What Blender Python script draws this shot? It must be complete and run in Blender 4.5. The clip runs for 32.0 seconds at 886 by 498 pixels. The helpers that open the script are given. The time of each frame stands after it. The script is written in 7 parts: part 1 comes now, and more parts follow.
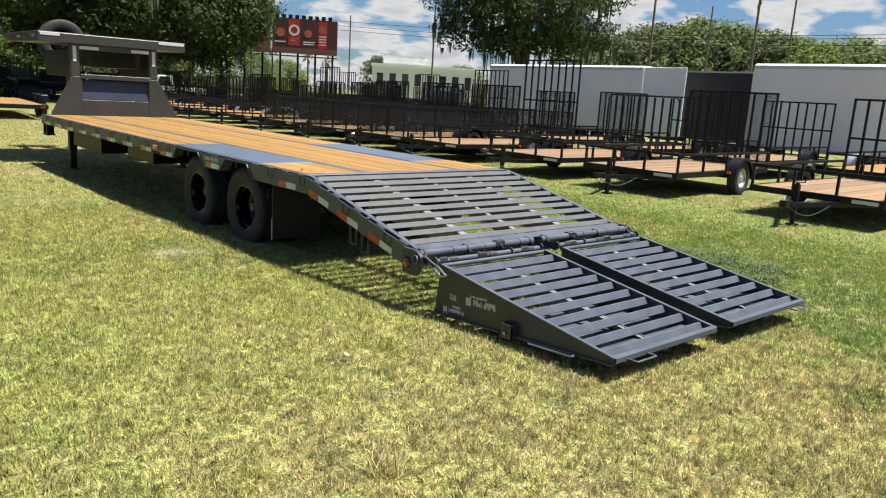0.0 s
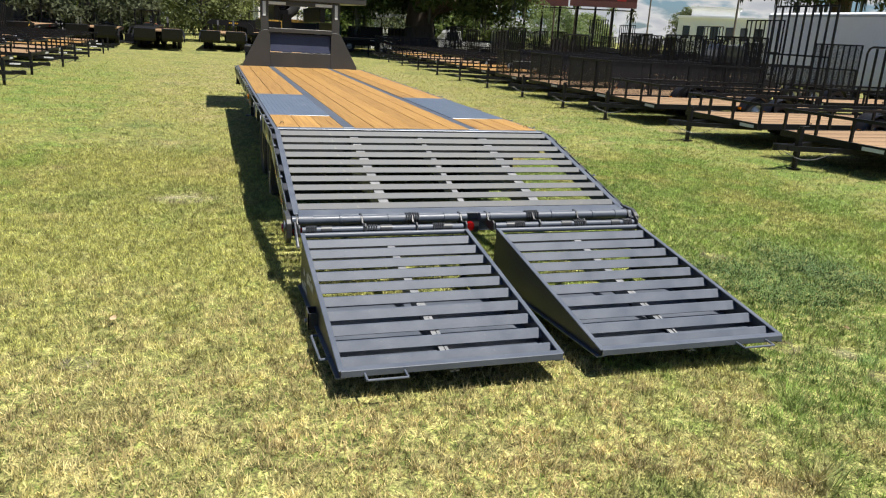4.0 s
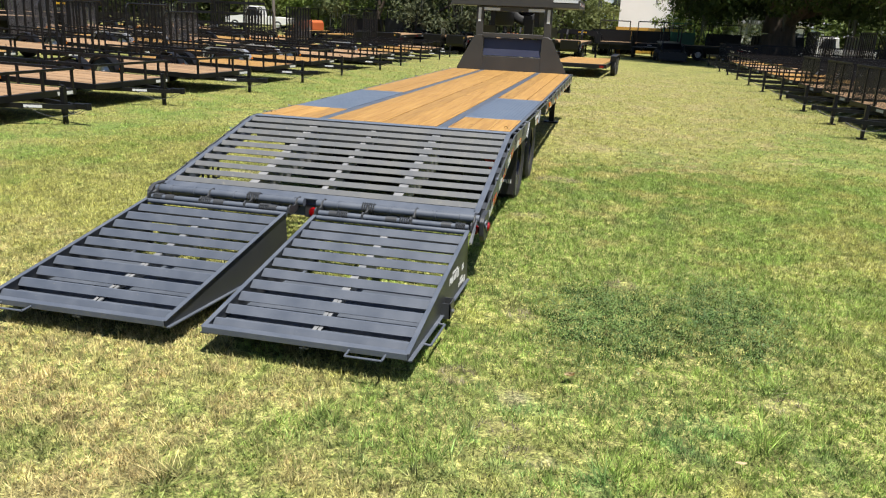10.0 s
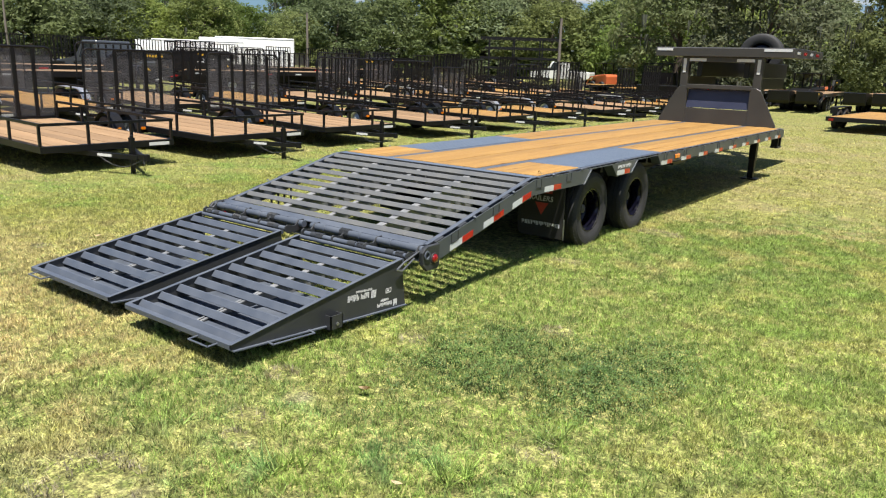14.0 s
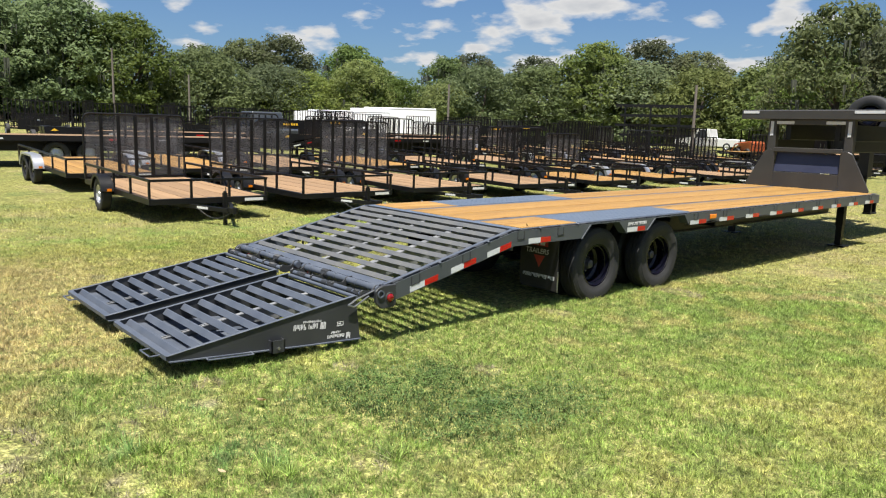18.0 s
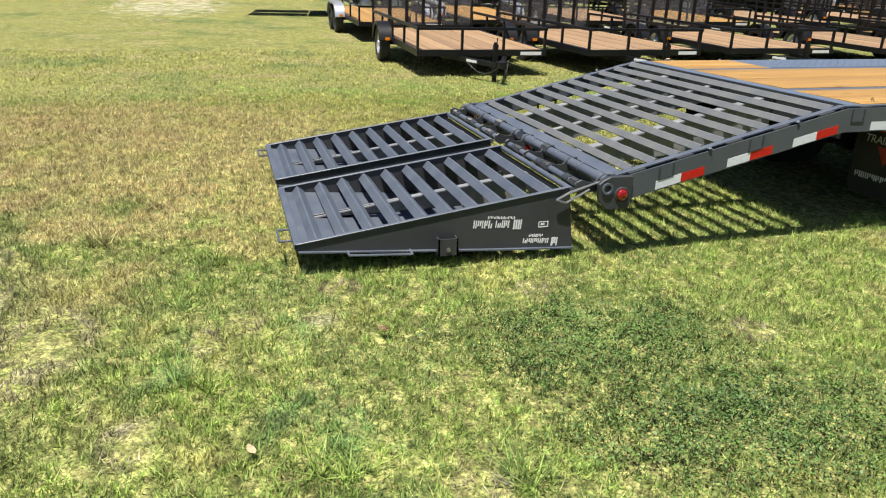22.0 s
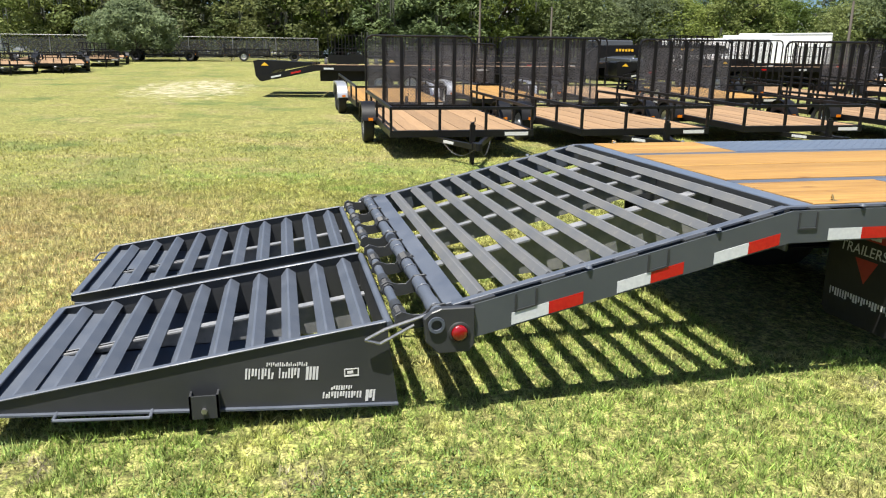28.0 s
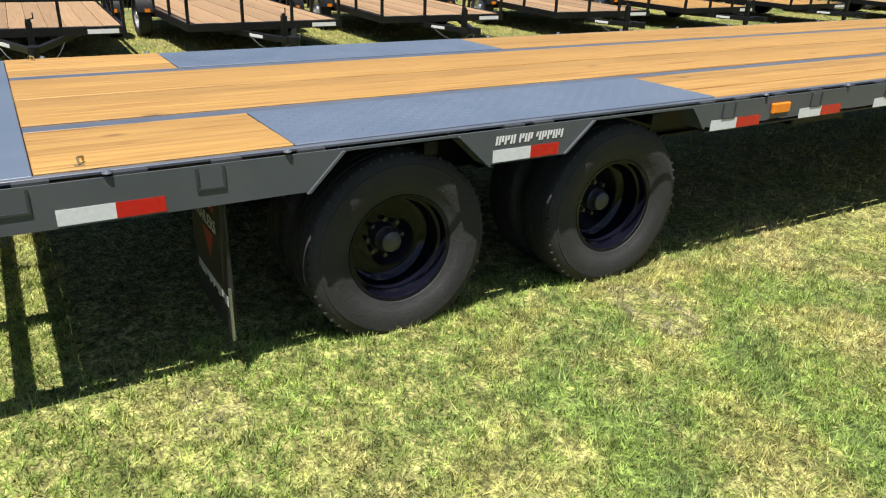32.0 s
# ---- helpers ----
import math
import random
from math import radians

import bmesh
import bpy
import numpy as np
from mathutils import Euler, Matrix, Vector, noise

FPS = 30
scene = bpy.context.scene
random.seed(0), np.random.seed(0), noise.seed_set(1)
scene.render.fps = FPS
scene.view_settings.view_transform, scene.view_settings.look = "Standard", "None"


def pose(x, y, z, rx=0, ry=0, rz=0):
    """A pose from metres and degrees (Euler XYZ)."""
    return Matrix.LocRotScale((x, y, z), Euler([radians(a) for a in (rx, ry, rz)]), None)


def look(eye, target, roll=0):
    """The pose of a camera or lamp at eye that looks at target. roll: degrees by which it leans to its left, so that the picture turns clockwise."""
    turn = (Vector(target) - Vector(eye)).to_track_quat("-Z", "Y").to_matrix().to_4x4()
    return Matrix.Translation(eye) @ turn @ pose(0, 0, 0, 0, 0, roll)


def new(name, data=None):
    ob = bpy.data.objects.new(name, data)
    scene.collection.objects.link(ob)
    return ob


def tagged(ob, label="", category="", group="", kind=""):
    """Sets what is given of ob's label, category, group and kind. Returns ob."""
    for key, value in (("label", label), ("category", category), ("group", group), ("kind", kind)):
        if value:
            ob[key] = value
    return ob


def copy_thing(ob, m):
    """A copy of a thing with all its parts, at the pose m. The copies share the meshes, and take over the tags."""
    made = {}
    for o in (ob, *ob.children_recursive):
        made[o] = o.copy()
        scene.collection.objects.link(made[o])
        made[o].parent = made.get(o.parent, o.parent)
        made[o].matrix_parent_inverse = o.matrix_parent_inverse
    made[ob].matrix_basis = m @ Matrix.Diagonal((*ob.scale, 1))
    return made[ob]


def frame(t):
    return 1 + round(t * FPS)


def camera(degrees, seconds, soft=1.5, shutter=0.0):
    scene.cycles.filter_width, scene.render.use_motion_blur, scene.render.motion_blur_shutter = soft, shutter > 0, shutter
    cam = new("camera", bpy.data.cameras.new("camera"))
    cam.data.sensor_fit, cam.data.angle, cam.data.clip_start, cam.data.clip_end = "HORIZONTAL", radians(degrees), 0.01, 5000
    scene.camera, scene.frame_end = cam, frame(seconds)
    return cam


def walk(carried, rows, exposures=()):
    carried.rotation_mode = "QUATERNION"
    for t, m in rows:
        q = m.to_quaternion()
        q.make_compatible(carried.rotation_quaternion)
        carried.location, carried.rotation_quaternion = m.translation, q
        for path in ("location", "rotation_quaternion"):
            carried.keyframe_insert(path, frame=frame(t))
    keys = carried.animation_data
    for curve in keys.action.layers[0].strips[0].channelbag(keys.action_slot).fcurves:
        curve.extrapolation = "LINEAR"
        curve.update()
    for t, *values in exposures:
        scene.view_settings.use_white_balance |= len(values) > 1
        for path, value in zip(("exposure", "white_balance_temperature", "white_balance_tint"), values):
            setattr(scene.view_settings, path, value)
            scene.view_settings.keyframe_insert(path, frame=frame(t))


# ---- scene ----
cam = camera(62.2, 32.0, soft=1.15)
PATH = [
    (0, (-4.592, -5.588, 1.610), (-3.295, -4.122, 1.200), 3.4),
    (0.5, (-4.258, -5.646, 1.643), (-3.033, -4.133, 1.182), 3.6),
    (1, (-3.886, -5.760, 1.642), (-2.752, -4.192, 1.136), 3.5),
    (1.5, (-3.503, -5.830, 1.670), (-2.471, -4.202, 1.136), 3.3),
    (2, (-3.121, -5.872, 1.699), (-2.180, -4.194, 1.149), 3.3),
    (2.5, (-2.745, -5.993, 1.686), (-1.890, -4.273, 1.129), 3.3),
    (3, (-2.410, -6.126, 1.703), (-1.629, -4.372, 1.146), 3.5),
    (3.5, (-2.069, -6.246, 1.714), (-1.375, -4.457, 1.152), 3.4),
    (5.5, (-0.836, -6.378, 1.691), (-0.564, -4.484, 1.110), 2.8),
    (6, (-0.562, -6.429, 1.707), (-0.351, -4.529, 1.119), 2.7),
    (6.5, (-0.284, -6.485, 1.755), (-0.122, -4.581, 1.165), 2.7),
    (7, (-0.035, -6.480, 1.755), (0.082, -4.572, 1.169), 2.5),
    (7.5, (0.301, -6.418, 1.762), (0.372, -4.506, 1.180), 2.4),
    (8, (0.660, -6.438, 1.747), (0.666, -4.524, 1.168), 2.3),
    (8.5, (0.990, -6.484, 1.755), (0.921, -4.570, 1.180), 2.3),
    (9, (1.332, -6.454, 1.727), (1.171, -4.547, 1.147), 2.3),
    (9.5, (1.684, -6.452, 1.779), (1.412, -4.559, 1.192), 2.6),
    (10, (2.053, -6.490, 1.777), (1.656, -4.621, 1.186), 2.5),
    (10.5, (2.365, -6.471, 1.790), (1.834, -4.636, 1.196), 2.4),
    (11, (2.728, -6.397, 1.809), (2.070, -4.605, 1.212), 2.3),
    (11.5, (3.085, -6.415, 1.825), (2.311, -4.669, 1.232), 2.2),
    (12, (3.380, -6.403, 1.848), (2.508, -4.700, 1.268), 2.0),
    (12.5, (3.682, -6.217, 1.825), (2.721, -4.556, 1.263), 1.9),
    (13, (3.970, -6.017, 1.809), (2.934, -4.392, 1.275), 1.8),
    (13.5, (4.305, -5.891, 1.820), (3.205, -4.300, 1.311), 1.8),
    (14, (4.582, -5.759, 1.822), (3.419, -4.206, 1.335), 1.8),
    (14.5, (4.836, -5.610, 1.828), (3.610, -4.102, 1.357), 1.8),
    (16.5, (5.824, -5.131, 1.798), (4.383, -3.801, 1.405), 1.5),
    (17, (5.974, -5.087, 1.807), (4.506, -3.779, 1.441), 1.5),
    (17.5, (6.034, -5.047, 1.795), (4.551, -3.750, 1.454), 1.5),
    (18, (6.049, -5.031, 1.776), (4.557, -3.739, 1.454), 1.5),
    (18.5, (6.058, -5.017, 1.773), (4.561, -3.729, 1.457), 1.4),
    (19, (6.047, -4.992, 1.752), (4.543, -3.716, 1.423), 1.4),
    (19.5, (5.981, -4.941, 1.712), (4.453, -3.706, 1.338), 1.5),
    (20, (5.793, -4.717, 1.646), (4.216, -3.570, 1.202), 1.6),
    (20.5, (5.601, -4.388, 1.584), (3.957, -3.376, 1.059), 2.0),
    (21, (5.399, -4.072, 1.556), (3.685, -3.231, 0.957), 1.8),
    (21.5, (5.122, -3.807, 1.521), (3.354, -3.139, 0.867), 1.4),
    (22, (4.852, -3.589, 1.518), (3.054, -3.052, 0.826), 1.4),
    (22.5, (4.613, -3.321, 1.480), (2.801, -2.873, 0.762), 1.1),
    (23, (4.346, -3.096, 1.442), (2.530, -2.698, 0.705), 1.0),
    (23.5, (4.106, -2.859, 1.387), (2.290, -2.488, 0.636), 0.8),
    (24, (3.965, -2.615, 1.293), (2.149, -2.255, 0.537), 0.9),
    (24.5, (3.865, -2.500, 1.199), (2.040, -2.150, 0.459), 1.0),
    (25, (3.830, -2.439, 1.192), (1.987, -2.097, 0.496), 0.9),
    (25.5, (3.819, -2.408, 1.211), (1.954, -2.068, 0.570), 0.9),
    (27.5, (3.934, -2.305, 1.334), (2.029, -1.938, 0.849), 0.5),
    (28, (4.010, -2.143, 1.460), (2.117, -1.732, 0.961), 0.5),
    (28.5, (3.969, -1.910, 1.504), (2.100, -1.434, 0.976), 0.4),
    (29, (3.887, -1.658, 1.523), (2.050, -1.103, 0.959), 0.4),
    (29.5, (3.829, -1.347, 1.511), (2.034, -0.706, 0.905), 0.5),
    (30, (3.758, -1.073, 1.482), (2.010, -0.349, 0.831), 0.6),
    (30.5, (3.680, -0.773, 1.486), (1.985, 0.024, 0.785), 0.7),
    (31, (3.671, -0.496, 1.499), (2.024, 0.368, 0.762), 1.1),
    (31.5, (3.679, -0.182, 1.525), (2.075, 0.738, 0.764), 1.4),
    (32, (3.670, 0.121, 1.534), (2.091, 1.075, 0.761), 1.5),
]
EXPOSURES = [(0, 1.08), (3, 0.96), (7, 0.88), (10, 1.0), (13, 1.06), (17, 1.08), (20, 1.04), (22, 0.98), (25, 1.04), (28.5, 1.20), (31, 1.04), (32, 1.02)]
walk(cam, [(t, look(eye, target, roll)) for t, eye, target, roll in PATH], EXPOSURES)

# ---- world, sun ----
SUN_DIR = Vector((0.24, -0.24, 1.0)).normalized()
world = bpy.data.worlds.new("sky")
scene.world = world
world.use_nodes = True
wn, wl = world.node_tree.nodes, world.node_tree.links
wn.clear()
w_out = wn.new("ShaderNodeOutputWorld")
w_bg = wn.new("ShaderNodeBackground")
w_sky = wn.new("ShaderNodeTexSky")
w_sky.sky_type = "NISHITA"
w_sky.sun_disc = False
w_sky.sun_elevation = math.asin(SUN_DIR.z)
w_sky.sun_rotation = math.atan2(SUN_DIR.x, SUN_DIR.y)
w_sky.air_density, w_sky.dust_density, w_sky.ozone_density = 1.0, 0.9, 2.2
w_bg.inputs["Strength"].default_value = 0.037
w_co = wn.new("ShaderNodeTexCoord")
# cumulus on a level sheet overhead, so that they crowd into flat rows towards the horizon
w_sep, w_com = wn.new("ShaderNodeSeparateXYZ"), wn.new("ShaderNodeCombineXYZ")
w_up = wn.new("ShaderNodeMath")
w_up.operation, w_up.inputs[1].default_value = "MAXIMUM", 0.0
w_low = wn.new("ShaderNodeMath")
w_low.operation, w_low.inputs[1].default_value = "ADD", 0.27
w_dx, w_dy = wn.new("ShaderNodeMath"), wn.new("ShaderNodeMath")
w_dx.operation = w_dy.operation = "DIVIDE"
wl.new(w_co.outputs["Generated"], w_sep.inputs[0])
wl.new(w_sep.outputs["Z"], w_up.inputs[0])
wl.new(w_up.outputs[0], w_low.inputs[0])
for node, key in ((w_dx, "X"), (w_dy, "Y")):
    wl.new(w_sep.outputs[key], node.inputs[0])
    wl.new(w_low.outputs[0], node.inputs[1])
    wl.new(node.outputs[0], w_com.inputs[key])
w_map = wn.new("ShaderNodeMapping")
w_map.inputs["Location"].default_value = (3.1, 0.4, 0.0)
w_noise = wn.new("ShaderNodeTexNoise")
w_noise.inputs["Scale"].default_value = 4.4
w_noise.inputs["Detail"].default_value = 7.0
w_noise.inputs["Roughness"].default_value = 0.48
w_big = wn.new("ShaderNodeTexNoise")
w_big.inputs["Scale"].default_value = 0.45
w_big.inputs["Detail"].default_value = 1.0
w_add = wn.new("ShaderNodeMath")
w_add.operation = "MULTIPLY_ADD"
w_add.inputs[1].default_value = 0.30
w_ramp = wn.new("ShaderNodeValToRGB")
w_ramp.color_ramp.elements[0].position = 0.640
w_ramp.color_ramp.elements[1].position = 0.730
w_mix = wn.new("ShaderNodeMix")
w_mix.data_type = "RGBA"
w_grey = wn.new("ShaderNodeValToRGB")
w_grey.color_ramp.elements[0].position, w_grey.color_ramp.elements[1].position = 0.72, 0.86
w_grey.color_ramp.elements[0].color = (1.0, 1.0, 1.0, 1)
w_grey.color_ramp.elements[1].color = (0.72, 0.75, 0.80, 1)
w_lum = wn.new("ShaderNodeVectorMath")
w_lum.operation = "SCALE"
w_lum.inputs["Scale"].default_value = 9.6
wl.new(w_com.outputs[0], w_map.inputs["Vector"])
wl.new(w_map.outputs["Vector"], w_noise.inputs["Vector"])
wl.new(w_map.outputs["Vector"], w_big.inputs["Vector"])
wl.new(w_big.outputs["Fac"], w_add.inputs[0])
w_dot = wn.new("ShaderNodeVectorMath")
w_dot.operation = "DOT_PRODUCT"
w_dot.inputs[1].default_value = (0.80, 0.60, -2.2)
w_lift = wn.new("ShaderNodeMath")
w_lift.operation = "MULTIPLY_ADD"
w_lift.inputs[1].default_value = 0.07
wl.new(w_co.outputs["Generated"], w_dot.inputs[0])
wl.new(w_dot.outputs["Value"], w_lift.inputs[0])
wl.new(w_noise.outputs["Fac"], w_lift.inputs[2])
wl.new(w_lift.outputs[0], w_add.inputs[2])
wl.new(w_add.outputs[0], w_ramp.inputs["Fac"])
wl.new(w_add.outputs[0], w_grey.inputs["Fac"])
wl.new(w_grey.outputs["Color"], w_lum.inputs[0])
wl.new(w_lum.outputs[0], w_mix.inputs["B"])
wl.new(w_ramp.outputs["Color"], w_mix.inputs["Factor"])
w_tint = wn.new("ShaderNodeMix")
w_tint.data_type, w_tint.blend_type = "RGBA", "MULTIPLY"
w_tint.inputs["Factor"].default_value = 1.0
w_tint.inputs["B"].default_value = (0.80, 1.03, 1.32, 1)
wl.new(w_sky.outputs["Color"], w_tint.inputs["A"])
wl.new(w_tint.outputs["Result"], w_mix.inputs["A"])
wl.new(w_mix.outputs["Result"], w_bg.inputs["Color"])
wl.new(w_bg.outputs["Background"], w_out.inputs["Surface"])
sun_data = bpy.data.lights.new("sun", "SUN")
sun_data.energy, sun_data.angle, sun_data.color = 5.0, radians(0.55), (1.0, 0.955, 0.88)
sun = new("sun", sun_data)
sun.matrix_world = look(SUN_DIR * 60, (0, 0, 0))


# ---- materials ----
def material(name, colour, colour2=None, scale=6.0, rough=0.5, metal=0.0, bump=0.0, bump_scale=60.0, stretch=(1, 1, 1),
             spec=None, speck=None, speck_at=0.62, speck_scale=25.0, vary=0.0, island=0.0, coat=0.0, rough2=None, leafy=0.0):
    """Two colours mixed by a broad noise, a third in specks, fine relief, shade by object or by loose piece."""
    m = bpy.data.materials.new(name)
    m.use_nodes = True
    n, l = m.node_tree.nodes, m.node_tree.links
    bsdf = n["Principled BSDF"]
    co = n.new("ShaderNodeTexCoord")
    mp = n.new("ShaderNodeMapping")
    mp.inputs["Scale"].default_value = stretch
    l.new(co.outputs["Object"], mp.inputs["Vector"])
    vec = mp.outputs["Vector"]
    info = n.new("ShaderNodeObjectInfo")
    if vary:
        off = n.new("ShaderNodeVectorMath")
        off.operation = "MULTIPLY_ADD"
        off.inputs[1].default_value = (1, 1, 1)
        sc = n.new("ShaderNodeMath")
        sc.operation = "MULTIPLY"
        sc.inputs[1].default_value = 37.0
        l.new(info.outputs["Random"], sc.inputs[0])
        l.new(vec, off.inputs[0])
        l.new(sc.outputs[0], off.inputs[2])
        vec = off.outputs[0]
    tex = n.new("ShaderNodeTexNoise")
    tex.inputs["Scale"].default_value = scale
    tex.inputs["Detail"].default_value = 6.0
    tex.inputs["Roughness"].default_value = 0.6
    l.new(vec, tex.inputs["Vector"])
    ramp = n.new("ShaderNodeValToRGB")
    ramp.color_ramp.elements[0].position, ramp.color_ramp.elements[1].position = 0.34, 0.66
    ramp.color_ramp.elements[0].color = (*colour, 1)
    ramp.color_ramp.elements[1].color = (*(colour2 or [c * 0.8 for c in colour]), 1)
    l.new(tex.outputs["Fac"], ramp.inputs["Fac"])
    out = ramp.outputs["Color"]
    if speck:
        t2 = n.new("ShaderNodeTexNoise")
        t2.inputs["Scale"].default_value = speck_scale
        t2.inputs["Detail"].default_value = 4.0
        l.new(vec, t2.inputs["Vector"])
        r2 = n.new("ShaderNodeValToRGB")
        r2.color_ramp.elements[0].position, r2.color_ramp.elements[1].position = speck_at, min(1.0, speck_at + 0.1)
        l.new(t2.outputs["Fac"], r2.inputs["Fac"])
        mx = n.new("ShaderNodeMix")
        mx.data_type = "RGBA"
        mx.inputs["B"].default_value = (*speck, 1)
        l.new(r2.outputs["Color"], mx.inputs["Factor"])
        l.new(out, mx.inputs["A"])
        out = mx.outputs["Result"]
    if vary or island:
        hsv = n.new("ShaderNodeHueSaturation")
        mr = n.new("ShaderNodeMapRange")
        span = island or vary
        mr.inputs["To Min"].default_value, mr.inputs["To Max"].default_value = 1 - span, 1 + span
        if island:
            geo = n.new("ShaderNodeNewGeometry")
            l.new(geo.outputs["Random Per Island"], mr.inputs["Value"])
        else:
            l.new(info.outputs["Random"], mr.inputs["Value"])
        l.new(mr.outputs["Result"], hsv.inputs["Value"])
        l.new(out, hsv.inputs["Color"])
        out = hsv.outputs["Color"]
    l.new(out, bsdf.inputs["Base Color"])
    bsdf.inputs["Roughness"].default_value = rough
    if rough2 is not None:
        rr = n.new("ShaderNodeMapRange")
        rr.inputs["From Min"].default_value, rr.inputs["From Max"].default_value = 0.3, 0.7
        rr.inputs["To Min"].default_value, rr.inputs["To Max"].default_value = rough, rough2
        l.new(tex.outputs["Fac"], rr.inputs["Value"])
        l.new(rr.outputs["Result"], bsdf.inputs["Roughness"])
    if spec is not None:
        bsdf.inputs["Specular IOR Level"].default_value = spec
    bsdf.inputs["Metallic"].default_value = metal
    bsdf.inputs["Coat Weight"].default_value = coat
    if leafy:
        tl = n.new("ShaderNodeBsdfTranslucent")
        ms = n.new("ShaderNodeMixShader")
        ms.inputs["Fac"].default_value = leafy
        l.new(out, tl.inputs["Color"])
        l.new(bsdf.outputs["BSDF"], ms.inputs[1])
        l.new(tl.outputs["BSDF"], ms.inputs[2])
        l.new(ms.outputs["Shader"], n["Material Output"].inputs["Surface"])
    if bump:
        t3 = n.new("ShaderNodeTexNoise")
        t3.inputs["Scale"].default_value = bump_scale
        t3.inputs["Detail"].default_value = 5.0
        l.new(vec, t3.inputs["Vector"])
        bp = n.new("ShaderNodeBump")
        bp.inputs["Strength"].default_value = bump
        bp.inputs["Distance"].default_value = 0.01
        l.new(t3.outputs["Fac"], bp.inputs["Height"])
        l.new(bp.outputs["Normal"], bsdf.inputs["Normal"])
    return m

PAINT = material("graphite_paint", (0.029, 0.031, 0.034), (0.036, 0.038, 0.041), 3.0, 0.38, 0.0, 0.05, 180, rough2=0.50)
# the same graphite, lightened for the light that the rail face catches
RAIL_LIT = material("rail_paint", (0.056, 0.064, 0.072), (0.068, 0.076, 0.083), 3.0, 0.34, 0.0, 0.04, 180, rough2=0.46)
# stringer colour lightened to stand in for its glossy reflections
STRINGER = material("worn_stringer_paint", (0.15, 0.16, 0.17), (0.26, 0.26, 0.26), 9.0, 0.36, 0.2, 0.08, 120, rough2=0.5)
# strip colour tinted blue for the sky that it reflects
STRIP = material("deck_strip_paint", (0.058, 0.070, 0.092), (0.074, 0.086, 0.108), 5.0, 0.34, 0.0, 0.05, 120, spec=0.9, rough2=0.44)
SLATPAINT = material("dusty_slat_paint", (0.096, 0.103, 0.113), (0.132, 0.132, 0.129), 4.0, 0.50, 0.0, 0.06, 120, spec=0.22, speck=(0.17, 0.165, 0.15), speck_at=0.66, speck_scale=22, rough2=0.58)
# graphite tinted with the sky's blue reflection, plus paler worn specks
PAINT_WORN = material("tread_paint", (0.060, 0.071, 0.092), (0.082, 0.094, 0.117), 5.0, 0.36, 0.0, 0.06, 120, speck=(0.14, 0.14, 0.14), speck_at=0.70, speck_scale=40, rough2=0.60)
NECK = material("neck_paint", (0.034, 0.032, 0.030), (0.044, 0.042, 0.038), 2.0, 0.42, bump=0.05, bump_scale=150)
NAVY = material("navy_panel_paint", (0.022, 0.025, 0.05), (0.03, 0.034, 0.06), 3.0, 0.4)
# grey plate; the blue of the reflected sky sits in its base colour
PLATE = material("tread_plate", (0.077, 0.100, 0.140), (0.088, 0.112, 0.152), 4.0, 0.36, 0.0, 0.03, 90, spec=0.9, rough2=0.44)
STEEL = material("bare_steel", (0.42, 0.42, 0.42), (0.30, 0.30, 0.31), 12.0, 0.38, 0.9, 0.1, 120)
ALLOY = material("silver_fender", (0.62, 0.63, 0.65), (0.50, 0.51, 0.53), 9.0, 0.32, 0.75, 0.08, 60)
BLACK = material("black_powder_coat", (0.0045, 0.0045, 0.0055), (0.0075, 0.0072, 0.0075), 4.0, 0.42, bump=0.06, bump_scale=140, spec=0.3)
BRASS = material("dull_brass", (0.45, 0.34, 0.16), (0.36, 0.27, 0.12), 12.0, 0.4, 0.8)
HUBM = material("dark_hub_steel", (0.13, 0.13, 0.135), (0.09, 0.09, 0.095), 12.0, 0.45, 0.7, 0.1, 120)
GLOSS = material("gloss_black_rim", (0.003, 0.003, 0.007), (0.005, 0.005, 0.010), 3.0, 0.10, spec=0.32)
RUBBER = material("tyre_rubber", (0.016, 0.016, 0.0165), (0.025, 0.0245, 0.025), 7.0, 0.72, bump=0.25, bump_scale=70, speck=(0.028, 0.027, 0.026), speck_at=0.68, speck_scale=14)
RIMW = material("silver_rim", (0.60, 0.61, 0.63), (0.48, 0.49, 0.50), 9.0, 0.35, 0.6)
WOOD = material("oiled_pine", (0.355, 0.205, 0.055), (0.215, 0.108, 0.026), 3.2, 0.58, bump=0.30, bump_scale=35, stretch=(18, 0.45, 18), speck=(0.115, 0.044, 0.012), speck_at=0.64, speck_scale=2.6, vary=0.14)
WOODP = material("pale_pine", (0.27, 0.172, 0.090), (0.20, 0.120, 0.060), 3.0, 0.7, bump=0.2, bump_scale=30, stretch=(0.6, 15, 15), speck=(0.3, 0.17, 0.08), speck_at=0.68, speck_scale=5, vary=0.2)


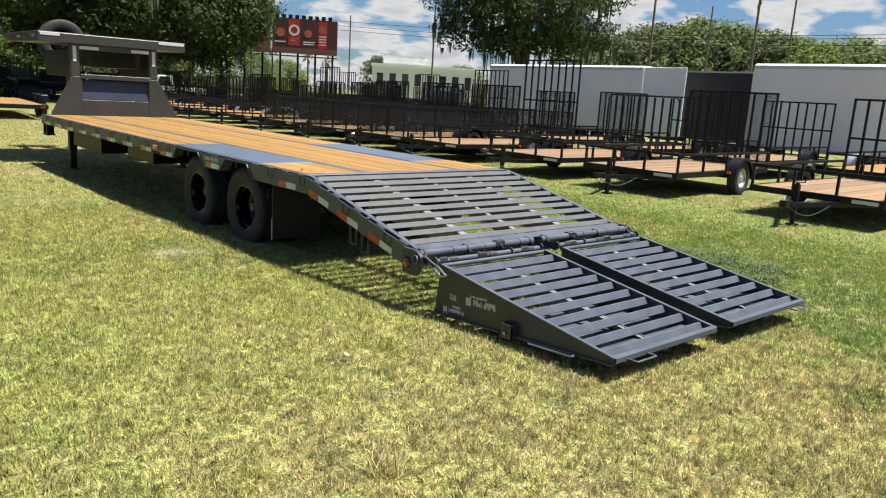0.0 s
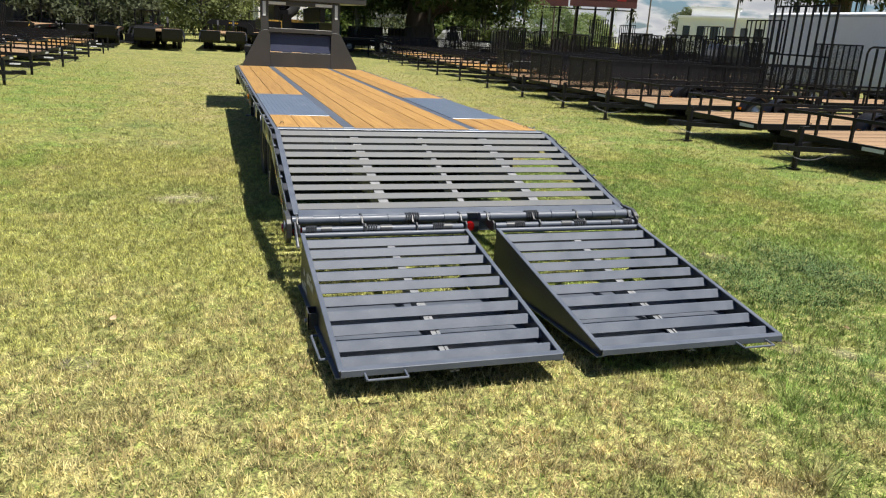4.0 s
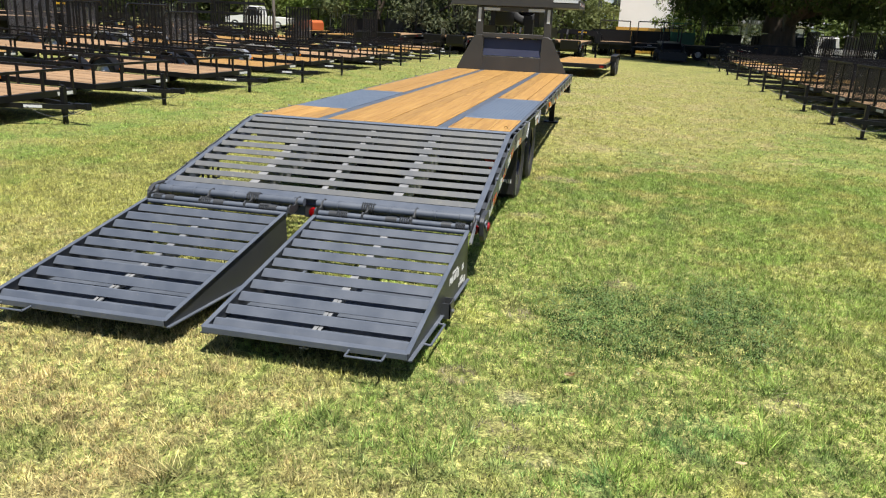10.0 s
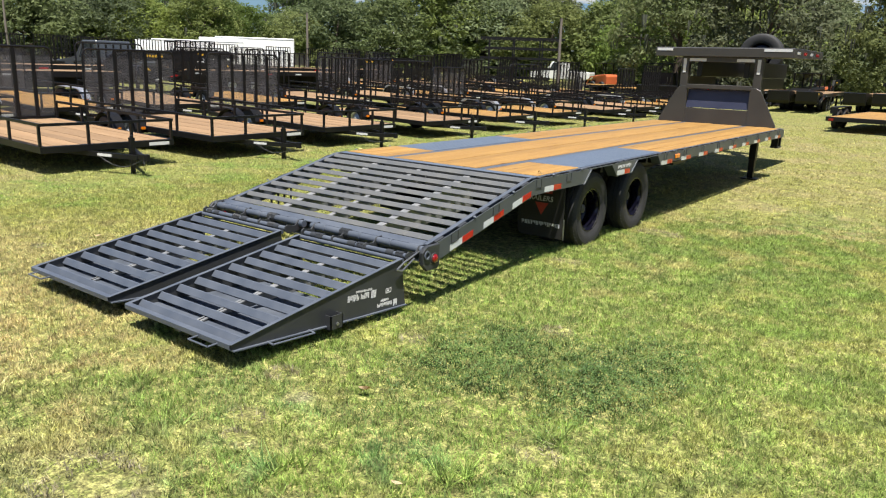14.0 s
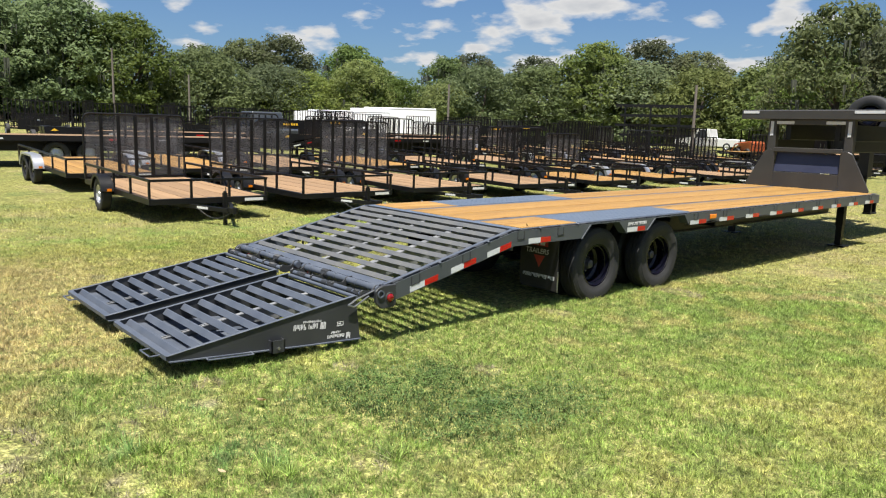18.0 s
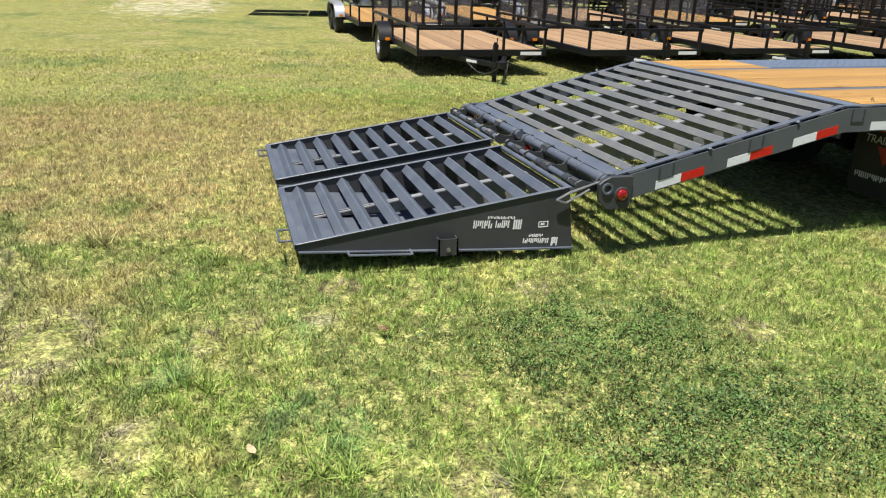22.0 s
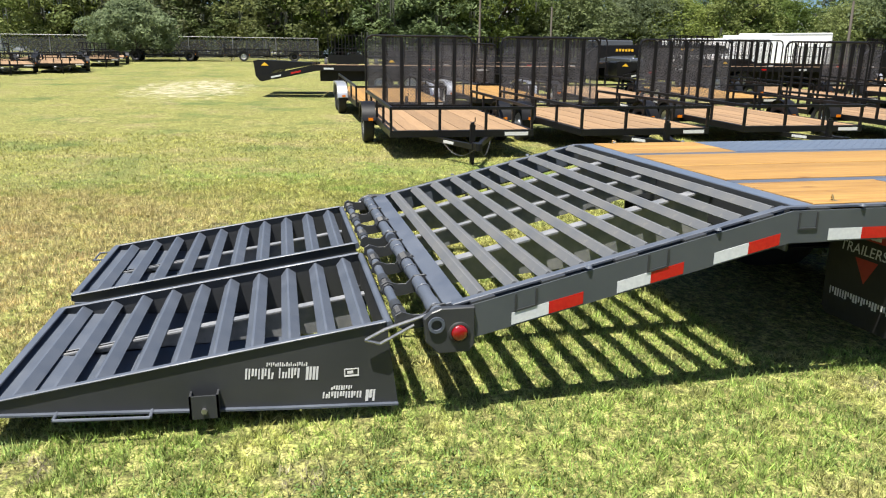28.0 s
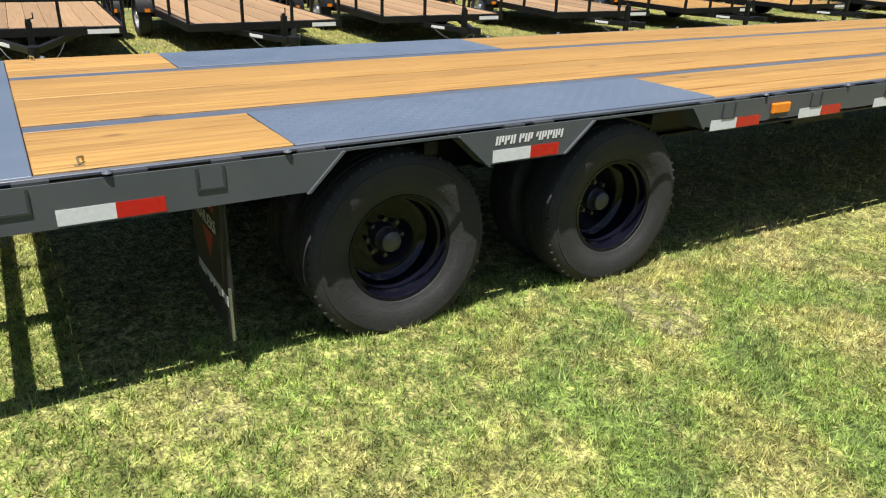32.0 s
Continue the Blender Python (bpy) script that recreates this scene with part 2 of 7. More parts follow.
def add_knots(m, colour, scale, low, high):
    """Scattered dark knots, longer along the board."""
    n, l = m.node_tree.nodes, m.node_tree.links
    bsdf = n["Principled BSDF"]
    old = bsdf.inputs["Base Color"].links[0].from_socket
    co, mp, vo = n.new("ShaderNodeTexCoord"), n.new("ShaderNodeMapping"), n.new("ShaderNodeTexVoronoi")
    mp.inputs["Scale"].default_value = (1.0, 0.5, 0.0)
    vo.inputs["Scale"].default_value = scale
    rg, mx = n.new("ShaderNodeMapRange"), n.new("ShaderNodeMix")
    rg.inputs["From Min"].default_value, rg.inputs["From Max"].default_value = low, high
    rg.inputs["To Min"].default_value, rg.inputs["To Max"].default_value = 0.8, 0.0
    mx.data_type = "RGBA"
    mx.inputs["B"].default_value = (*colour, 1)
    l.new(co.outputs["Object"], mp.inputs["Vector"])
    l.new(mp.outputs["Vector"], vo.inputs["Vector"])
    l.new(vo.outputs["Distance"], rg.inputs["Value"])
    l.new(rg.outputs["Result"], mx.inputs["Factor"])
    l.new(old, mx.inputs["A"])
    l.new(mx.outputs["Result"], bsdf.inputs["Base Color"])


def tree_tints(m):
    """Each tree has its own hue, strength and depth of green."""
    n, l = m.node_tree.nodes, m.node_tree.links
    bsdf = n["Principled BSDF"]
    targets = [k.to_socket for k in bsdf.inputs["Base Color"].links[0].from_socket.links]
    old = bsdf.inputs["Base Color"].links[0].from_socket
    info, hsv = n.new("ShaderNodeObjectInfo"), n.new("ShaderNodeHueSaturation")
    for k, (key, lo, hi, mul) in enumerate((("Hue", 0.470, 0.512, 1.0), ("Saturation", 0.62, 1.08, 7.31), ("Value", 0.78, 1.48, 3.77))):
        mu, fr, mr = n.new("ShaderNodeMath"), n.new("ShaderNodeMath"), n.new("ShaderNodeMapRange")
        mu.operation, fr.operation = "MULTIPLY", "FRACT"
        mu.inputs[1].default_value = mul
        mr.inputs["To Min"].default_value, mr.inputs["To Max"].default_value = lo, hi
        l.new(info.outputs["Random"], mu.inputs[0])
        l.new(mu.outputs[0], fr.inputs[0])
        l.new(fr.outputs[0], mr.inputs["Value"])
        l.new(mr.outputs["Result"], hsv.inputs[key])
    l.new(old, hsv.inputs["Color"])
    for t in targets:
        l.new(hsv.outputs["Color"], t)


add_knots(WOOD, (0.11, 0.048, 0.016), 3.6, 0.02, 0.11)
RED = material("red_reflector", (0.45, 0.010, 0.010), (0.37, 0.007, 0.008), 50, 0.22, coat=0.3)
WHITE = material("white_reflector", (0.58, 0.60, 0.61), (0.50, 0.52, 0.54), 50, 0.25, coat=0.3)
LENS = material("red_lamp_lens", (0.20, 0.003, 0.004), (0.20, 0.002, 0.003), 90, 0.08, coat=0.8, bump=0.2, bump_scale=300)
AMBER = material("amber_lamp_lens", (0.75, 0.22, 0.01), (0.65, 0.16, 0.01), 90, 0.1, coat=0.6)
PRINT = material("white_print", (0.62, 0.62, 0.62), (0.55, 0.55, 0.55), 30, 0.5)
PRINTR = material("red_print", (0.35, 0.03, 0.02), (0.3, 0.025, 0.02), 30, 0.5)
YELLOW = material("yellow_print", (0.75, 0.45, 0.02), (0.7, 0.4, 0.02), 30, 0.5)
MUD = material("mudflap_rubber", (0.010, 0.0095, 0.009), (0.016, 0.015, 0.014), 8, 0.6, bump=0.15, bump_scale=50)
SHELL = material("white_trailer_skin", (0.86, 0.87, 0.88), (0.80, 0.81, 0.82), 0.8, 0.35, bump=0.05, bump_scale=12)
DARKVOID = material("dark_liner", (0.02, 0.02, 0.022), (0.03, 0.03, 0.032), 2, 0.7)
BARK = material("bark", (0.10, 0.075, 0.055), (0.055, 0.042, 0.032), 5, 0.9, bump=0.8, bump_scale=12, stretch=(1, 1, 0.25))
LEAF = material("oak_leaves", (0.126, 0.172, 0.052), (0.070, 0.108, 0.034), 0.35, 0.6, island=0.25, leafy=0.5, spec=0.15)
LEAF2 = material("light_leaves", (0.156, 0.204, 0.055), (0.092, 0.137, 0.040), 0.4, 0.6, island=0.25, leafy=0.5, spec=0.15)
LEAFDARK = material("live_oak_leaves", (0.066, 0.098, 0.030), (0.040, 0.064, 0.021), 0.35, 0.6, island=0.3, leafy=0.4, spec=0.15)
tree_tints(LEAF)
tree_tints(LEAF2)
MOSS = material("hanging_moss", (0.075, 0.082, 0.058), (0.050, 0.056, 0.040), 0.6, 0.9, island=0.3)
WALLW = material("white_stucco", (0.86, 0.86, 0.85), (0.80, 0.80, 0.79), 0.4, 0.8, bump=0.1, bump_scale=20)
ROOFG = material("grey_roofing", (0.42, 0.43, 0.44), (0.34, 0.35, 0.36), 0.8, 0.6)
GLASS = material("dark_window_glass", (0.02, 0.025, 0.03), (0.03, 0.035, 0.04), 0.5, 0.06, coat=0.4)
CONTAINER = material("yellow_container", (0.50, 0.29, 0.05), (0.42, 0.24, 0.04), 1.2, 0.5)
CARGREY = material("grey_car_paint", (0.05, 0.055, 0.06), (0.06, 0.065, 0.07), 1, 0.2, coat=0.7)
CARWHITE = material("white_car_paint", (0.7, 0.7, 0.7), (0.66, 0.66, 0.66), 1, 0.2, coat=0.7)
ORANGE = material("orange_machine_paint", (0.40, 0.10, 0.035), (0.33, 0.085, 0.03), 2, 0.35)
GREENM = material("green_machine_paint", (0.02, 0.12, 0.06), (0.02, 0.10, 0.05), 2, 0.4)
SIGNRED = material("billboard_maroon", (0.075, 0.016, 0.016), (0.050, 0.012, 0.012), 0.5, 0.5)
SIGNBACK = material("billboard_back", (0.16, 0.055, 0.045), (0.12, 0.045, 0.04), 0.6, 0.7)
POLE = material("pole_wood", (0.16, 0.14, 0.12), (0.11, 0.095, 0.08), 4, 0.85, stretch=(1, 1, 0.1))
CHAIN = material("dull_chain", (0.10, 0.10, 0.10), (0.07, 0.07, 0.07), 8, 0.5, 0.4)
GALV = material("galvanised_wire", (0.22, 0.225, 0.22), (0.17, 0.175, 0.17), 8, 0.5, 0.4)


# bare sandy spots of the lawn: centre and half-widths
BARE = ((1.75, -4.4, 0.40, 0.2), (1.75, -3.25, 0.12, 0.12), (1.45, -3.1, 0.10, 0.10), (1.65, -2.15, 0.10, 0.08), (2.55, -4.0, 0.15, 0.10), (-2.04, 1.1, 0.30, 0.25), (-2.4, -2.7, 0.08, 0.08), (1.25, -4.75, 0.22, 0.12), (0.75, -4.9, 0.25, 0.14), (3.1, -4.6, 0.30, 0.10),
        (1.40, 0.58, 0.14, 0.10), (1.57, 2.57, 0.22, 0.15), (1.71, -3.57, 0.12, 0.08), (1.89, -3.76, 0.14, 0.08), (2.30, -1.28, 0.10, 0.08), (3.06, -2.91, 0.12, 0.10))


# dark clover: centre and half-widths of its two lobes
CLOVER = ((2.20, -2.05, 0.56, 0.78), (2.98, -1.72, 0.44, 0.90))


def ground_colours(m, blade):
    """Patchy lawn: green, yellow-green and straw by broad noise, greener along the right flank, bare sandy spots."""
    n, l = m.node_tree.nodes, m.node_tree.links
    bsdf = n["Principled BSDF"]
    co = n.new("ShaderNodeTexCoord")

    def noise_at(scale, detail, lo, hi, off=0.0):
        mp = n.new("ShaderNodeMapping")
        mp.inputs["Location"].default_value = (off, off * 1.7, 0)
        t = n.new("ShaderNodeTexNoise")
        t.inputs["Scale"].default_value, t.inputs["Detail"].default_value = scale, detail
        t.inputs["Roughness"].default_value = 0.62
        r = n.new("ShaderNodeMapRange")
        r.interpolation_type = "SMOOTHSTEP"
        r.inputs["From Min"].default_value, r.inputs["From Max"].default_value = lo, hi
        l.new(co.outputs["Object"], mp.inputs["Vector"])
        l.new(mp.outputs["Vector"], t.inputs["Vector"])
        l.new(t.outputs["Fac"], r.inputs["Value"])
        return r.outputs["Result"]

    def mixed(fac, a, b):
        x = n.new("ShaderNodeMix")
        x.data_type = "RGBA"
        l.new(fac, x.inputs["Factor"])
        for key, v in (("A", a), ("B", b)):
            if isinstance(v, tuple):
                x.inputs[key].default_value = (*v, 1)
            else:
                l.new(v, x.inputs[key])
        return x.outputs["Result"]

    def near(cx, cy, rx, ry):
        """1 in the middle of an oval spot of the lawn, 0 outside, with a ragged edge."""
        mp = n.new("ShaderNodeMapping")
        mp.vector_type = "TEXTURE"
        mp.inputs["Location"].default_value = (cx, cy, 0)
        mp.inputs["Scale"].default_value = (rx, ry, 1000)
        ln = n.new("ShaderNodeVectorMath")
        ln.operation = "LENGTH"
        l.new(co.outputs["Object"], mp.inputs["Vector"])
        l.new(mp.outputs["Vector"], ln.inputs[0])
        ad = n.new("ShaderNodeMath")
        ad.operation = "MULTIPLY_ADD"
        ad.inputs[1].default_value = -0.9
        l.new(rag, ad.inputs[0])
        l.new(ln.outputs["Value"], ad.inputs[2])
        r = n.new("ShaderNodeMapRange")
        r.interpolation_type = "SMOOTHSTEP"
        r.inputs["From Min"].default_value, r.inputs["From Max"].default_value = 0.25, 0.85
        r.inputs["To Min"].default_value, r.inputs["To Max"].default_value = 1.0, 0.0
        l.new(ad.outputs[0], r.inputs["Value"])
        return r.outputs["Result"]

    tan, cool = (0.440, 0.350, 0.162), (0.155, 0.265, 0.080)
    fresh = (0.230, 0.322, 0.070)
    rag = noise_at(2.2, 5, 0.3, 0.7, 9.0)
    green, lime, straw, sand, clover = (0.160, 0.228, 0.064), (0.362, 0.360, 0.106), (0.440, 0.380, 0.168), (0.27, 0.235, 0.16), (0.052, 0.098, 0.024)
    # lawn sheet takes half the blade colours, darkening the gaps between blades in colour
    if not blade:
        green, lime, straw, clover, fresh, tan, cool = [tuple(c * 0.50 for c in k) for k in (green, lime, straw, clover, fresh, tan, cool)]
    base = mixed(noise_at(0.55, 6, 0.46, 0.74), lime, green)
    dry = noise_at(0.9, 7, 0.50, 0.72, 21.0)
    base = mixed(dry, base, straw)
    base = mixed(near(-1.5, -4.6, 3.8, 2.6), base, mixed(noise_at(1.6, 6, 0.47, 0.80, 5.0), straw, lime))
    base = mixed(noise_at(8.0, 5, 0.60, 0.76, 33.0), base, straw)
    scorched, cooler = n.new("ShaderNodeMath"), n.new("ShaderNodeMath")
    scorched.operation = cooler.operation = "MULTIPLY"
    l.new(near(-0.7, -4.8, 3.1, 1.8), scorched.inputs[0])
    l.new(noise_at(1.9, 6, 0.42, 0.62, 63.0), scorched.inputs[1])
    base = mixed(scorched.outputs[0], base, tan)
    l.new(near(2.4, -3.3, 1.5, 1.3), cooler.inputs[0])
    l.new(noise_at(1.7, 5, 0.36, 0.58, 19.0), cooler.inputs[1])
    base = mixed(cooler.outputs[0], base, cool)
    base = mixed(near(2.2, -5.1, 2.4, 1.0), base, mixed(noise_at(2.4, 6, 0.38, 0.66, 77.0), (0.250, 0.245, 0.105), green))
    base = mixed(near(3.2, 1.0, 3.3, 5.4), base, mixed(noise_at(1.3, 5, 0.42, 0.70, 3.0), fresh, mixed(noise_at(2.6, 5, 0.50, 0.72, 13.0), green, lime)))
    base = mixed(near(2.1, 1.3, 1.5, 2.8), base, mixed(noise_at(2.2, 5, 0.40, 0.68, 31.0), fresh, green))
    for cx, cy, rx, ry in CLOVER:
        base = mixed(near(cx, cy, rx * 0.8, ry * 0.8), base, mixed(noise_at(3.0, 6, 0.50, 0.78, 61.0), clover, green))
    base = mixed(near(-5.2, 9.0, 1.7, 13.0), base, mixed(noise_at(1.0, 5, 0.38, 0.64, 6.0), lime, fresh))
    base = mixed(near(5.3, 3.0, 1.9, 7.0), base, mixed(noise_at(1.2, 5, 0.36, 0.60, 17.0), lime, fresh))
    base = mixed(near(1.6, 17.0, 4.2, 13.0), base, mixed(noise_at(0.8, 6, 0.35, 0.6, 15.0), straw, lime))
    base = mixed(noise_at(1.15, 6, 0.72, 0.82, 47.0), base, sand)
    base = mixed(near(-24.0, -5.2, 4.4, 1.7), base, mixed(noise_at(2.5, 6, 0.35, 0.62, 71.0), (0.40, 0.36, 0.26), lime))
    for cx, cy, rx, ry in BARE:
        base = mixed(near(cx, cy, rx, ry), base, mixed(noise_at(9.0, 5, 0.46, 0.72, 44.0), sand, lime))
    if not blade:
        # olive and tan thatch shows between the dense blades
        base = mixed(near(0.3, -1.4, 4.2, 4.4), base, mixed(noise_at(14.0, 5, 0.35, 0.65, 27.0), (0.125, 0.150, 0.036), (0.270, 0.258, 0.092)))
    hsv = n.new("ShaderNodeHueSaturation")
    mr = n.new("ShaderNodeMapRange")
    if blade:
        geo = n.new("ShaderNodeNewGeometry")
        pick = n.new("ShaderNodeMapRange")
        pick.inputs["From Min"].default_value, pick.inputs["From Max"].default_value = 0.86, 0.92
        sw = n.new("ShaderNodeMath")
        sw.operation = "FRACT"
        sm = n.new("ShaderNodeMath")
        sm.operation = "MULTIPLY"
        sm.inputs[1].default_value = 13.7
        l.new(geo.outputs["Random Per Island"], sm.inputs[0])
        l.new(sm.outputs[0], sw.inputs[0])
        l.new(sw.outputs[0], pick.inputs["Value"])
        pick.inputs["To Max"].default_value = 0.6
        base = mixed(pick.outputs["Result"], base, straw)
        l.new(geo.outputs["Random Per Island"], mr.inputs["Value"])
        mr.inputs["To Min"].default_value, mr.inputs["To Max"].default_value = 0.62, 1.36
    else:
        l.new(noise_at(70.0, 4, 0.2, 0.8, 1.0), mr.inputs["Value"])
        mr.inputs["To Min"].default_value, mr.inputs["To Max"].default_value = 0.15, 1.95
    # random tuft and clump tones; dark ones stand in for shade between tufts
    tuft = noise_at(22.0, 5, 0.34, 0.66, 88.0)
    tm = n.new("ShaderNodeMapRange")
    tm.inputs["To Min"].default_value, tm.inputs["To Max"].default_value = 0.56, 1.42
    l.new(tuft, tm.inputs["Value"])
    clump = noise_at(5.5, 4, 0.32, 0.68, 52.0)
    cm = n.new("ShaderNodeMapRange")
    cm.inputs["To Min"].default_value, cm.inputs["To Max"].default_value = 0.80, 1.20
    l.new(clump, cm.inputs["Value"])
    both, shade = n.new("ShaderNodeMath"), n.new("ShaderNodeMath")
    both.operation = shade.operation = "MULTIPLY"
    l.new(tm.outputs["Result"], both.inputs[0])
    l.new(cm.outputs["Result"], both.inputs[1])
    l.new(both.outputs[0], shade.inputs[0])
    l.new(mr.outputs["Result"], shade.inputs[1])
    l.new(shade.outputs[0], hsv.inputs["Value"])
    l.new(base, hsv.inputs["Color"])
    l.new(hsv.outputs["Color"], bsdf.inputs["Base Color"])
    bsdf.inputs["Roughness"].default_value = 0.65 if blade else 0.95
    bsdf.inputs["Specular IOR Level"].default_value = 0.25
    if blade:
        thin = n.new("ShaderNodeBsdfTranslucent")
        lit = n.new("ShaderNodeMixShader")
        lit.inputs["Fac"].default_value = 0.20
        l.new(hsv.outputs["Color"], thin.inputs["Color"])
        l.new(bsdf.outputs["BSDF"], lit.inputs[1])
        l.new(thin.outputs["BSDF"], lit.inputs[2])
        l.new(lit.outputs["Shader"], n["Material Output"].inputs["Surface"])
    else:
        t = n.new("ShaderNodeTexNoise")
        t.inputs["Scale"].default_value, t.inputs["Detail"].default_value = 45.0, 6.0
        l.new(co.outputs["Object"], t.inputs["Vector"])
        bp = n.new("ShaderNodeBump")
        bp.inputs["Strength"].default_value, bp.inputs["Distance"].default_value = 1.0, 0.035
        l.new(t.outputs["Fac"], bp.inputs["Height"])
        l.new(bp.outputs["Normal"], bsdf.inputs["Normal"])
    return m


def plain_material(name):
    m = bpy.data.materials.new(name)
    m.use_nodes = True
    return m


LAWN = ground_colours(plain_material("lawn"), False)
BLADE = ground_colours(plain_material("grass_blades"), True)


# ---- mesh helpers ----
def bx(bm, x0, x1, y0, y1, z0, z1):
    v = [bm.verts.new((x, y, z)) for x in (x0, x1) for y in (y0, y1) for z in (z0, z1)]
    for f in ((0, 1, 3, 2), (4, 6, 7, 5), (0, 4, 5, 1), (2, 3, 7, 6), (0, 2, 6, 4), (1, 5, 7, 3)):
        bm.faces.new([v[i] for i in f])
    return bm


def cyl(bm, p, q, r, n=12, r2=None, caps=True):
    p, q = Vector(p), Vector(q)
    r2 = r if r2 is None else r2
    m = (q - p).to_track_quat("Z", "Y").to_matrix()
    ring = [[bm.verts.new(c + m @ Vector((rr * math.cos(2 * math.pi * i / n), rr * math.sin(2 * math.pi * i / n), 0))) for i in range(n)] for c, rr in ((p, r), (q, r2))]
    for i in range(n):
        j = (i + 1) % n
        bm.faces.new((ring[0][i], ring[0][j], ring[1][j], ring[1][i]))
    if caps:
        bm.faces.new(ring[0][::-1])
        bm.faces.new(ring[1])
    return bm


def rod(bm, pts, r, n=8):
    for a, b in zip(pts, pts[1:]):
        cyl(bm, a, b, r, n)
    return bm


def prism(bm, pts, axis, a, b):
    """A flat outline in the plane across axis, given thickness from a to b along it."""
    def at(p, k):
        return {"x": (k, p[0], p[1]), "y": (p[0], k, p[1]), "z": (p[0], p[1], k)}[axis]
    lo, hi = [[bm.verts.new(at(p, k)) for p in pts] for k in (a, b)]
    bm.faces.new(lo)
    bm.faces.new(hi[::-1])
    for i in range(len(pts)):
        j = (i + 1) % len(pts)
        bm.faces.new((lo[i], hi[i], hi[j], lo[j]))
    return bm


def lathe(bm, prof, centre, n=32):
    """Turns a profile of (radius, x) round the x axis through centre."""
    c = Vector(centre)
    rings = [[bm.verts.new(c + Vector((x, r * math.cos(2 * math.pi * i / n), r * math.sin(2 * math.pi * i / n)))) for i in range(n)] for r, x in prof]
    for a, b in zip(rings, rings[1:]):
        for i in range(n):
            j = (i + 1) % n
            bm.faces.new((a[i], a[j], b[j], b[i]))
    return bm


def part(name, bm, mat, parent=None, label="", bevel=0.0, smooth=False):
    """Links a bmesh as one mesh object under a thing or a part."""
    if bevel:
        bmesh.ops.bevel(bm, geom=bm.edges[:], offset=bevel, segments=1, affect="EDGES", clamp_overlap=True)
    bmesh.ops.recalc_face_normals(bm, faces=bm.faces)
    me = bpy.data.meshes.new(name)
    bm.to_mesh(me)
    bm.free()
    me.materials.append(mat)
    if smooth:
        for p in me.polygons:
            p.use_smooth = True
        me.set_sharp_from_angle(angle=radians(38))
    ob = new(name, me)
    if parent is not None:
        ob.parent = parent
    if label:
        ob["label"] = label
    return ob


def again(ob, parent, m=None):
    """One more piece on the same mesh."""
    o = new(ob.name.split(".")[0], ob.data)
    o.parent = parent
    if m is not None:
        o.matrix_basis = m
    if "label" in ob:
        o["label"] = ob["label"]
    return o


def quads(name, v, mat, n=4):
    k = len(v) // n
    me = bpy.data.meshes.new(name)
    me.vertices.add(n * k)
    me.vertices.foreach_set("co", v.ravel())
    me.loops.add(n * k)
    me.loops.foreach_set("vertex_index", np.arange(n * k, dtype=np.int32))
    me.polygons.add(k)
    me.polygons.foreach_set("loop_start", np.arange(0, n * k, n, dtype=np.int32))
    me.update()
    me.materials.append(mat)
    return me


def thing(name, label, category, group="", kind=""):
    return tagged(new(name), label, category, group, kind)


def ease(v, a, b):
    u = np.clip((v - a) / (b - a), 0.0, 1.0)
    return u * u * (3 - 2 * u)


def relief(x, y):
    """Slight fall of the lawn under the big trailer, level again beside the parked rows."""
    h = 0.004 - 0.0100 * np.clip(x, -2.5, 3.0) - 0.0125 * np.clip(y, -4.2, 4.5)
    return h * (1 - ease(np.abs(x), 3.4, 6.0)) * (1 - ease(y, 10.0, 20.0))


def rise(x, y):
    """The lot climbs gently towards the wood."""
    return 0.028 * max(0.0, -x - 9.0) + float(relief(x, y))


# ---- ground ----
def build_ground():
    far = [-900, -400, -200, -120, -80] + list(range(-60, 61, 3)) + [80, 120, 200, 400, 900]
    xs = sorted(set(far + [0.5 * i for i in range(-14, 15)]))
    ys = sorted(set(far + [0.5 * i for i in range(-18, 43)]))
    bm = bmesh.new()
    g = [[bm.verts.new((x, y, min(rise(x, y), 2.2) + (0.02 * noise.noise((x * 0.3, y * 0.3, 0)) if abs(x) > 8 else 0))) for y in ys] for x in xs]
    for i in range(len(xs) - 1):
        for j in range(len(ys) - 1):
            bm.faces.new((g[i][j], g[i + 1][j], g[i + 1][j + 1], g[i][j + 1]))
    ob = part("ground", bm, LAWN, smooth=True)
    return tagged(ob, "mown lawn of mixed green and straw-coloured grass with sandy spots", "lawn", kind="structure")


build_ground()


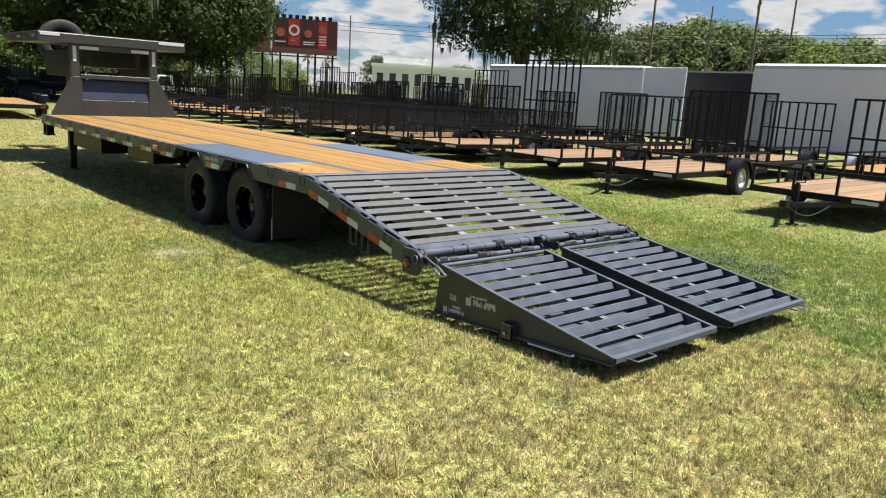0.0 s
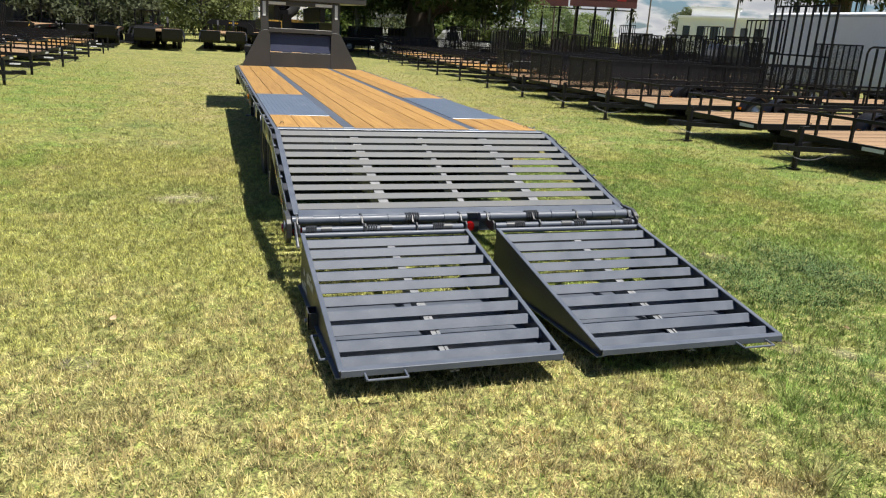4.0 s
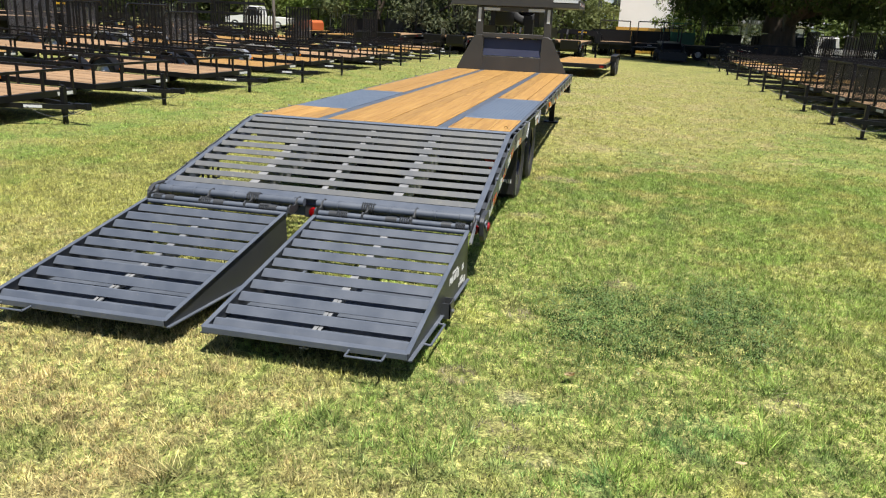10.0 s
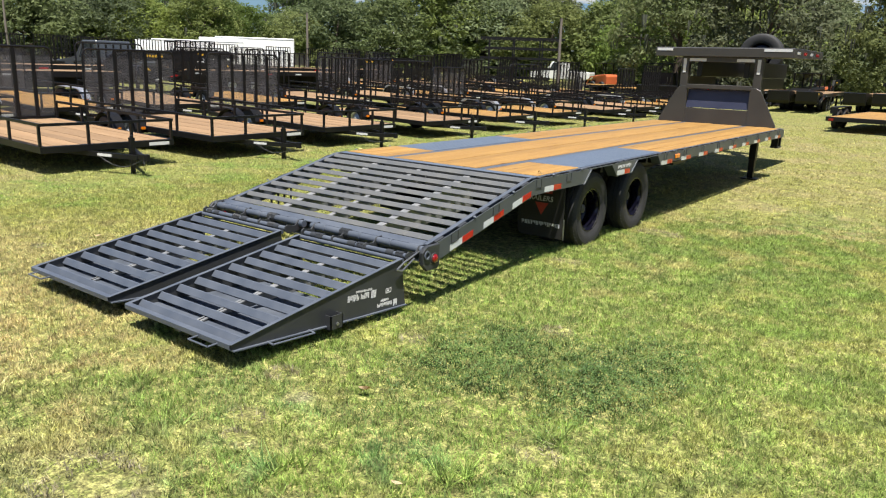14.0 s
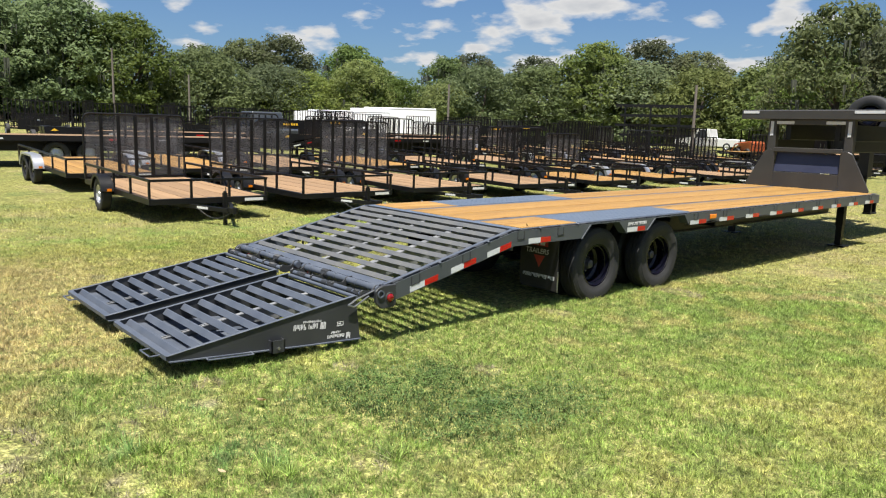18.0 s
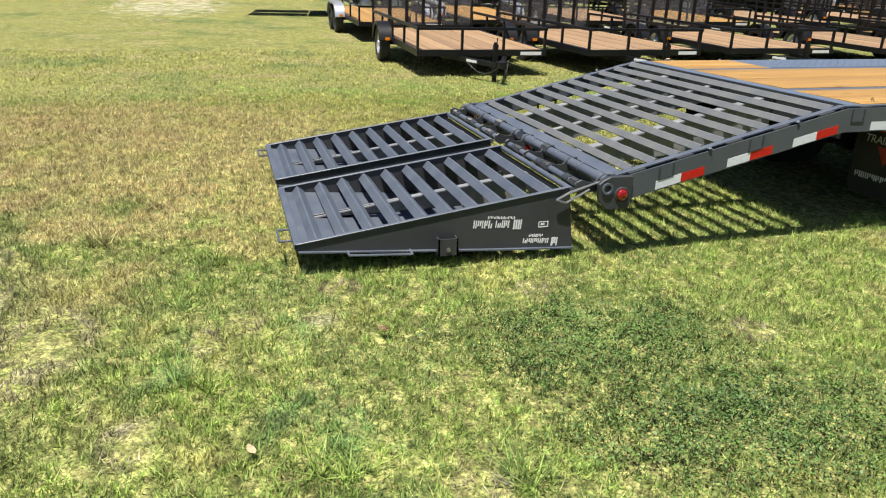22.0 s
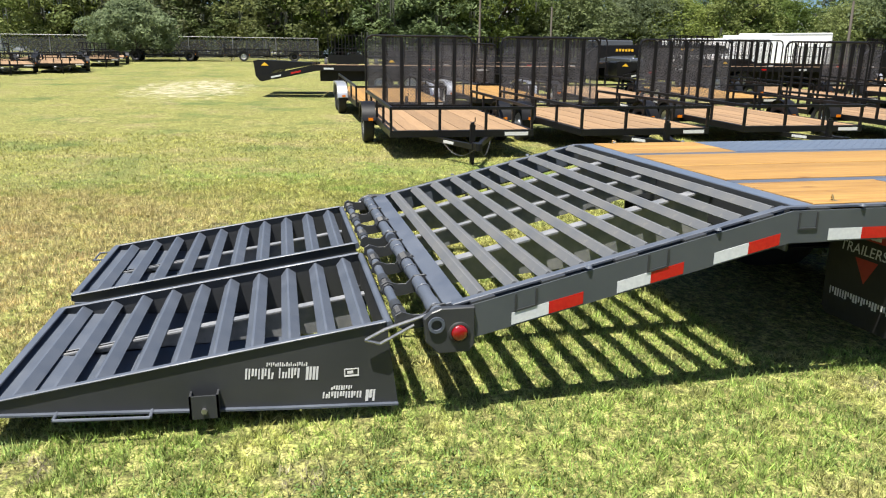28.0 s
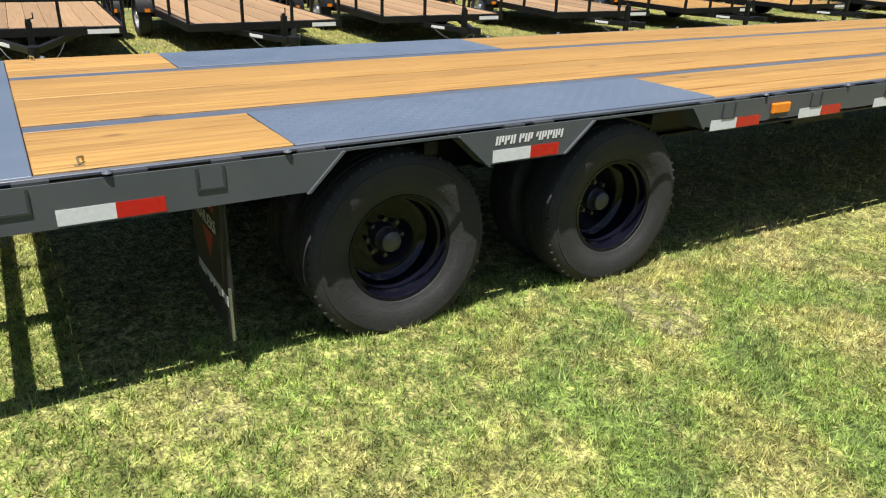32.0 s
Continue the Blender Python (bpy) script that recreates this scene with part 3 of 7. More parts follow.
def build_grass(name, tufts, each, x0, x1, y0, y1, h, w, seed, thin=None, spread=0.016):
    """Tufts of small pointed blades that lean out of a common root."""
    rng = np.random.default_rng(seed)
    cx, cy = rng.uniform(x0, x1, tufts), rng.uniform(y0, y1, tufts)
    if thin is not None:
        keep = thin(cx, cy, rng)
        cx, cy = cx[keep], cy[keep]
    big = rng.uniform(0.6, 1.4, len(cx))
    x, y, big = np.repeat(cx, each), np.repeat(cy, each), np.repeat(big, each)
    k = len(x)
    a, b = rng.uniform(0, 2 * np.pi, k), rng.uniform(0, 2 * np.pi, k)
    x, y = x + rng.normal(0, spread, k), y + rng.normal(0, spread, k)
    z = 0.028 * np.maximum(0, -x - 9.0) + relief(x, y)
    lean = 0.15 + rng.uniform(0, 1, k) ** 0.8 * 1.15
    hh, ww = h * big * rng.uniform(0.5, 1.25, k), w * rng.uniform(0.6, 1.3, k)
    v = np.empty((k, 3, 3), dtype=np.float32)
    v[:, 0] = np.stack([x - ww * np.cos(a), y - ww * np.sin(a), z - 0.004], 1)
    v[:, 1] = np.stack([x + ww * np.cos(a), y + ww * np.sin(a), z - 0.004], 1)
    v[:, 2] = np.stack([x + hh * np.sin(lean) * np.cos(b), y + hh * np.sin(lean) * np.sin(b), z + hh * np.cos(lean) * 0.9 + 0.006], 1)
    me = quads(name, v.reshape(-1, 3), BLADE, 3)
    return tagged(new(name, me), "short mown grass blades, green and straw", "grass", kind="stuff")


def inside_near(x, y):
    """1 well within the closely grown stretch, falling to 0 at its edge."""
    d = np.minimum(np.minimum(x + 5.6, 6.2 - x), np.minimum(y + 7.4, 4.9 - y))
    return ease(d, 0.0, 1.8)


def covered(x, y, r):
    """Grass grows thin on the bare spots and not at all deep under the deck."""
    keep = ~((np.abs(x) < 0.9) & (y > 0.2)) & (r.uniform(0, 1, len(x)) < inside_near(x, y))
    for cx, cy, rx, ry in BARE:
        keep &= (np.hypot((x - cx) / rx, (y - cy) / ry) > r.uniform(0.3, 1.15, len(x)))
    return keep


def beyond_near(x, y, r):
    return r.uniform(0, 1, len(x)) > inside_near(x, y)


build_grass("grass", 146000, 9, -5.6, 6.2, -7.4, 4.9, 0.038, 0.0033, 1, covered)
build_grass("grass", 84000, 5, -11.0, 9.0, -9.0, 32.0, 0.050, 0.0052, 2, lambda x, y, r: beyond_near(x, y, r) & (r.uniform(0, 1, len(x)) > ease(y, 5.0, 33.0)), 0.03)
build_grass("grass", 500, 10, -6.0, 8.0, -7.5, 12.0, 0.10, 0.003, 3, lambda x, y, r: np.sin(x * 2.1 + 1) * np.sin(y * 2.7) > 0.35)
# rank tufts that the mower missed
for i, (x, y, r) in enumerate(((1.50, -3.95, 0.10), (0.95, -3.75, 0.06), (2.25, -3.80, 0.07), (2.85, -3.35, 0.09), (0.55, -4.35, 0.05), (3.05, -2.75, 0.06), (2.6, -4.45, 0.08), (-2.9, -3.4, 0.06))):
    build_grass("grass_tuft", 9, 14, x - r, x + r, y - r, y + r, 0.15, 0.0034, 50 + i, None, 0.012)


def build_clover():
    """Dark low leaflets crowded in two ragged lobes of one patch."""
    rng = np.random.default_rng(9)
    k = 26000
    a, r = rng.uniform(0, 2 * np.pi, k), np.sqrt(rng.uniform(0, 1, k)) * 1.15
    edge = 1.0 + 0.18 * np.sin(3 * a + 0.6) + 0.12 * np.sin(7 * a)
    cx, cy, rx, ry = np.array(CLOVER)[rng.integers(0, len(CLOVER), k)].T
    x, y = cx + rx * r * edge * np.cos(a), cy + ry * r * edge * np.sin(a)
    keep = rng.uniform(0, 1, k) > np.clip(r * 1.5 - 0.65, 0, 0.92)
    x, y = x[keep], y[keep]
    k = len(x)
    z, b, t = relief(x, y) + rng.uniform(0.03, 0.065, k), rng.uniform(0, 2 * np.pi, k), rng.normal(0, 0.35, k)
    s = rng.uniform(0.0035, 0.0075, k)
    c, d = np.cos(b), np.sin(b)
    v = np.empty((k, 4, 3), dtype=np.float32)
    for i, (u, w) in enumerate(((-1.0, 0.0), (0.1, -0.75), (1.0, 0.0), (0.1, 0.75))):
        v[:, i] = np.stack([x + s * (u * c - w * d), y + s * (u * d + w * c), z + s * u * t], 1)
    me = bpy.data.meshes.new("clover_patch")
    me.vertices.add(4 * k)
    me.vertices.foreach_set("co", v.ravel())
    me.loops.add(4 * k)
    me.loops.foreach_set("vertex_index", np.arange(4 * k, dtype=np.int32))
    me.polygons.add(k)
    me.polygons.foreach_set("loop_start", np.arange(0, 4 * k, 4, dtype=np.int32))
    me.update()
    me.materials.append(material("clover_leaves", (0.100, 0.168, 0.034), (0.055, 0.105, 0.022), 2.0, 0.55, island=0.45))
    tagged(new("clover_patch", me), "dark green patch of low clover in the lawn", "clover", kind="stuff")


build_clover()
LITTER = material("dry_litter", (0.55, 0.42, 0.26), (0.45, 0.32, 0.18), 30, 0.8, bump=0.3, bump_scale=90)
leaf_bm = bmesh.new()
for i in range(7):
    u = -1 + i / 3
    h = 0.6 * (1 - u * u) + 0.02
    for w in (-h, h):
        leaf_bm.verts.new((0.035 * u, 0.030 * w, 0.030 + 0.008 * u * u + 0.006 * abs(w)))
leaf_bm.verts.ensure_lookup_table()
for i in range(6):
    v = leaf_bm.verts
    leaf_bm.faces.new((v[2 * i], v[2 * i + 1], v[2 * i + 3], v[2 * i + 2]))
bmesh.ops.solidify(leaf_bm, geom=leaf_bm.faces[:], thickness=0.0015)
dry = part("dry_leaf", leaf_bm, LITTER, None, smooth=True)
tagged(dry, "curled tan dry leaf lying on the grass", "leaf", "dry leaves on the lawn")
dry.matrix_basis = pose(2.0, -3.0, 0.02 + rise(2.0, -3.0), 6, 4, 40)
for x, y, r, k in ((1.10, -2.31, 110, 1.5), (1.17, -2.36, 20, 1.2), (2.75, -3.6, 200, 0.8), (-2.3, -2.2, 75, 0.9)):
    copy_thing(dry, pose(x, y, 0.018 + rise(x, y), 8, -6, r) @ Matrix.Diagonal((k, k, k, 1)))


# ---- the big flatbed trailer ----
W, TOP = 1.28, 0.85
SLOPE = 0.236
DOVE_Y = -1.50
trailer = thing("gooseneck_trailer", "graphite flatbed gooseneck trailer with oiled pine deck and lowered ramps", "trailer")


def dz(y):
    return TOP + SLOPE * min(0.0, y)


def side_profile(lo, hi):
    """Outline (y, z) of the side channel: level, notched over both wheels, dropping along the dovetail."""
    b = TOP - 0.155
    t = TOP - 0.022
    return [(DOVE_Y, dz(DOVE_Y) + hi), (0, TOP + hi), (9.22, TOP + hi), (9.22, b + lo), (3.02, b + lo + 0.03), (2.93, t + lo), (2.32, t + lo), (2.17, b + lo), (1.77, b + lo), (1.62, t + lo),
            (1.14, t + lo), (1.01, b + lo), (0.0, b + lo), (DOVE_Y, dz(DOVE_Y) - 0.155 + lo)]


for s, side in ((1, "right"), (-1, "left")):
    bm = bmesh.new()
    prism(bm, side_profile(0, -0.012), "x", s * (W - 0.008), s * W)
    rail = part("side_rail", bm, RAIL_LIT, trailer)
    # top flange and inner return
    bm = bmesh.new()
    prism(bm, [(0, TOP), (9.22, TOP), (9.22, TOP - 0.012), (0, TOP - 0.012)], "x", s * (W - 0.064), s * (W - 0.036))
    prism(bm, [(DOVE_Y, dz(DOVE_Y)), (0, TOP), (0, TOP - 0.012), (DOVE_Y, dz(DOVE_Y) - 0.012)], "x", s * (W - 0.078), s * (W - 0.036))
    prism(bm, [(DOVE_Y, dz(DOVE_Y) - 0.013), (0, TOP - 0.013), (0, TOP - 0.145), (DOVE_Y, dz(DOVE_Y) - 0.145)], "x", s * (W - 0.066), s * (W - 0.056))
    part("top_flange", bm, PAINT_WORN, trailer, bevel=0.002)
    # bottom lip
    bm = bmesh.new()
    for y0, y1 in ((3.05, 9.2), (1.77, 2.17), (0.01, 1.0)):
        bx(bm, s * (W - 0.06), s * (W - 0.007), y0, y1, TOP - 0.155, TOP - 0.147)
    prism(bm, [(DOVE_Y, dz(DOVE_Y) - 0.147), (0, TOP - 0.147), (0, TOP - 0.155), (DOVE_Y, dz(DOVE_Y) - 0.155)], "x", s * (W - 0.06), s * (W - 0.007))
    part("bottom_lip", bm, PAINT, trailer)
    # slotted top edge: short bridges join the face to the inner flange
    for y in (-1.38, -1.08, -0.76, -0.45, -0.14, 0.14, 0.42, 0.72, 1.02, 1.90, 2.05, 3.05, 3.3, 3.6, 3.9, 4.2, 4.5, 4.8, 5.1, 5.4, 5.7, 6.0, 6.3, 6.6, 6.9, 7.2, 7.5, 7.8, 8.1, 8.4, 8.7, 9.0):
        bm = bmesh.new()
        h = 0.05
        prism(bm, [(y - h, dz(y - h) - 0.003), (y + h, dz(y + h) - 0.003), (y + h, dz(y + h) - 0.012), (y - h, dz(y - h) - 0.012)], "x", s * (W - 0.0355), s * (W - 0.0065))
        part("slot_bridge", bm, PAINT, trailer)
    for y in (-1.2, -0.62, 0.08, 0.66, 3.2, 3.9, 4.6, 5.3, 6.0, 6.7, 7.4, 8.1, 8.8):
        # stake pocket bracket showing on the face
        bm = bmesh.new()
        z, k = dz(y) - 0.018, SLOPE if y < 0 else 0.0
        prism(bm, [(y - 0.048, z - 0.078 - k * 0.048), (y - 0.048, z - k * 0.048), (y - 0.040, z - k * 0.04), (y - 0.040, z - 0.070 - k * 0.04), (y + 0.040, z - 0.070 + k * 0.04),
                   (y + 0.040, z + k * 0.04), (y + 0.048, z + k * 0.048), (y + 0.048, z - 0.078 + k * 0.048)], "x", s * (W + 0.0005), s * (W + 0.005))
        part("stake_pocket", bm, PAINT, trailer)
        bm = bmesh.new()
        yb = y + 0.27
        lathe(bm, [(0.0, 0.012), (0.010, 0.010), (0.016, 0.0)], (0, 0, 0), 10)
        bolt = part("rail_stud", bm, PAINT_WORN, trailer, smooth=True)
        bolt.matrix_basis = pose(s * (W - 0.004), yb, dz(yb), 0, -90, 0)
    # slanted gusset ends over the wheels
    for (ya, za, yb, zb) in ((0.99, 0.69, 1.13, 0.83), (1.78, 0.69, 1.63, 0.83), (2.16, 0.70, 2.31, 0.83), (3.03, 0.72, 2.94, 0.83)):
        bm = bmesh.new()
        d = 0.012 if yb > ya else -0.012
        prism(bm, [(ya, za), (yb, zb), (yb + d, zb), (ya + d, za)], "x", s * (W - 0.10), s * (W + 0.012))
        part("wheel_gusset", bm, RAIL_LIT, trailer)
    # reflective tape, white and red lengths
    tape = [(-1.26, -1.10, -0.95), (-0.80, -0.65, -0.50), (-0.36, -0.20, -0.05), (0.19, 0.36, 0.51), (1.79, 1.98, 2.13)] + [(3.08 + 0.69 * i, 3.27 + 0.69 * i, 3.45 + 0.69 * i) for i in range(9)]
    for ya, yb, yc in tape:
        for y0, y1, mt, nm in ((ya, yb, WHITE, "white_reflector"), (yb, yc, RED, "red_reflector")):
            bm = bmesh.new()
            prism(bm, [(y0, dz(y0) - 0.148), (y1, dz(y1) - 0.148), (y1, dz(y1) - 0.096), (y0, dz(y0) - 0.096)], "x", s * (W + 0.0005), s * (W + 0.002))
            part(nm, bm, mt, trailer)
    # amber side lamp
    bm = bmesh.new()
    bx(bm, s * (W + 0.001), s * (W + 0.022), 3.52, 3.66, TOP - 0.10, TOP - 0.045)
    part("amber_side_lamp", bm, AMBER, trailer, "amber side lamp", bevel=0.006)
    # number on the rail between the wheels, as bars
    bm = bmesh.new()
    for i in range(24):
        y, lo = 1.80 + 0.0146 * i, (0.0, 0.0, 0.011, 0.0, 0.016)[i % 5]
        if i not in (7, 13):
            prism(bm, [(y, TOP - 0.076 + lo), (y + 0.009, TOP - 0.076 + lo), (y + 0.014, TOP - 0.040), (y + 0.005, TOP - 0.040)], "x", *sorted((s * (W + 0.0008), s * (W + 0.002))))
    tagged(part("number_bars", bm, PRINT, trailer), kind="stuff")

# frame under the deck
for x in (-0.42, 0.42):
    bm = bmesh.new()
    bx(bm, x - 0.05, x + 0.05, 0.05, 9.3, 0.735, 0.747)
    bx(bm, x - 0.05, x + 0.05, 0.05, 9.3, 0.43, 0.442)
    bx(bm, x - 0.006, x + 0.006, 0.05, 9.3, 0.442, 0.735)
    part("main_beam", bm, BLACK, trailer)
for i in range(15):
    bm = bmesh.new()
    y = 0.30 + i * 0.62
    bx(bm, -W + 0.07, W - 0.07, y - 0.03, y + 0.03, 0.75, 0.80)
    part("cross_member", bm, BLACK, trailer)
# deck steel strips
bm = bmesh.new()
bx(bm, -W + 0.063, W - 0.063, 0.05, 0.15, TOP - 0.07, TOP)
part("rear_deck_strip", bm, PLATE, trailer, bevel=0.003)
for s in (1, -1):
    bm = bmesh.new()
    bx(bm, s * 0.535, s * 0.63, 0.153, 9.1, TOP - 0.045, TOP + 0.001)
    part("deck_strip", bm, STRIP, trailer, bevel=0.003)
    bm = bmesh.new()
    bx(bm, s * 0.633, s * 1.215, 0.98, 3.16, TOP - 0.012, TOP + 0.006)
    plate = part("tread_plate", bm, PLATE, trailer, "blue-grey raised-pattern steel plate", bevel=0.003)
    bm = bmesh.new()
    ny, nx = 52, 14
    for i in range(ny):
        for j in range(nx):
            cx, cy = s * (0.66 + j * 0.0405), 1.01 + i * 0.0405
            d = 0.011 if (i + j) % 2 else -0.011
            a, b = Vector((cx - abs(d), cy - d, 0)), Vector((cx + abs(d), cy + d, 0))
            wv = (b - a).orthogonal().normalized()
            wv = Vector((-(b - a).y, (b - a).x, 0)).normalized() * 0.003
            vs = [bm.verts.new((p.x, p.y, TOP + zz)) for p, zz in ((a, 0.0062), (a.lerp(b, 0.5) + wv, 0.0062), (b, 0.0062), (a.lerp(b, 0.5) - wv, 0.0062), (a.lerp(b, 0.5), 0.0076))]
            for q in range(4):
                bm.faces.new((vs[q], vs[(q + 1) % 4], vs[4]))
    tagged(part("raised_pattern", bm, PLATE, plate), kind="stuff")
    bm = bmesh.new()
    bx(bm, s * 1.165, s * 1.19, 0.27, 0.30, TOP + 0.004, TOP + 0.008)
    rod(bm, [(s * 1.175, 0.285, TOP + 0.009), (s * 1.165, 0.282, TOP + 0.03), (s * 1.145, 0.30, TOP + 0.026), (s * 1.14, 0.30, TOP + 0.012)], 0.004, 6)
    part("tie_ring", bm, BRASS, trailer, "small brass-coloured tie ring")
bm = bmesh.new()
bx(bm, -W + 0.063, W - 0.063, 9.1, 9.22, TOP - 0.05, TOP + 0.004)
part("front_deck_strip", bm, PAINT, trailer, bevel=0.003)


def plank(x0, x1, y0, y1, k):
    bm = bmesh.new()
    bx(bm, x0 + 0.002, x1 - 0.002, y0, y1, TOP - 0.04, TOP + 0.003 + 0.002 * (k % 3))
    return part("deck_plank", bm, WOOD, trailer, bevel=0.004)


for k in range(6):
    plank(-0.535 + k * 1.07 / 6, -0.535 + (k + 1) * 1.07 / 6, 0.153, 9.1, k)
for s in (1, -1):
    for k in range(3):
        a, b = sorted((s * (0.633 + k * 0.194), s * (0.633 + (k + 1) * 0.194)))
        plank(a, b, 0.153, 0.977, k)
        plank(a, b, 3.163, 9.1, k + 1)

# dovetail: stringers, angle-iron slats, end plate
for x in (-0.585, 0.0, 0.585):
    bm = bmesh.new()
    h = 0.036 if x else 0.022
    prism(bm, [(-1.48, dz(-1.48) - 0.034), (0.03, TOP - 0.034), (0.03, TOP - (0.36 if x else 0.14)), (-1.48, dz(-1.48) - 0.13)], "x", x - 0.005, x + 0.005)
    prism(bm, [(-1.48, dz(-1.48) - 0.024), (0.03, TOP - 0.024), (0.03, TOP - 0.034), (-1.48, dz(-1.48) - 0.034)], "x", x - h, x + h)
    part("dovetail_stringer", bm, STRINGER, trailer)
ANGLE = [(-0.035, -0.025), (-0.004, 0.0), (0.004, 0.0), (0.035, -0.025), (0.032, -0.031), (0.0, -0.007), (-0.032, -0.031)]
WIDE_ANGLE = [(-0.039, -0.036), (-0.005, 0.0), (0.005, 0.0), (0.039, -0.036), (0.034, -0.042), (0.0, -0.008), (-0.034, -0.042)]
bm = bmesh.new()
prism(bm, ANGLE, "x", -1.205, 1.205)
slat = part("dovetail_slat", bm, SLATPAINT, trailer)
TILT_D = math.degrees(math.atan(SLOPE))
slat.matrix_basis = pose(0, -0.05, dz(-0.05) + 0.008, TILT_D, 0, 0)
for i in range(1, 10):
    y = -0.05 - i * 0.1475
    again(slat, trailer, pose(0, y, dz(y) + 0.008, TILT_D, 0, 0))
bm = bmesh.new()
prism(bm, [(-1.53, dz(-1.53)), (-1.447, dz(-1.447)), (-1.447, dz(-1.447) - 0.01), (-1.49, dz(-1.5) - 0.01), (-1.49, dz(-1.5) - 0.15), (-1.50, dz(-1.5) - 0.15), (-1.50, dz(-1.5) - 0.012), (-1.53, dz(-1.53) - 0.01)], "x", -W + 0.066, W - 0.066)
part("dovetail_end_plate", bm, PAINT_WORN, trailer, bevel=0.002)
bm = bmesh.new()
prism(bm, [(0.036, TOP - 0.002), (0.048, TOP - 0.002), (0.048, TOP - 0.21), (0.036, TOP - 0.21)], "x", -W + 0.066, W - 0.066)
part("dovetail_header", bm, PAINT, trailer)

# latch loops hanging under the left rail
for y in (-0.87, -0.70):
    bm = bmesh.new()
    z = dz(y) - 0.156
    rod(bm, [(-1.25, y - 0.045, z), (-1.25, y - 0.045, z - 0.15), (-1.25, y + 0.045, z - 0.15), (-1.25, y + 0.045, z)], 0.011, 8)
    part("latch_loop", bm, PAINT, trailer, smooth=True)

# tail lamp brackets
for s in (1, -1):
    bm = bmesh.new()
    prism(bm, [(-1.63, 0.46), (-1.60, 0.485), (-1.56, 0.50), (-1.42, 0.50), (-1.42, 0.34), (-1.44, 0.31), (-1.57, 0.31), (-1.62, 0.36)], "x", s * (W - 0.012), s * (W + 0.022))
    box_ = part("lamp_bracket", bm, PAINT, trailer, bevel=0.004)
    bm = bmesh.new()
    lathe(bm, [(0.0, 0.024), (0.016, 0.023), (0.028, 0.018), (0.034, 0.010), (0.034, 0.0)], (0, 0, 0), 24)
    ring_ = bmesh.new()
    lathe(ring_, [(0.022, 0.006), (0.034, 0.006), (0.035, 0.0)], (0, 0, 0), 20)
    lathe(ring_, [(0.022, 0.006), (0.022, -0.02), (0.0, -0.02)], (0, 0, 0), 20)
    te = part("tube_end", ring_, PAINT_WORN, box_, "open end of the hinge tube", smooth=True)
    te.matrix_basis = pose(s * (W + 0.028), -1.58, 0.435, 0, 0, 0 if s > 0 else 180)
    lamp = part("tail_lamp", bm, LENS, box_, "round red tail lamp", smooth=True)
    lamp.matrix_basis = pose(s * (W + 0.022), -1.485, 0.395, 0, 0, 0 if s > 0 else 180)
    bm = bmesh.new()
    lathe(bm, [(0.034, 0.003), (0.036, 0.008), (0.043, 0.006), (0.046, 0.0)], (0, 0, 0), 24)
    rg = part("lamp_grommet", bm, RUBBER, box_, smooth=True)
    rg.matrix_basis = pose(s * (W + 0.022), -1.485, 0.395, 0, 0, 0 if s > 0 else 180)
    bm = bmesh.new()
    lathe(bm, [(0.0, 0.02), (0.03, 0.018), (0.036, 0.0)], (0, 0, 0), 20)
    lp = part("rear_lamp", bm, LENS, box_, "round red lamp facing back", smooth=True)
    lp.matrix_basis = pose(s * (W - 0.06), -1.51, 0.37, 0, 0, -90)
bm = bmesh.new()
bx(bm, -0.07, 0.07, -1.515, -1.50, 0.34, 0.44)
mid = part("centre_lamp_plate", bm, PAINT, trailer, bevel=0.004)
bm = bmesh.new()
lathe(bm, [(0.0, 0.02), (0.03, 0.018), (0.036, 0.0)], (0, 0, 0), 20)
lp = part("rear_lamp", bm, LENS, mid, "round red lamp facing back", smooth=True)
lp.matrix_basis = pose(0, -1.515, 0.385, 0, 0, -90)

# hinge tubes with sleeves and coil springs
def coil(bm, x0, x1, y, z, r, turns):
    n = turns * 8
    pts = [(x0 + (x1 - x0) * i / n, y + r * math.cos(i * math.pi / 4), z + r * math.sin(i * math.pi / 4)) for i in range(n + 1)]
    return rod(bm, pts, 0.0055, 5)


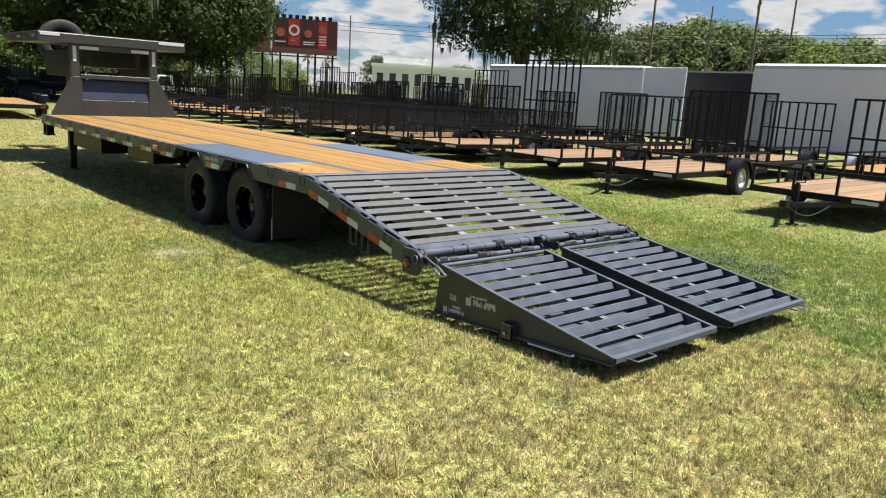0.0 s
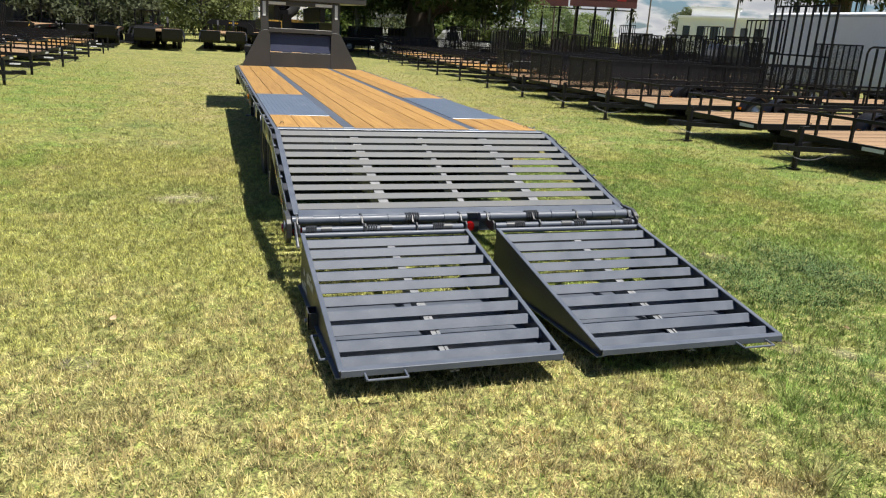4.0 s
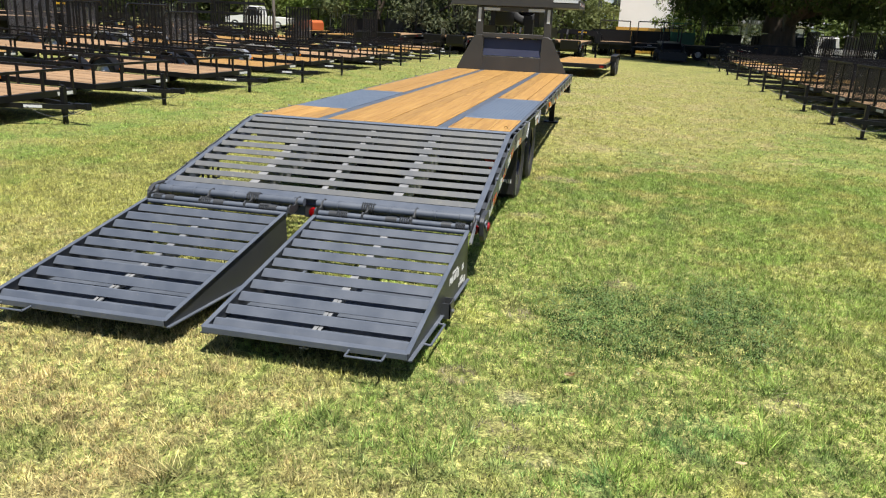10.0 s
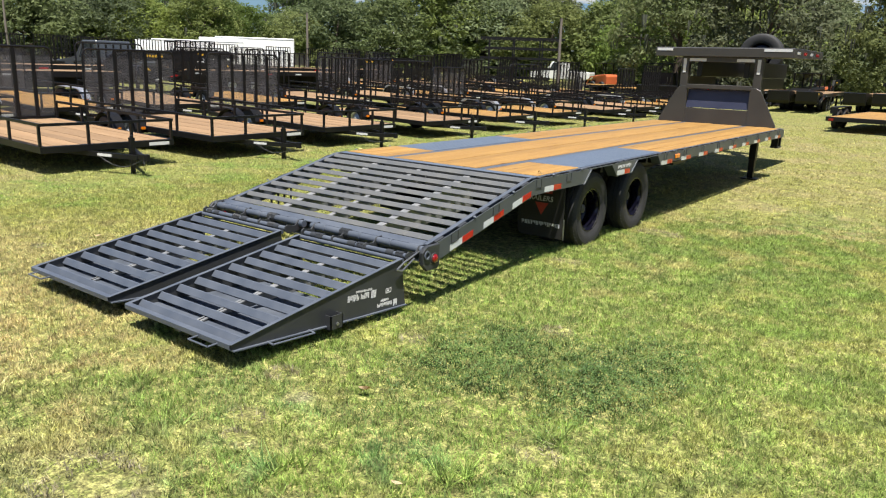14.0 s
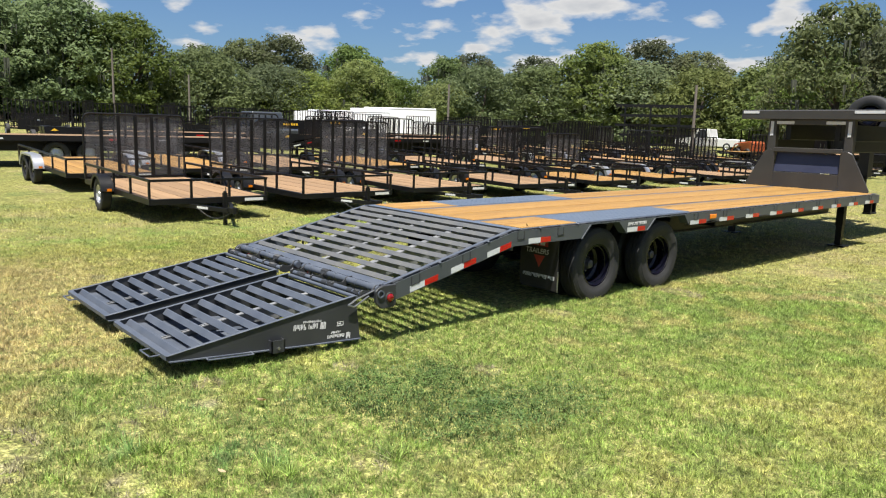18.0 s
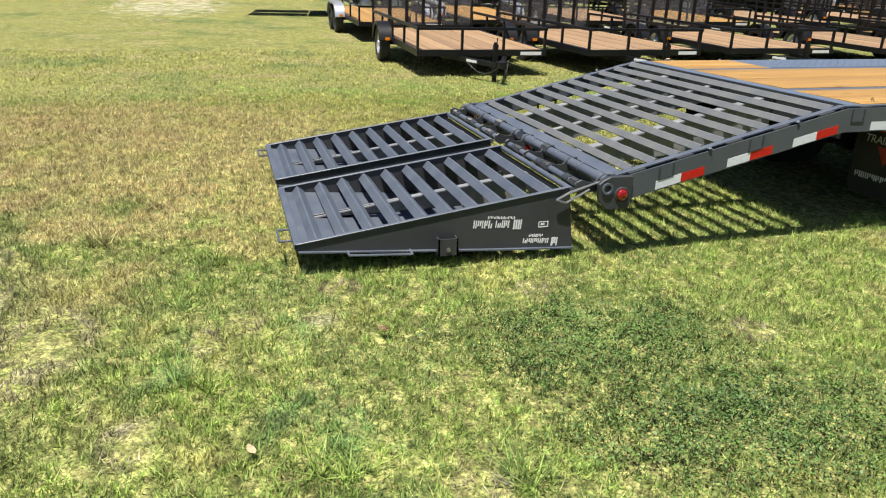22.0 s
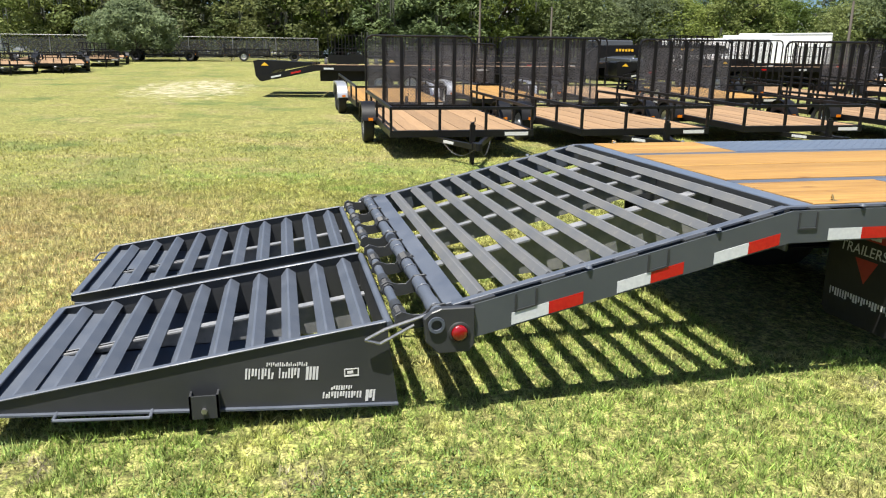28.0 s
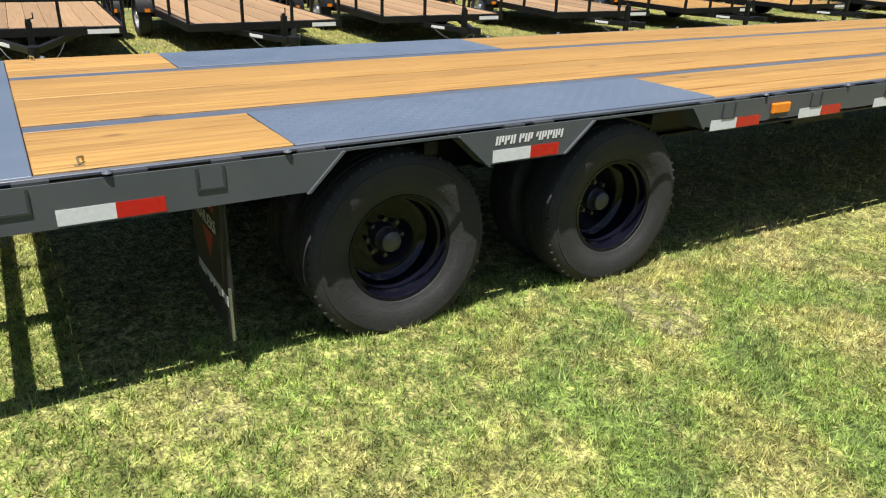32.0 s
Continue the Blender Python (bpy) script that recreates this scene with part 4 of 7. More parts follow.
for s in (1, -1):
    bm = bmesh.new()
    cyl(bm, (s * 0.05, -1.565, 0.465), (s * 1.26, -1.565, 0.465), 0.030, 16)
    main_tube = part("hinge_tube", bm, PAINT_WORN, trailer, smooth=True)
    bm = bmesh.new()
    cyl(bm, (s * 0.12, -1.705, 0.435), (s * 1.21, -1.705, 0.435), 0.021, 14)
    low_tube = part("ramp_hinge_tube", bm, PAINT_WORN, trailer, smooth=True)
    for xs0, xs1 in ((0.12, 0.22), (0.60, 0.62), (0.93, 0.95), (1.12, 1.22)):
        bm = bmesh.new()
        cyl(bm, (s * xs0, -1.565, 0.465), (s * xs1, -1.565, 0.465), 0.0345, 16)
        part("hinge_sleeve", bm, PAINT_WORN, main_tube, bevel=0.002, smooth=True)
    for xs0, xs1 in ((0.20, 0.26), (0.62, 0.70), (1.02, 1.09)):
        bm = bmesh.new()
        cyl(bm, (s * xs0, -1.705, 0.435), (s * xs1, -1.705, 0.435), 0.0265, 14)
        part("hinge_sleeve", bm, PAINT, low_tube, smooth=True)
    for xs0, xs1 in ((0.26, 0.34), (0.72, 0.82), (1.12, 1.19)):
        bm = bmesh.new()
        coil(bm, s * xs0, s * xs1, -1.705, 0.435, 0.027, 6)
        part("coil_spring", bm, PAINT, low_tube)
    bm = bmesh.new()
    coil(bm, s * 0.40, s * 0.50, -1.565, 0.465, 0.038, 6)
    part("coil_spring", bm, PAINT, main_tube)
    for x in (0.10, 0.45, 0.80, 1.23):
        bm = bmesh.new()
        prism(bm, [(-1.735, 0.46), (-1.71, 0.475), (-1.66, 0.455), (-1.62, 0.455), (-1.585, 0.495), (-1.53, 0.50), (-1.50, 0.47), (-1.50, 0.43), (-1.62, 0.405), (-1.70, 0.395), (-1.74, 0.42)], "x", s * (x - 0.006), s * (x + 0.006))
        part("hinge_plate", bm, PAINT, trailer, bevel=0.002)
    bm = bmesh.new()
    rod(bm, [(s * 1.245, -1.60, 0.46), (s * 1.25, -1.78, 0.41), (s * 1.25, -1.86, 0.37), (s * 1.25, -1.80, 0.35), (s * 1.247, -1.66, 0.42)], 0.007, 6)
    part("hinge_pin_bail", bm, STEEL, trailer, "bent steel hinge pin")

def bar_row(s, x, y0, y1, z0, z1, fall, step, seed, fat):
    """A row of slim upright bars on a flank that faces s along x, uneven in height, falling along y."""
    rng, bm = random.Random(seed), bmesh.new()
    n = int((y1 - y0) / step)
    for i in range(n):
        y, h = y0 + i * step, z1 - z0
        drop = fall * (y - y0)
        lo, hi = rng.choice(((0, 1), (0, 1), (0.0, 0.62), (0.30, 1), (0, 1)))
        w = step * fat * rng.uniform(0.8, 1.25)
        prism(bm, [(y, z0 + lo * h + drop), (y + w, z0 + lo * h + drop), (y + w + 0.1 * h, z0 + hi * h + drop), (y + 0.1 * h, z0 + hi * h + drop)], "x", *sorted((x + s * 0.0006, x + s * 0.002)))
    return bm


# ramps
RTOP0, RTOP1, RY0, RY1 = 0.43, 0.205, -1.77, -3.30


def rz(y):
    return RTOP0 + (RTOP1 - RTOP0) * (y - RY0) / (RY1 - RY0)


for s, xa, xb in ((1, 0.11, 1.22), (-1, -1.22, -0.11)):
    ramp = thing("ramp", "lowered graphite steel ramp with angle-iron slats", "")
    ramp.parent = trailer
    outline = [(RY0, rz(RY0)), (RY0 + 0.045, 0.075), (-2.2, 0.10), (RY1 + 0.012, 0.170), (RY1 - 0.002, 0.176), (RY1 - 0.004, rz(RY1))]
    for x0 in (xa, xb - 0.008):
        bm = bmesh.new()
        prism(bm, outline, "x", x0, x0 + 0.008)
        part("side_plate", bm, PAINT, ramp)
        bm = bmesh.new()
        prism(bm, [(RY0, rz(RY0) - 0.001), (RY1, rz(RY1) - 0.001), (RY1, rz(RY1) + 0.007), (RY0, rz(RY0) + 0.007)], "x", x0 - 0.010, x0 + 0.018)
        part("top_edge", bm, PAINT_WORN, ramp, bevel=0.003)
        bm = bmesh.new()
        prism(bm, [(RY0 + 0.045, 0.075), (-2.2, 0.10), (RY1 + 0.012, 0.170), (RY1 + 0.012, 0.163), (-2.2, 0.092), (RY0 + 0.045, 0.067)], "x", x0 - 0.02, x0 + 0.028)
        part("bottom_flange", bm, PAINT_WORN, ramp)
    bm = bmesh.new()
    prism(bm, WIDE_ANGLE, "x", xa + 0.009, xb - 0.009)
    first = part("ramp_slat", bm, PAINT_WORN, ramp)
    tilt = math.degrees(math.atan((RTOP0 - RTOP1) / (RY0 - RY1)))
    first.matrix_basis = pose(0, RY0 - 0.09, rz(RY0 - 0.09) - 0.004, tilt, 0, 0)
    for i in range(1, 10):
        y = RY0 - 0.09 - i * 0.1475
        again(first, ramp, pose(0, y, rz(y) - 0.004, tilt, 0, 0))
    bm = bmesh.new()
    xm = (xa + xb) / 2
    prism(bm, [(RY0 - 0.03, rz(RY0) - 0.048), (RY1 + 0.02, rz(RY1) - 0.048), (RY1 + 0.02, rz(RY1) - 0.056), (RY0 - 0.03, rz(RY0) - 0.056)], "x", xm - 0.024, xm + 0.024)
    prism(bm, [(RY0 - 0.03, rz(RY0) - 0.056), (RY1 + 0.02, rz(RY1) - 0.056), (RY1 + 0.02, 0.165), (RY0 - 0.03, 0.2)], "x", xm - 0.004, xm + 0.004)
    part("centre_stringer", bm, STRINGER, ramp)
    bm = bmesh.new()
    prism(bm, [(RY1 + 0.006, 0.174), (-2.15, 0.105), (-2.15, 0.113), (RY1 + 0.006, 0.182)], "x", xa + 0.009, xb - 0.009)
    part("bottom_pan", bm, PAINT_WORN, ramp)
    bm = bmesh.new()
    prism(bm, [(RY1 - 0.008, rz(RY1) + 0.006), (RY1 + 0.03, rz(RY1) + 0.010), (RY1 + 0.03, rz(RY1)), (RY1 + 0.004, rz(RY1) - 0.004), (RY1 + 0.004, 0.174), (RY1 - 0.008, 0.178)], "x", xa, xb)
    part("nose_angle", bm, PAINT_WORN, ramp, bevel=0.002)
    bm = bmesh.new()
    cyl(bm, (xa, RY0 + 0.012, rz(RY0) - 0.015), (xb, RY0 + 0.012, rz(RY0) - 0.015), 0.017, 12)
    part("heel_bar", bm, PAINT_WORN, ramp, smooth=True)
    bm = bmesh.new()
    bx(bm, xa + 0.009, xb - 0.009, RY0 + 0.004, RY0 + 0.010, 0.25, rz(RY0) - 0.04)
    for x in (xa + 0.009, xb - 0.03):
        bx(bm, x, x + 0.02, RY0 - 0.02, RY0 + 0.01, 0.09, 0.25)
    part("heel_frame", bm, PAINT, ramp)
    # handles, lock pocket, prints on the outer flank
    xo = xb if s > 0 else xa
    bm = bmesh.new()
    rod(bm, [(xo, -3.03, 0.15), (xo + s * 0.055, -3.03, 0.145), (xo + s * 0.055, -2.69, 0.125), (xo, -2.69, 0.13)], 0.007, 8)
    part("side_handle", bm, PAINT_WORN, ramp, smooth=True)
    xh = xo - s * 0.30
    bm = bmesh.new()
    rod(bm, [(xh, RY1, 0.192), (xh, RY1 - 0.075, 0.190), (xh + s * 0.19, RY1 - 0.075, 0.190), (xh + s * 0.19, RY1, 0.192)], 0.006, 8)
    part("nose_handle", bm, PAINT_WORN, ramp, smooth=True)
    bm = bmesh.new()
    x1, x2 = sorted((xo, xo + s * 0.055))
    for y0, y1 in ((-2.545, -2.537), (-2.443, -2.435)):
        bx(bm, x1, x2, y0, y1, 0.10, 0.195)
    bx(bm, *sorted((xo + s * 0.047, xo + s * 0.055)), -2.545, -2.435, 0.10, 0.195)
    pk = part("lock_pocket", bm, PAINT, ramp)
    bm = bmesh.new()
    cyl(bm, (xo + s * 0.05, -2.49, 0.135), (xo + s * 0.068, -2.49, 0.135), 0.012, 6)
    part("pocket_bolt", bm, STEEL, pk, "hex bolt")
    # slim bars stand for the sprayed-on lettering, upside down on the lowered ramp
    def word(y0, y1, z0, z1, fall, step, seed, fat=0.55):
        tagged(part("lettering", bar_row(s, xo, y0, y1, z0, z1, fall, step, seed, fat), PRINT, ramp), kind="stuff")

    word(-2.335, -2.215, 0.228, 0.272, -0.07, 0.0125, 1)
    word(-2.205, -2.110, 0.222, 0.264, -0.07, 0.0120, 2)
    word(-2.100, -2.045, 0.206, 0.262, -0.07, 0.0135, 3, 0.72)
    word(-2.250, -2.080, 0.276, 0.292, -0.07, 0.0085, 4)
    word(-2.035, -1.865, 0.118, 0.146, -0.06, 0.0115, 5, 0.62)
    word(-1.862, -1.812, 0.090, 0.140, -0.06, 0.0150, 6, 0.72)
    word(-2.000, -1.905, 0.152, 0.170, -0.06, 0.0100, 7, 0.6)
    bm = bmesh.new()
    for y0, y1, z0, z1 in ((-1.945, -1.885, 0.236, 0.240), (-1.945, -1.885, 0.205, 0.212), (-1.945, -1.940, 0.2125, 0.2355), (-1.890, -1.885, 0.2125, 0.2355), (-1.932, -1.908, 0.218, 0.230)):
        bx(bm, *sorted((xo + s * 0.0006, xo + s * 0.002)), y0, y1, z0, z1)
    part("white_decal", bm, PRINT, ramp)


def write_word(text, size, where, mat, parent):
    """A printed word as a thin mesh in the built-in font."""
    curve = bpy.data.curves.new("word", "FONT")
    curve.body, curve.size, curve.extrude, curve.shear, curve.space_character = text, size, 0.0006, 0.12, 1.02
    draft = bpy.data.objects.new("word", curve)
    scene.collection.objects.link(draft)
    bpy.context.view_layer.update()
    mesh = bpy.data.meshes.new_from_object(draft.evaluated_get(bpy.context.evaluated_depsgraph_get()))
    bpy.data.objects.remove(draft)
    bpy.data.curves.remove(curve)
    mesh.materials.clear()
    mesh.materials.append(mat)
    ob = new("word", mesh)
    ob.parent = parent
    ob.matrix_basis = where
    return ob


# wheels
TYRE = [(r * 1.07, x) for r, x in [(0.215, -0.085), (0.225, -0.10), (0.26, -0.113), (0.31, -0.118), (0.35, -0.112), (0.378, -0.098), (0.388, -0.080), (0.388, -0.052), (0.380, -0.050), (0.380, -0.044), (0.389, -0.042), (0.389, -0.004), (0.381, -0.003), (0.381, 0.003),
        (0.389, 0.004), (0.389, 0.042), (0.380, 0.044), (0.380, 0.050), (0.388, 0.052), (0.388, 0.080), (0.378, 0.098), (0.35, 0.112), (0.345, 0.1125), (0.342, 0.116), (0.31, 0.118), (0.262, 0.113), (0.258, 0.110), (0.225, 0.10), (0.215, 0.085)]]
RIM_IN = [(r * 1.08, x) for r, x in [(0.205, 0.095), (0.218, 0.098), (0.219, 0.088), (0.208, 0.080), (0.200, 0.05), (0.188, 0.045), (0.186, -0.005), (0.192, -0.012), (0.192, -0.055), (0.175, -0.075), (0.160, -0.08), (0.10, -0.085), (0.085, -0.08), (0.0, -0.08)]]


def wheel(parent, x, y, z, s):
    hub = thing("wheel", "", "")
    hub.parent = parent
    hub.matrix_basis = pose(x, y, z, 0, 0, 0 if s > 0 else 180)
    return hub


master = {}
for s in (1, -1):
    for y in (1.43, 2.61):
        for k, x in ((0, 1.07), (1, 0.77)):
            hub = wheel(trailer, s * x, y, 0.348, s)
            if "tyre" not in master:
                bm = lathe(bmesh.new(), TYRE, (0, 0, 0), 56)
                master["tyre"] = part("tyre", bm, RUBBER, hub, smooth=True)
                bm = bmesh.new()
                for i in range(56):
                    c, sn = math.cos(math.tau * i / 56), math.sin(math.tau * i / 56)
                    bx(bm, 0.090, 0.1005, -0.005, 0.005, 0.398, 0.4130)
                    for v in list(bm.verts)[-8:]:
                        v.co = Vector((v.co.x, v.co.y * c - v.co.z * sn, v.co.y * sn + v.co.z * c))
                master["lugs"] = part("tread", bm, RUBBER, hub)
                master["lugs"]["kind"] = "stuff"
            else:
                again(master["tyre"], hub)
                o = again(master["lugs"], hub)
                o["kind"] = "stuff"
            if k == 0:
                if "rim" not in master:
                    master["rim"] = part("rim", lathe(bmesh.new(), RIM_IN, (0, 0, 0), 48), GLOSS, hub, "gloss black deep-dish steel rim", smooth=True)
                    bm = lathe(bmesh.new(), [(0.062, -0.08), (0.060, -0.03), (0.050, -0.02), (0.045, 0.012), (0.030, 0.020), (0.0, 0.021)], (0, 0, 0), 24)
                    master["hub"] = part("hub", bm, HUBM, hub, "grey hub with lug nuts", smooth=True)
                    nut = None
                    for i in range(8):
                        a = i * math.pi / 4
                        if nut is None:
                            nut = part("lug_nut", cyl(bmesh.new(), (-0.082, 0, 0), (-0.050, 0, 0), 0.011, 6), HUBM, hub)
                            master["nut"] = nut
                            nut.location = (0, 0.082 * math.cos(a), 0.082 * math.sin(a))
                        else:
                            again(nut, hub, pose(0, 0.082 * math.cos(a), 0.082 * math.sin(a)))
                else:
                    again(master["rim"], hub)
                    again(master["hub"], hub)
                    for i in range(8):
                        a = i * math.pi / 4
                        again(master["nut"], hub, pose(0, 0.082 * math.cos(a), 0.082 * math.sin(a)))
for y in (1.43, 2.61):
    bm = bmesh.new()
    cyl(bm, (-0.98, y, 0.348), (0.98, y, 0.348), 0.055, 12)
    part("axle", bm, BLACK, trailer, smooth=True)
for s in (1, -1):
    for y in (1.43, 2.61):
        bm = bmesh.new()
        for k in range(4):
            bx(bm, s * 0.50, s * 0.57, y - 0.42 + 0.05 * k, y + 0.42 - 0.05 * k, 0.44 + 0.012 * k, 0.45 + 0.012 * k)
        part("leaf_spring", bm, BLACK, trailer)
    # mud flap with printed marks
    bm = bmesh.new()
    prism(bm, [(0.70 * s, 0.70), (1.23 * s, 0.70), (1.23 * s, 0.26), (1.215 * s, 0.15), (0.74 * s, 0.145), (0.705 * s, 0.18)], "y", 0.70, 0.712)
    flap = part("mud_flap", bm, MUD, trailer, "black rubber mud flap with faded print", bevel=0.002)
    if s > 0:
        # maker's mark, red block and arrow, one legible word, a line of small print
        bm = bmesh.new()
        bx(bm, 0.87, 1.09, 0.6975, 0.699, 0.600, 0.675)
        part("printed_block", bm, PRINTR, flap)
        bm = bmesh.new()
        for x0, x1, z0, z1 in ((0.905, 0.965, 0.61, 0.665), (0.985, 1.05, 0.61, 0.665)):
            bx(bm, x0, x1, 0.695, 0.697, z0, z1)
        part("printed_mark", bm, PRINT, flap)
        bm = bmesh.new()
        prism(bm, [(0.90, 0.500), (1.05, 0.500), (0.975, 0.375)], "y", 0.6975, 0.699)
        part("printed_arrow", bm, PRINTR, flap)
        write_word("TRAILERS", 0.075, pose(0.785, 0.6965, 0.520, 90, 0, 0), PRINT, flap)
        bm, rng = bmesh.new(), random.Random(42)
        for i in range(24):
            x, lo = 0.755 + i * 0.0185, rng.choice((0.0, 0.0, 0.3, 0.45)) * 0.042
            bx(bm, x, x + 0.0185 * rng.uniform(0.42, 0.62), 0.6975, 0.699, 0.262 + lo, 0.304)
        tagged(part("lettering", bm, PRINT, flap), kind="stuff")
    bm = bmesh.new()
    bx(bm, *sorted((s * 1.236, s * 1.246)), 0.690, 0.70, 0.15, 0.36)
    part("flap_edge_strip", bm, STEEL, flap)

# landing legs, toolbox, steps
for s in (1, -1):
    bm = bmesh.new()
    bx(bm, s * 0.98 - 0.06, s * 0.98 + 0.06, 8.38, 8.50, 0.30, 0.82)
    bx(bm, s * 0.98 - 0.05, s * 0.98 + 0.05, 8.39, 8.49, -0.03, 0.30)
    leg = part("landing_leg", bm, BLACK, trailer, bevel=0.004)
    bm = bmesh.new()
    bx(bm, s * 0.98 - 0.14, s * 0.98 + 0.14, 8.32, 8.56, -0.05, -0.03)
    part("leg_foot", bm, BLACK, leg, bevel=0.004)
    bm = bmesh.new()
    bx(bm, s * 1.20 - 0.06, s * 1.20 + 0.06, 8.95, 9.0, 0.52, 0.70)
    bx(bm, s * 1.20 - 0.06, s * 1.20 + 0.06, 9.15, 9.2, 0.52, 0.70)
    bx(bm, s * 1.20 - 0.07, s * 1.20 + 0.07, 8.93, 9.21, 0.50, 0.53)
    part("side_step", bm, BLACK, trailer, bevel=0.004)
for x0, x1, y0, y1, z0 in ((-1.1, -0.6, 6.4, 7.9, 0.42), (-1.1, -0.55, 4.2, 5.2, 0.50), (0.62, 1.1, 4.0, 4.5, 0.60)):
    bm = bmesh.new()
    bx(bm, x0, x1, y0, y1, z0, 0.74)
    part("underbody_box", bm, BLACK, trailer, bevel=0.01)

# gooseneck riser: gussets, uprights, panel, top wing
for s in (1, -1):
    bm = bmesh.new()
    prism(bm, [(s * 1.13, TOP + 0.004), (s * 1.13, TOP + 0.05), (s * 0.80, 1.52), (s * 0.72, 1.56), (s * 0.60, 1.56), (s * 0.60, TOP + 0.004)], "y", 9.10, 9.13)
    part("neck_gusset", bm, NECK, trailer, bevel=0.004)
    bm = bmesh.new()
    bx(bm, s * 0.70 - 0.075, s * 0.70 + 0.075, 9.135, 9.27, TOP, 2.128)
    post = part("neck_upright", bm, NECK, trailer, bevel=0.006)
    bm = bmesh.new()
    bx(bm, s * 0.70 - 0.075, s * 0.70 + 0.075, 9.27, 10.9, 1.55, 1.75)
    bx(bm, s * 0.45 - 0.05, s * 0.45 + 0.05, 9.27, 12.2, 1.75, 2.05)
    part("neck_beam", bm, BLACK, trailer, bevel=0.006)
    bm = bmesh.new()
    bx(bm, s * 0.705 - 0.03, s * 0.705 + 0.03, 9.128, 9.134, 1.82, 2.09)
    bx(bm, *sorted((s * 0.29, s * 0.62)), 9.128, 9.134, 2.04, 2.095)
    part("white_reflector", bm, WHITE, post)
bm = bmesh.new()
bx(bm, -0.625, 0.625, 9.14, 9.24, 2.03, 2.128)
bx(bm, -0.625, 0.625, 9.09, 9.27, 1.52, 1.60)
part("neck_crossbar", bm, NECK, trailer, bevel=0.006)
bm = bmesh.new()
bx(bm, -0.60, 0.60, 9.105, 9.14, TOP + 0.004, 1.14)
part("neck_foot_plate", bm, NECK, trailer, bevel=0.003)
bm = bmesh.new()
prism(bm, [(9.115, 1.15), (9.20, 1.50), (9.21, 1.50), (9.125, 1.15)], "x", -0.595, 0.595)
part("neck_panel", bm, NAVY, trailer, "dark navy sloped panel")
bm = bmesh.new()
prism(bm, [(9.06, 2.13), (9.06, 2.29), (9.10, 2.305), (11.6, 2.305), (11.6, 2.16), (9.4, 2.13)], "x", -1.30, 1.30)
wing = part("neck_wing", bm, NECK, trailer, "flat steel platform across the neck", bevel=0.006)
for xa, xb in ((-1.27, -0.95), (0.78, 1.27)):
    bm = bmesh.new()
    bx(bm, xa, xb, 9.054, 9.0595, 2.235, 2.285)
    part("white_reflector", bm, WHITE, wing)
for s in (1, -1):
    for i in range(4):
        bm = bmesh.new()
        bx(bm, *sorted((s * 1.301, s * 1.303)), 9.3 + 0.55 * i, 9.55 + 0.55 * i, 2.20, 2.25)
        part("red_reflector" if i % 2 else "white_reflector", bm, RED if i % 2 else WHITE, wing)
bm = bmesh.new()
bx(bm, -0.10, 0.10, 11.9, 12.15, 1.0, 1.9)
bx(bm, -0.15, 0.05, 12.15, 12.43, 1.75, 2.0)
cyl(bm, (0, 12.02, 0.75), (0, 12.02, 1.0), 0.06, 12)
part("coupler", bm, BLACK, trailer, bevel=0.0)
bm = lathe(bmesh.new(), TYRE, (0, 0, 0), 40)
sp = part("spare_tyre", bm, RUBBER, trailer, "spare tyre lying on the neck", smooth=True)
sp.matrix_basis = pose(-0.11, 12.3, 2.24, 0, 0, 90) @ Matrix.Diagonal((1.1, 1.15, 1.15, 1))
sp2 = part("spare_rim", lathe(bmesh.new(), RIM_IN, (0, 0, 0), 32), GLOSS, trailer, smooth=True)
sp2.matrix_basis = pose(-0.11, 12.3, 2.24, 0, 0, 90) @ Matrix.Diagonal((1.1, 1.15, 1.15, 1))


# ---- parked utility trailers ----
def mesh_sheet(bm, y0, y1, z0, z1, x, step=0.030, w=0.0038):
    """Expanded metal: two sets of slanting strands."""
    h = z1 - z0
    n = int((y1 - y0 + h * 0.5) / step)
    for sgn in (1, -1):
        for i in range(n + 1):
            a = y0 - h * 0.5 + i * step if sgn > 0 else y0 + i * step
            pa, pb = [a, z0], [a + sgn * h * 0.5, z1]
            for p, q in ((pa, pb), (pb, pa)):
                if p[0] < y0:
                    p[1] += (q[1] - p[1]) * (y0 - p[0]) / (q[0] - p[0])
                    p[0] = y0
                if p[0] > y1:
                    p[1] += (q[1] - p[1]) * (y1 - p[0]) / (q[0] - p[0])
                    p[0] = y1
            if abs(pa[1] - pb[1]) < 0.02:
                continue
            bm.faces.new([bm.verts.new(c) for c in ((x, pa[0] - w, pa[1]), (x, pa[0] + w, pa[1]), (x, pb[0] + w, pb[1]), (x, pb[0] - w, pb[1]))])
    return bm


MESHB = material("black_mesh_coating", (0.010, 0.010, 0.011), (0.018, 0.018, 0.019), 8, 0.5, spec=0.3)
# the same mesh, lightened to stand in for the sun glinting on it
MESH_LIT = material("mesh_coating", (0.12, 0.12, 0.13), (0.17, 0.17, 0.185), 8, 0.40, 0.3)
SMALL_TYRE = [(0.19, -0.07), (0.21, -0.09), (0.26, -0.098), (0.31, -0.09), (0.328, -0.07), (0.33, 0.0), (0.328, 0.07), (0.31, 0.09), (0.26, 0.098), (0.21, 0.09), (0.19, 0.07)]
SMALL_RIM = [(0.19, 0.08), (0.195, 0.07), (0.17, 0.05), (0.155, 0.01), (0.12, 0.02), (0.09, 0.045), (0.06, 0.05), (0.055, 0.08), (0.0, 0.085)]
GATED = "utility trailers parked in rows"


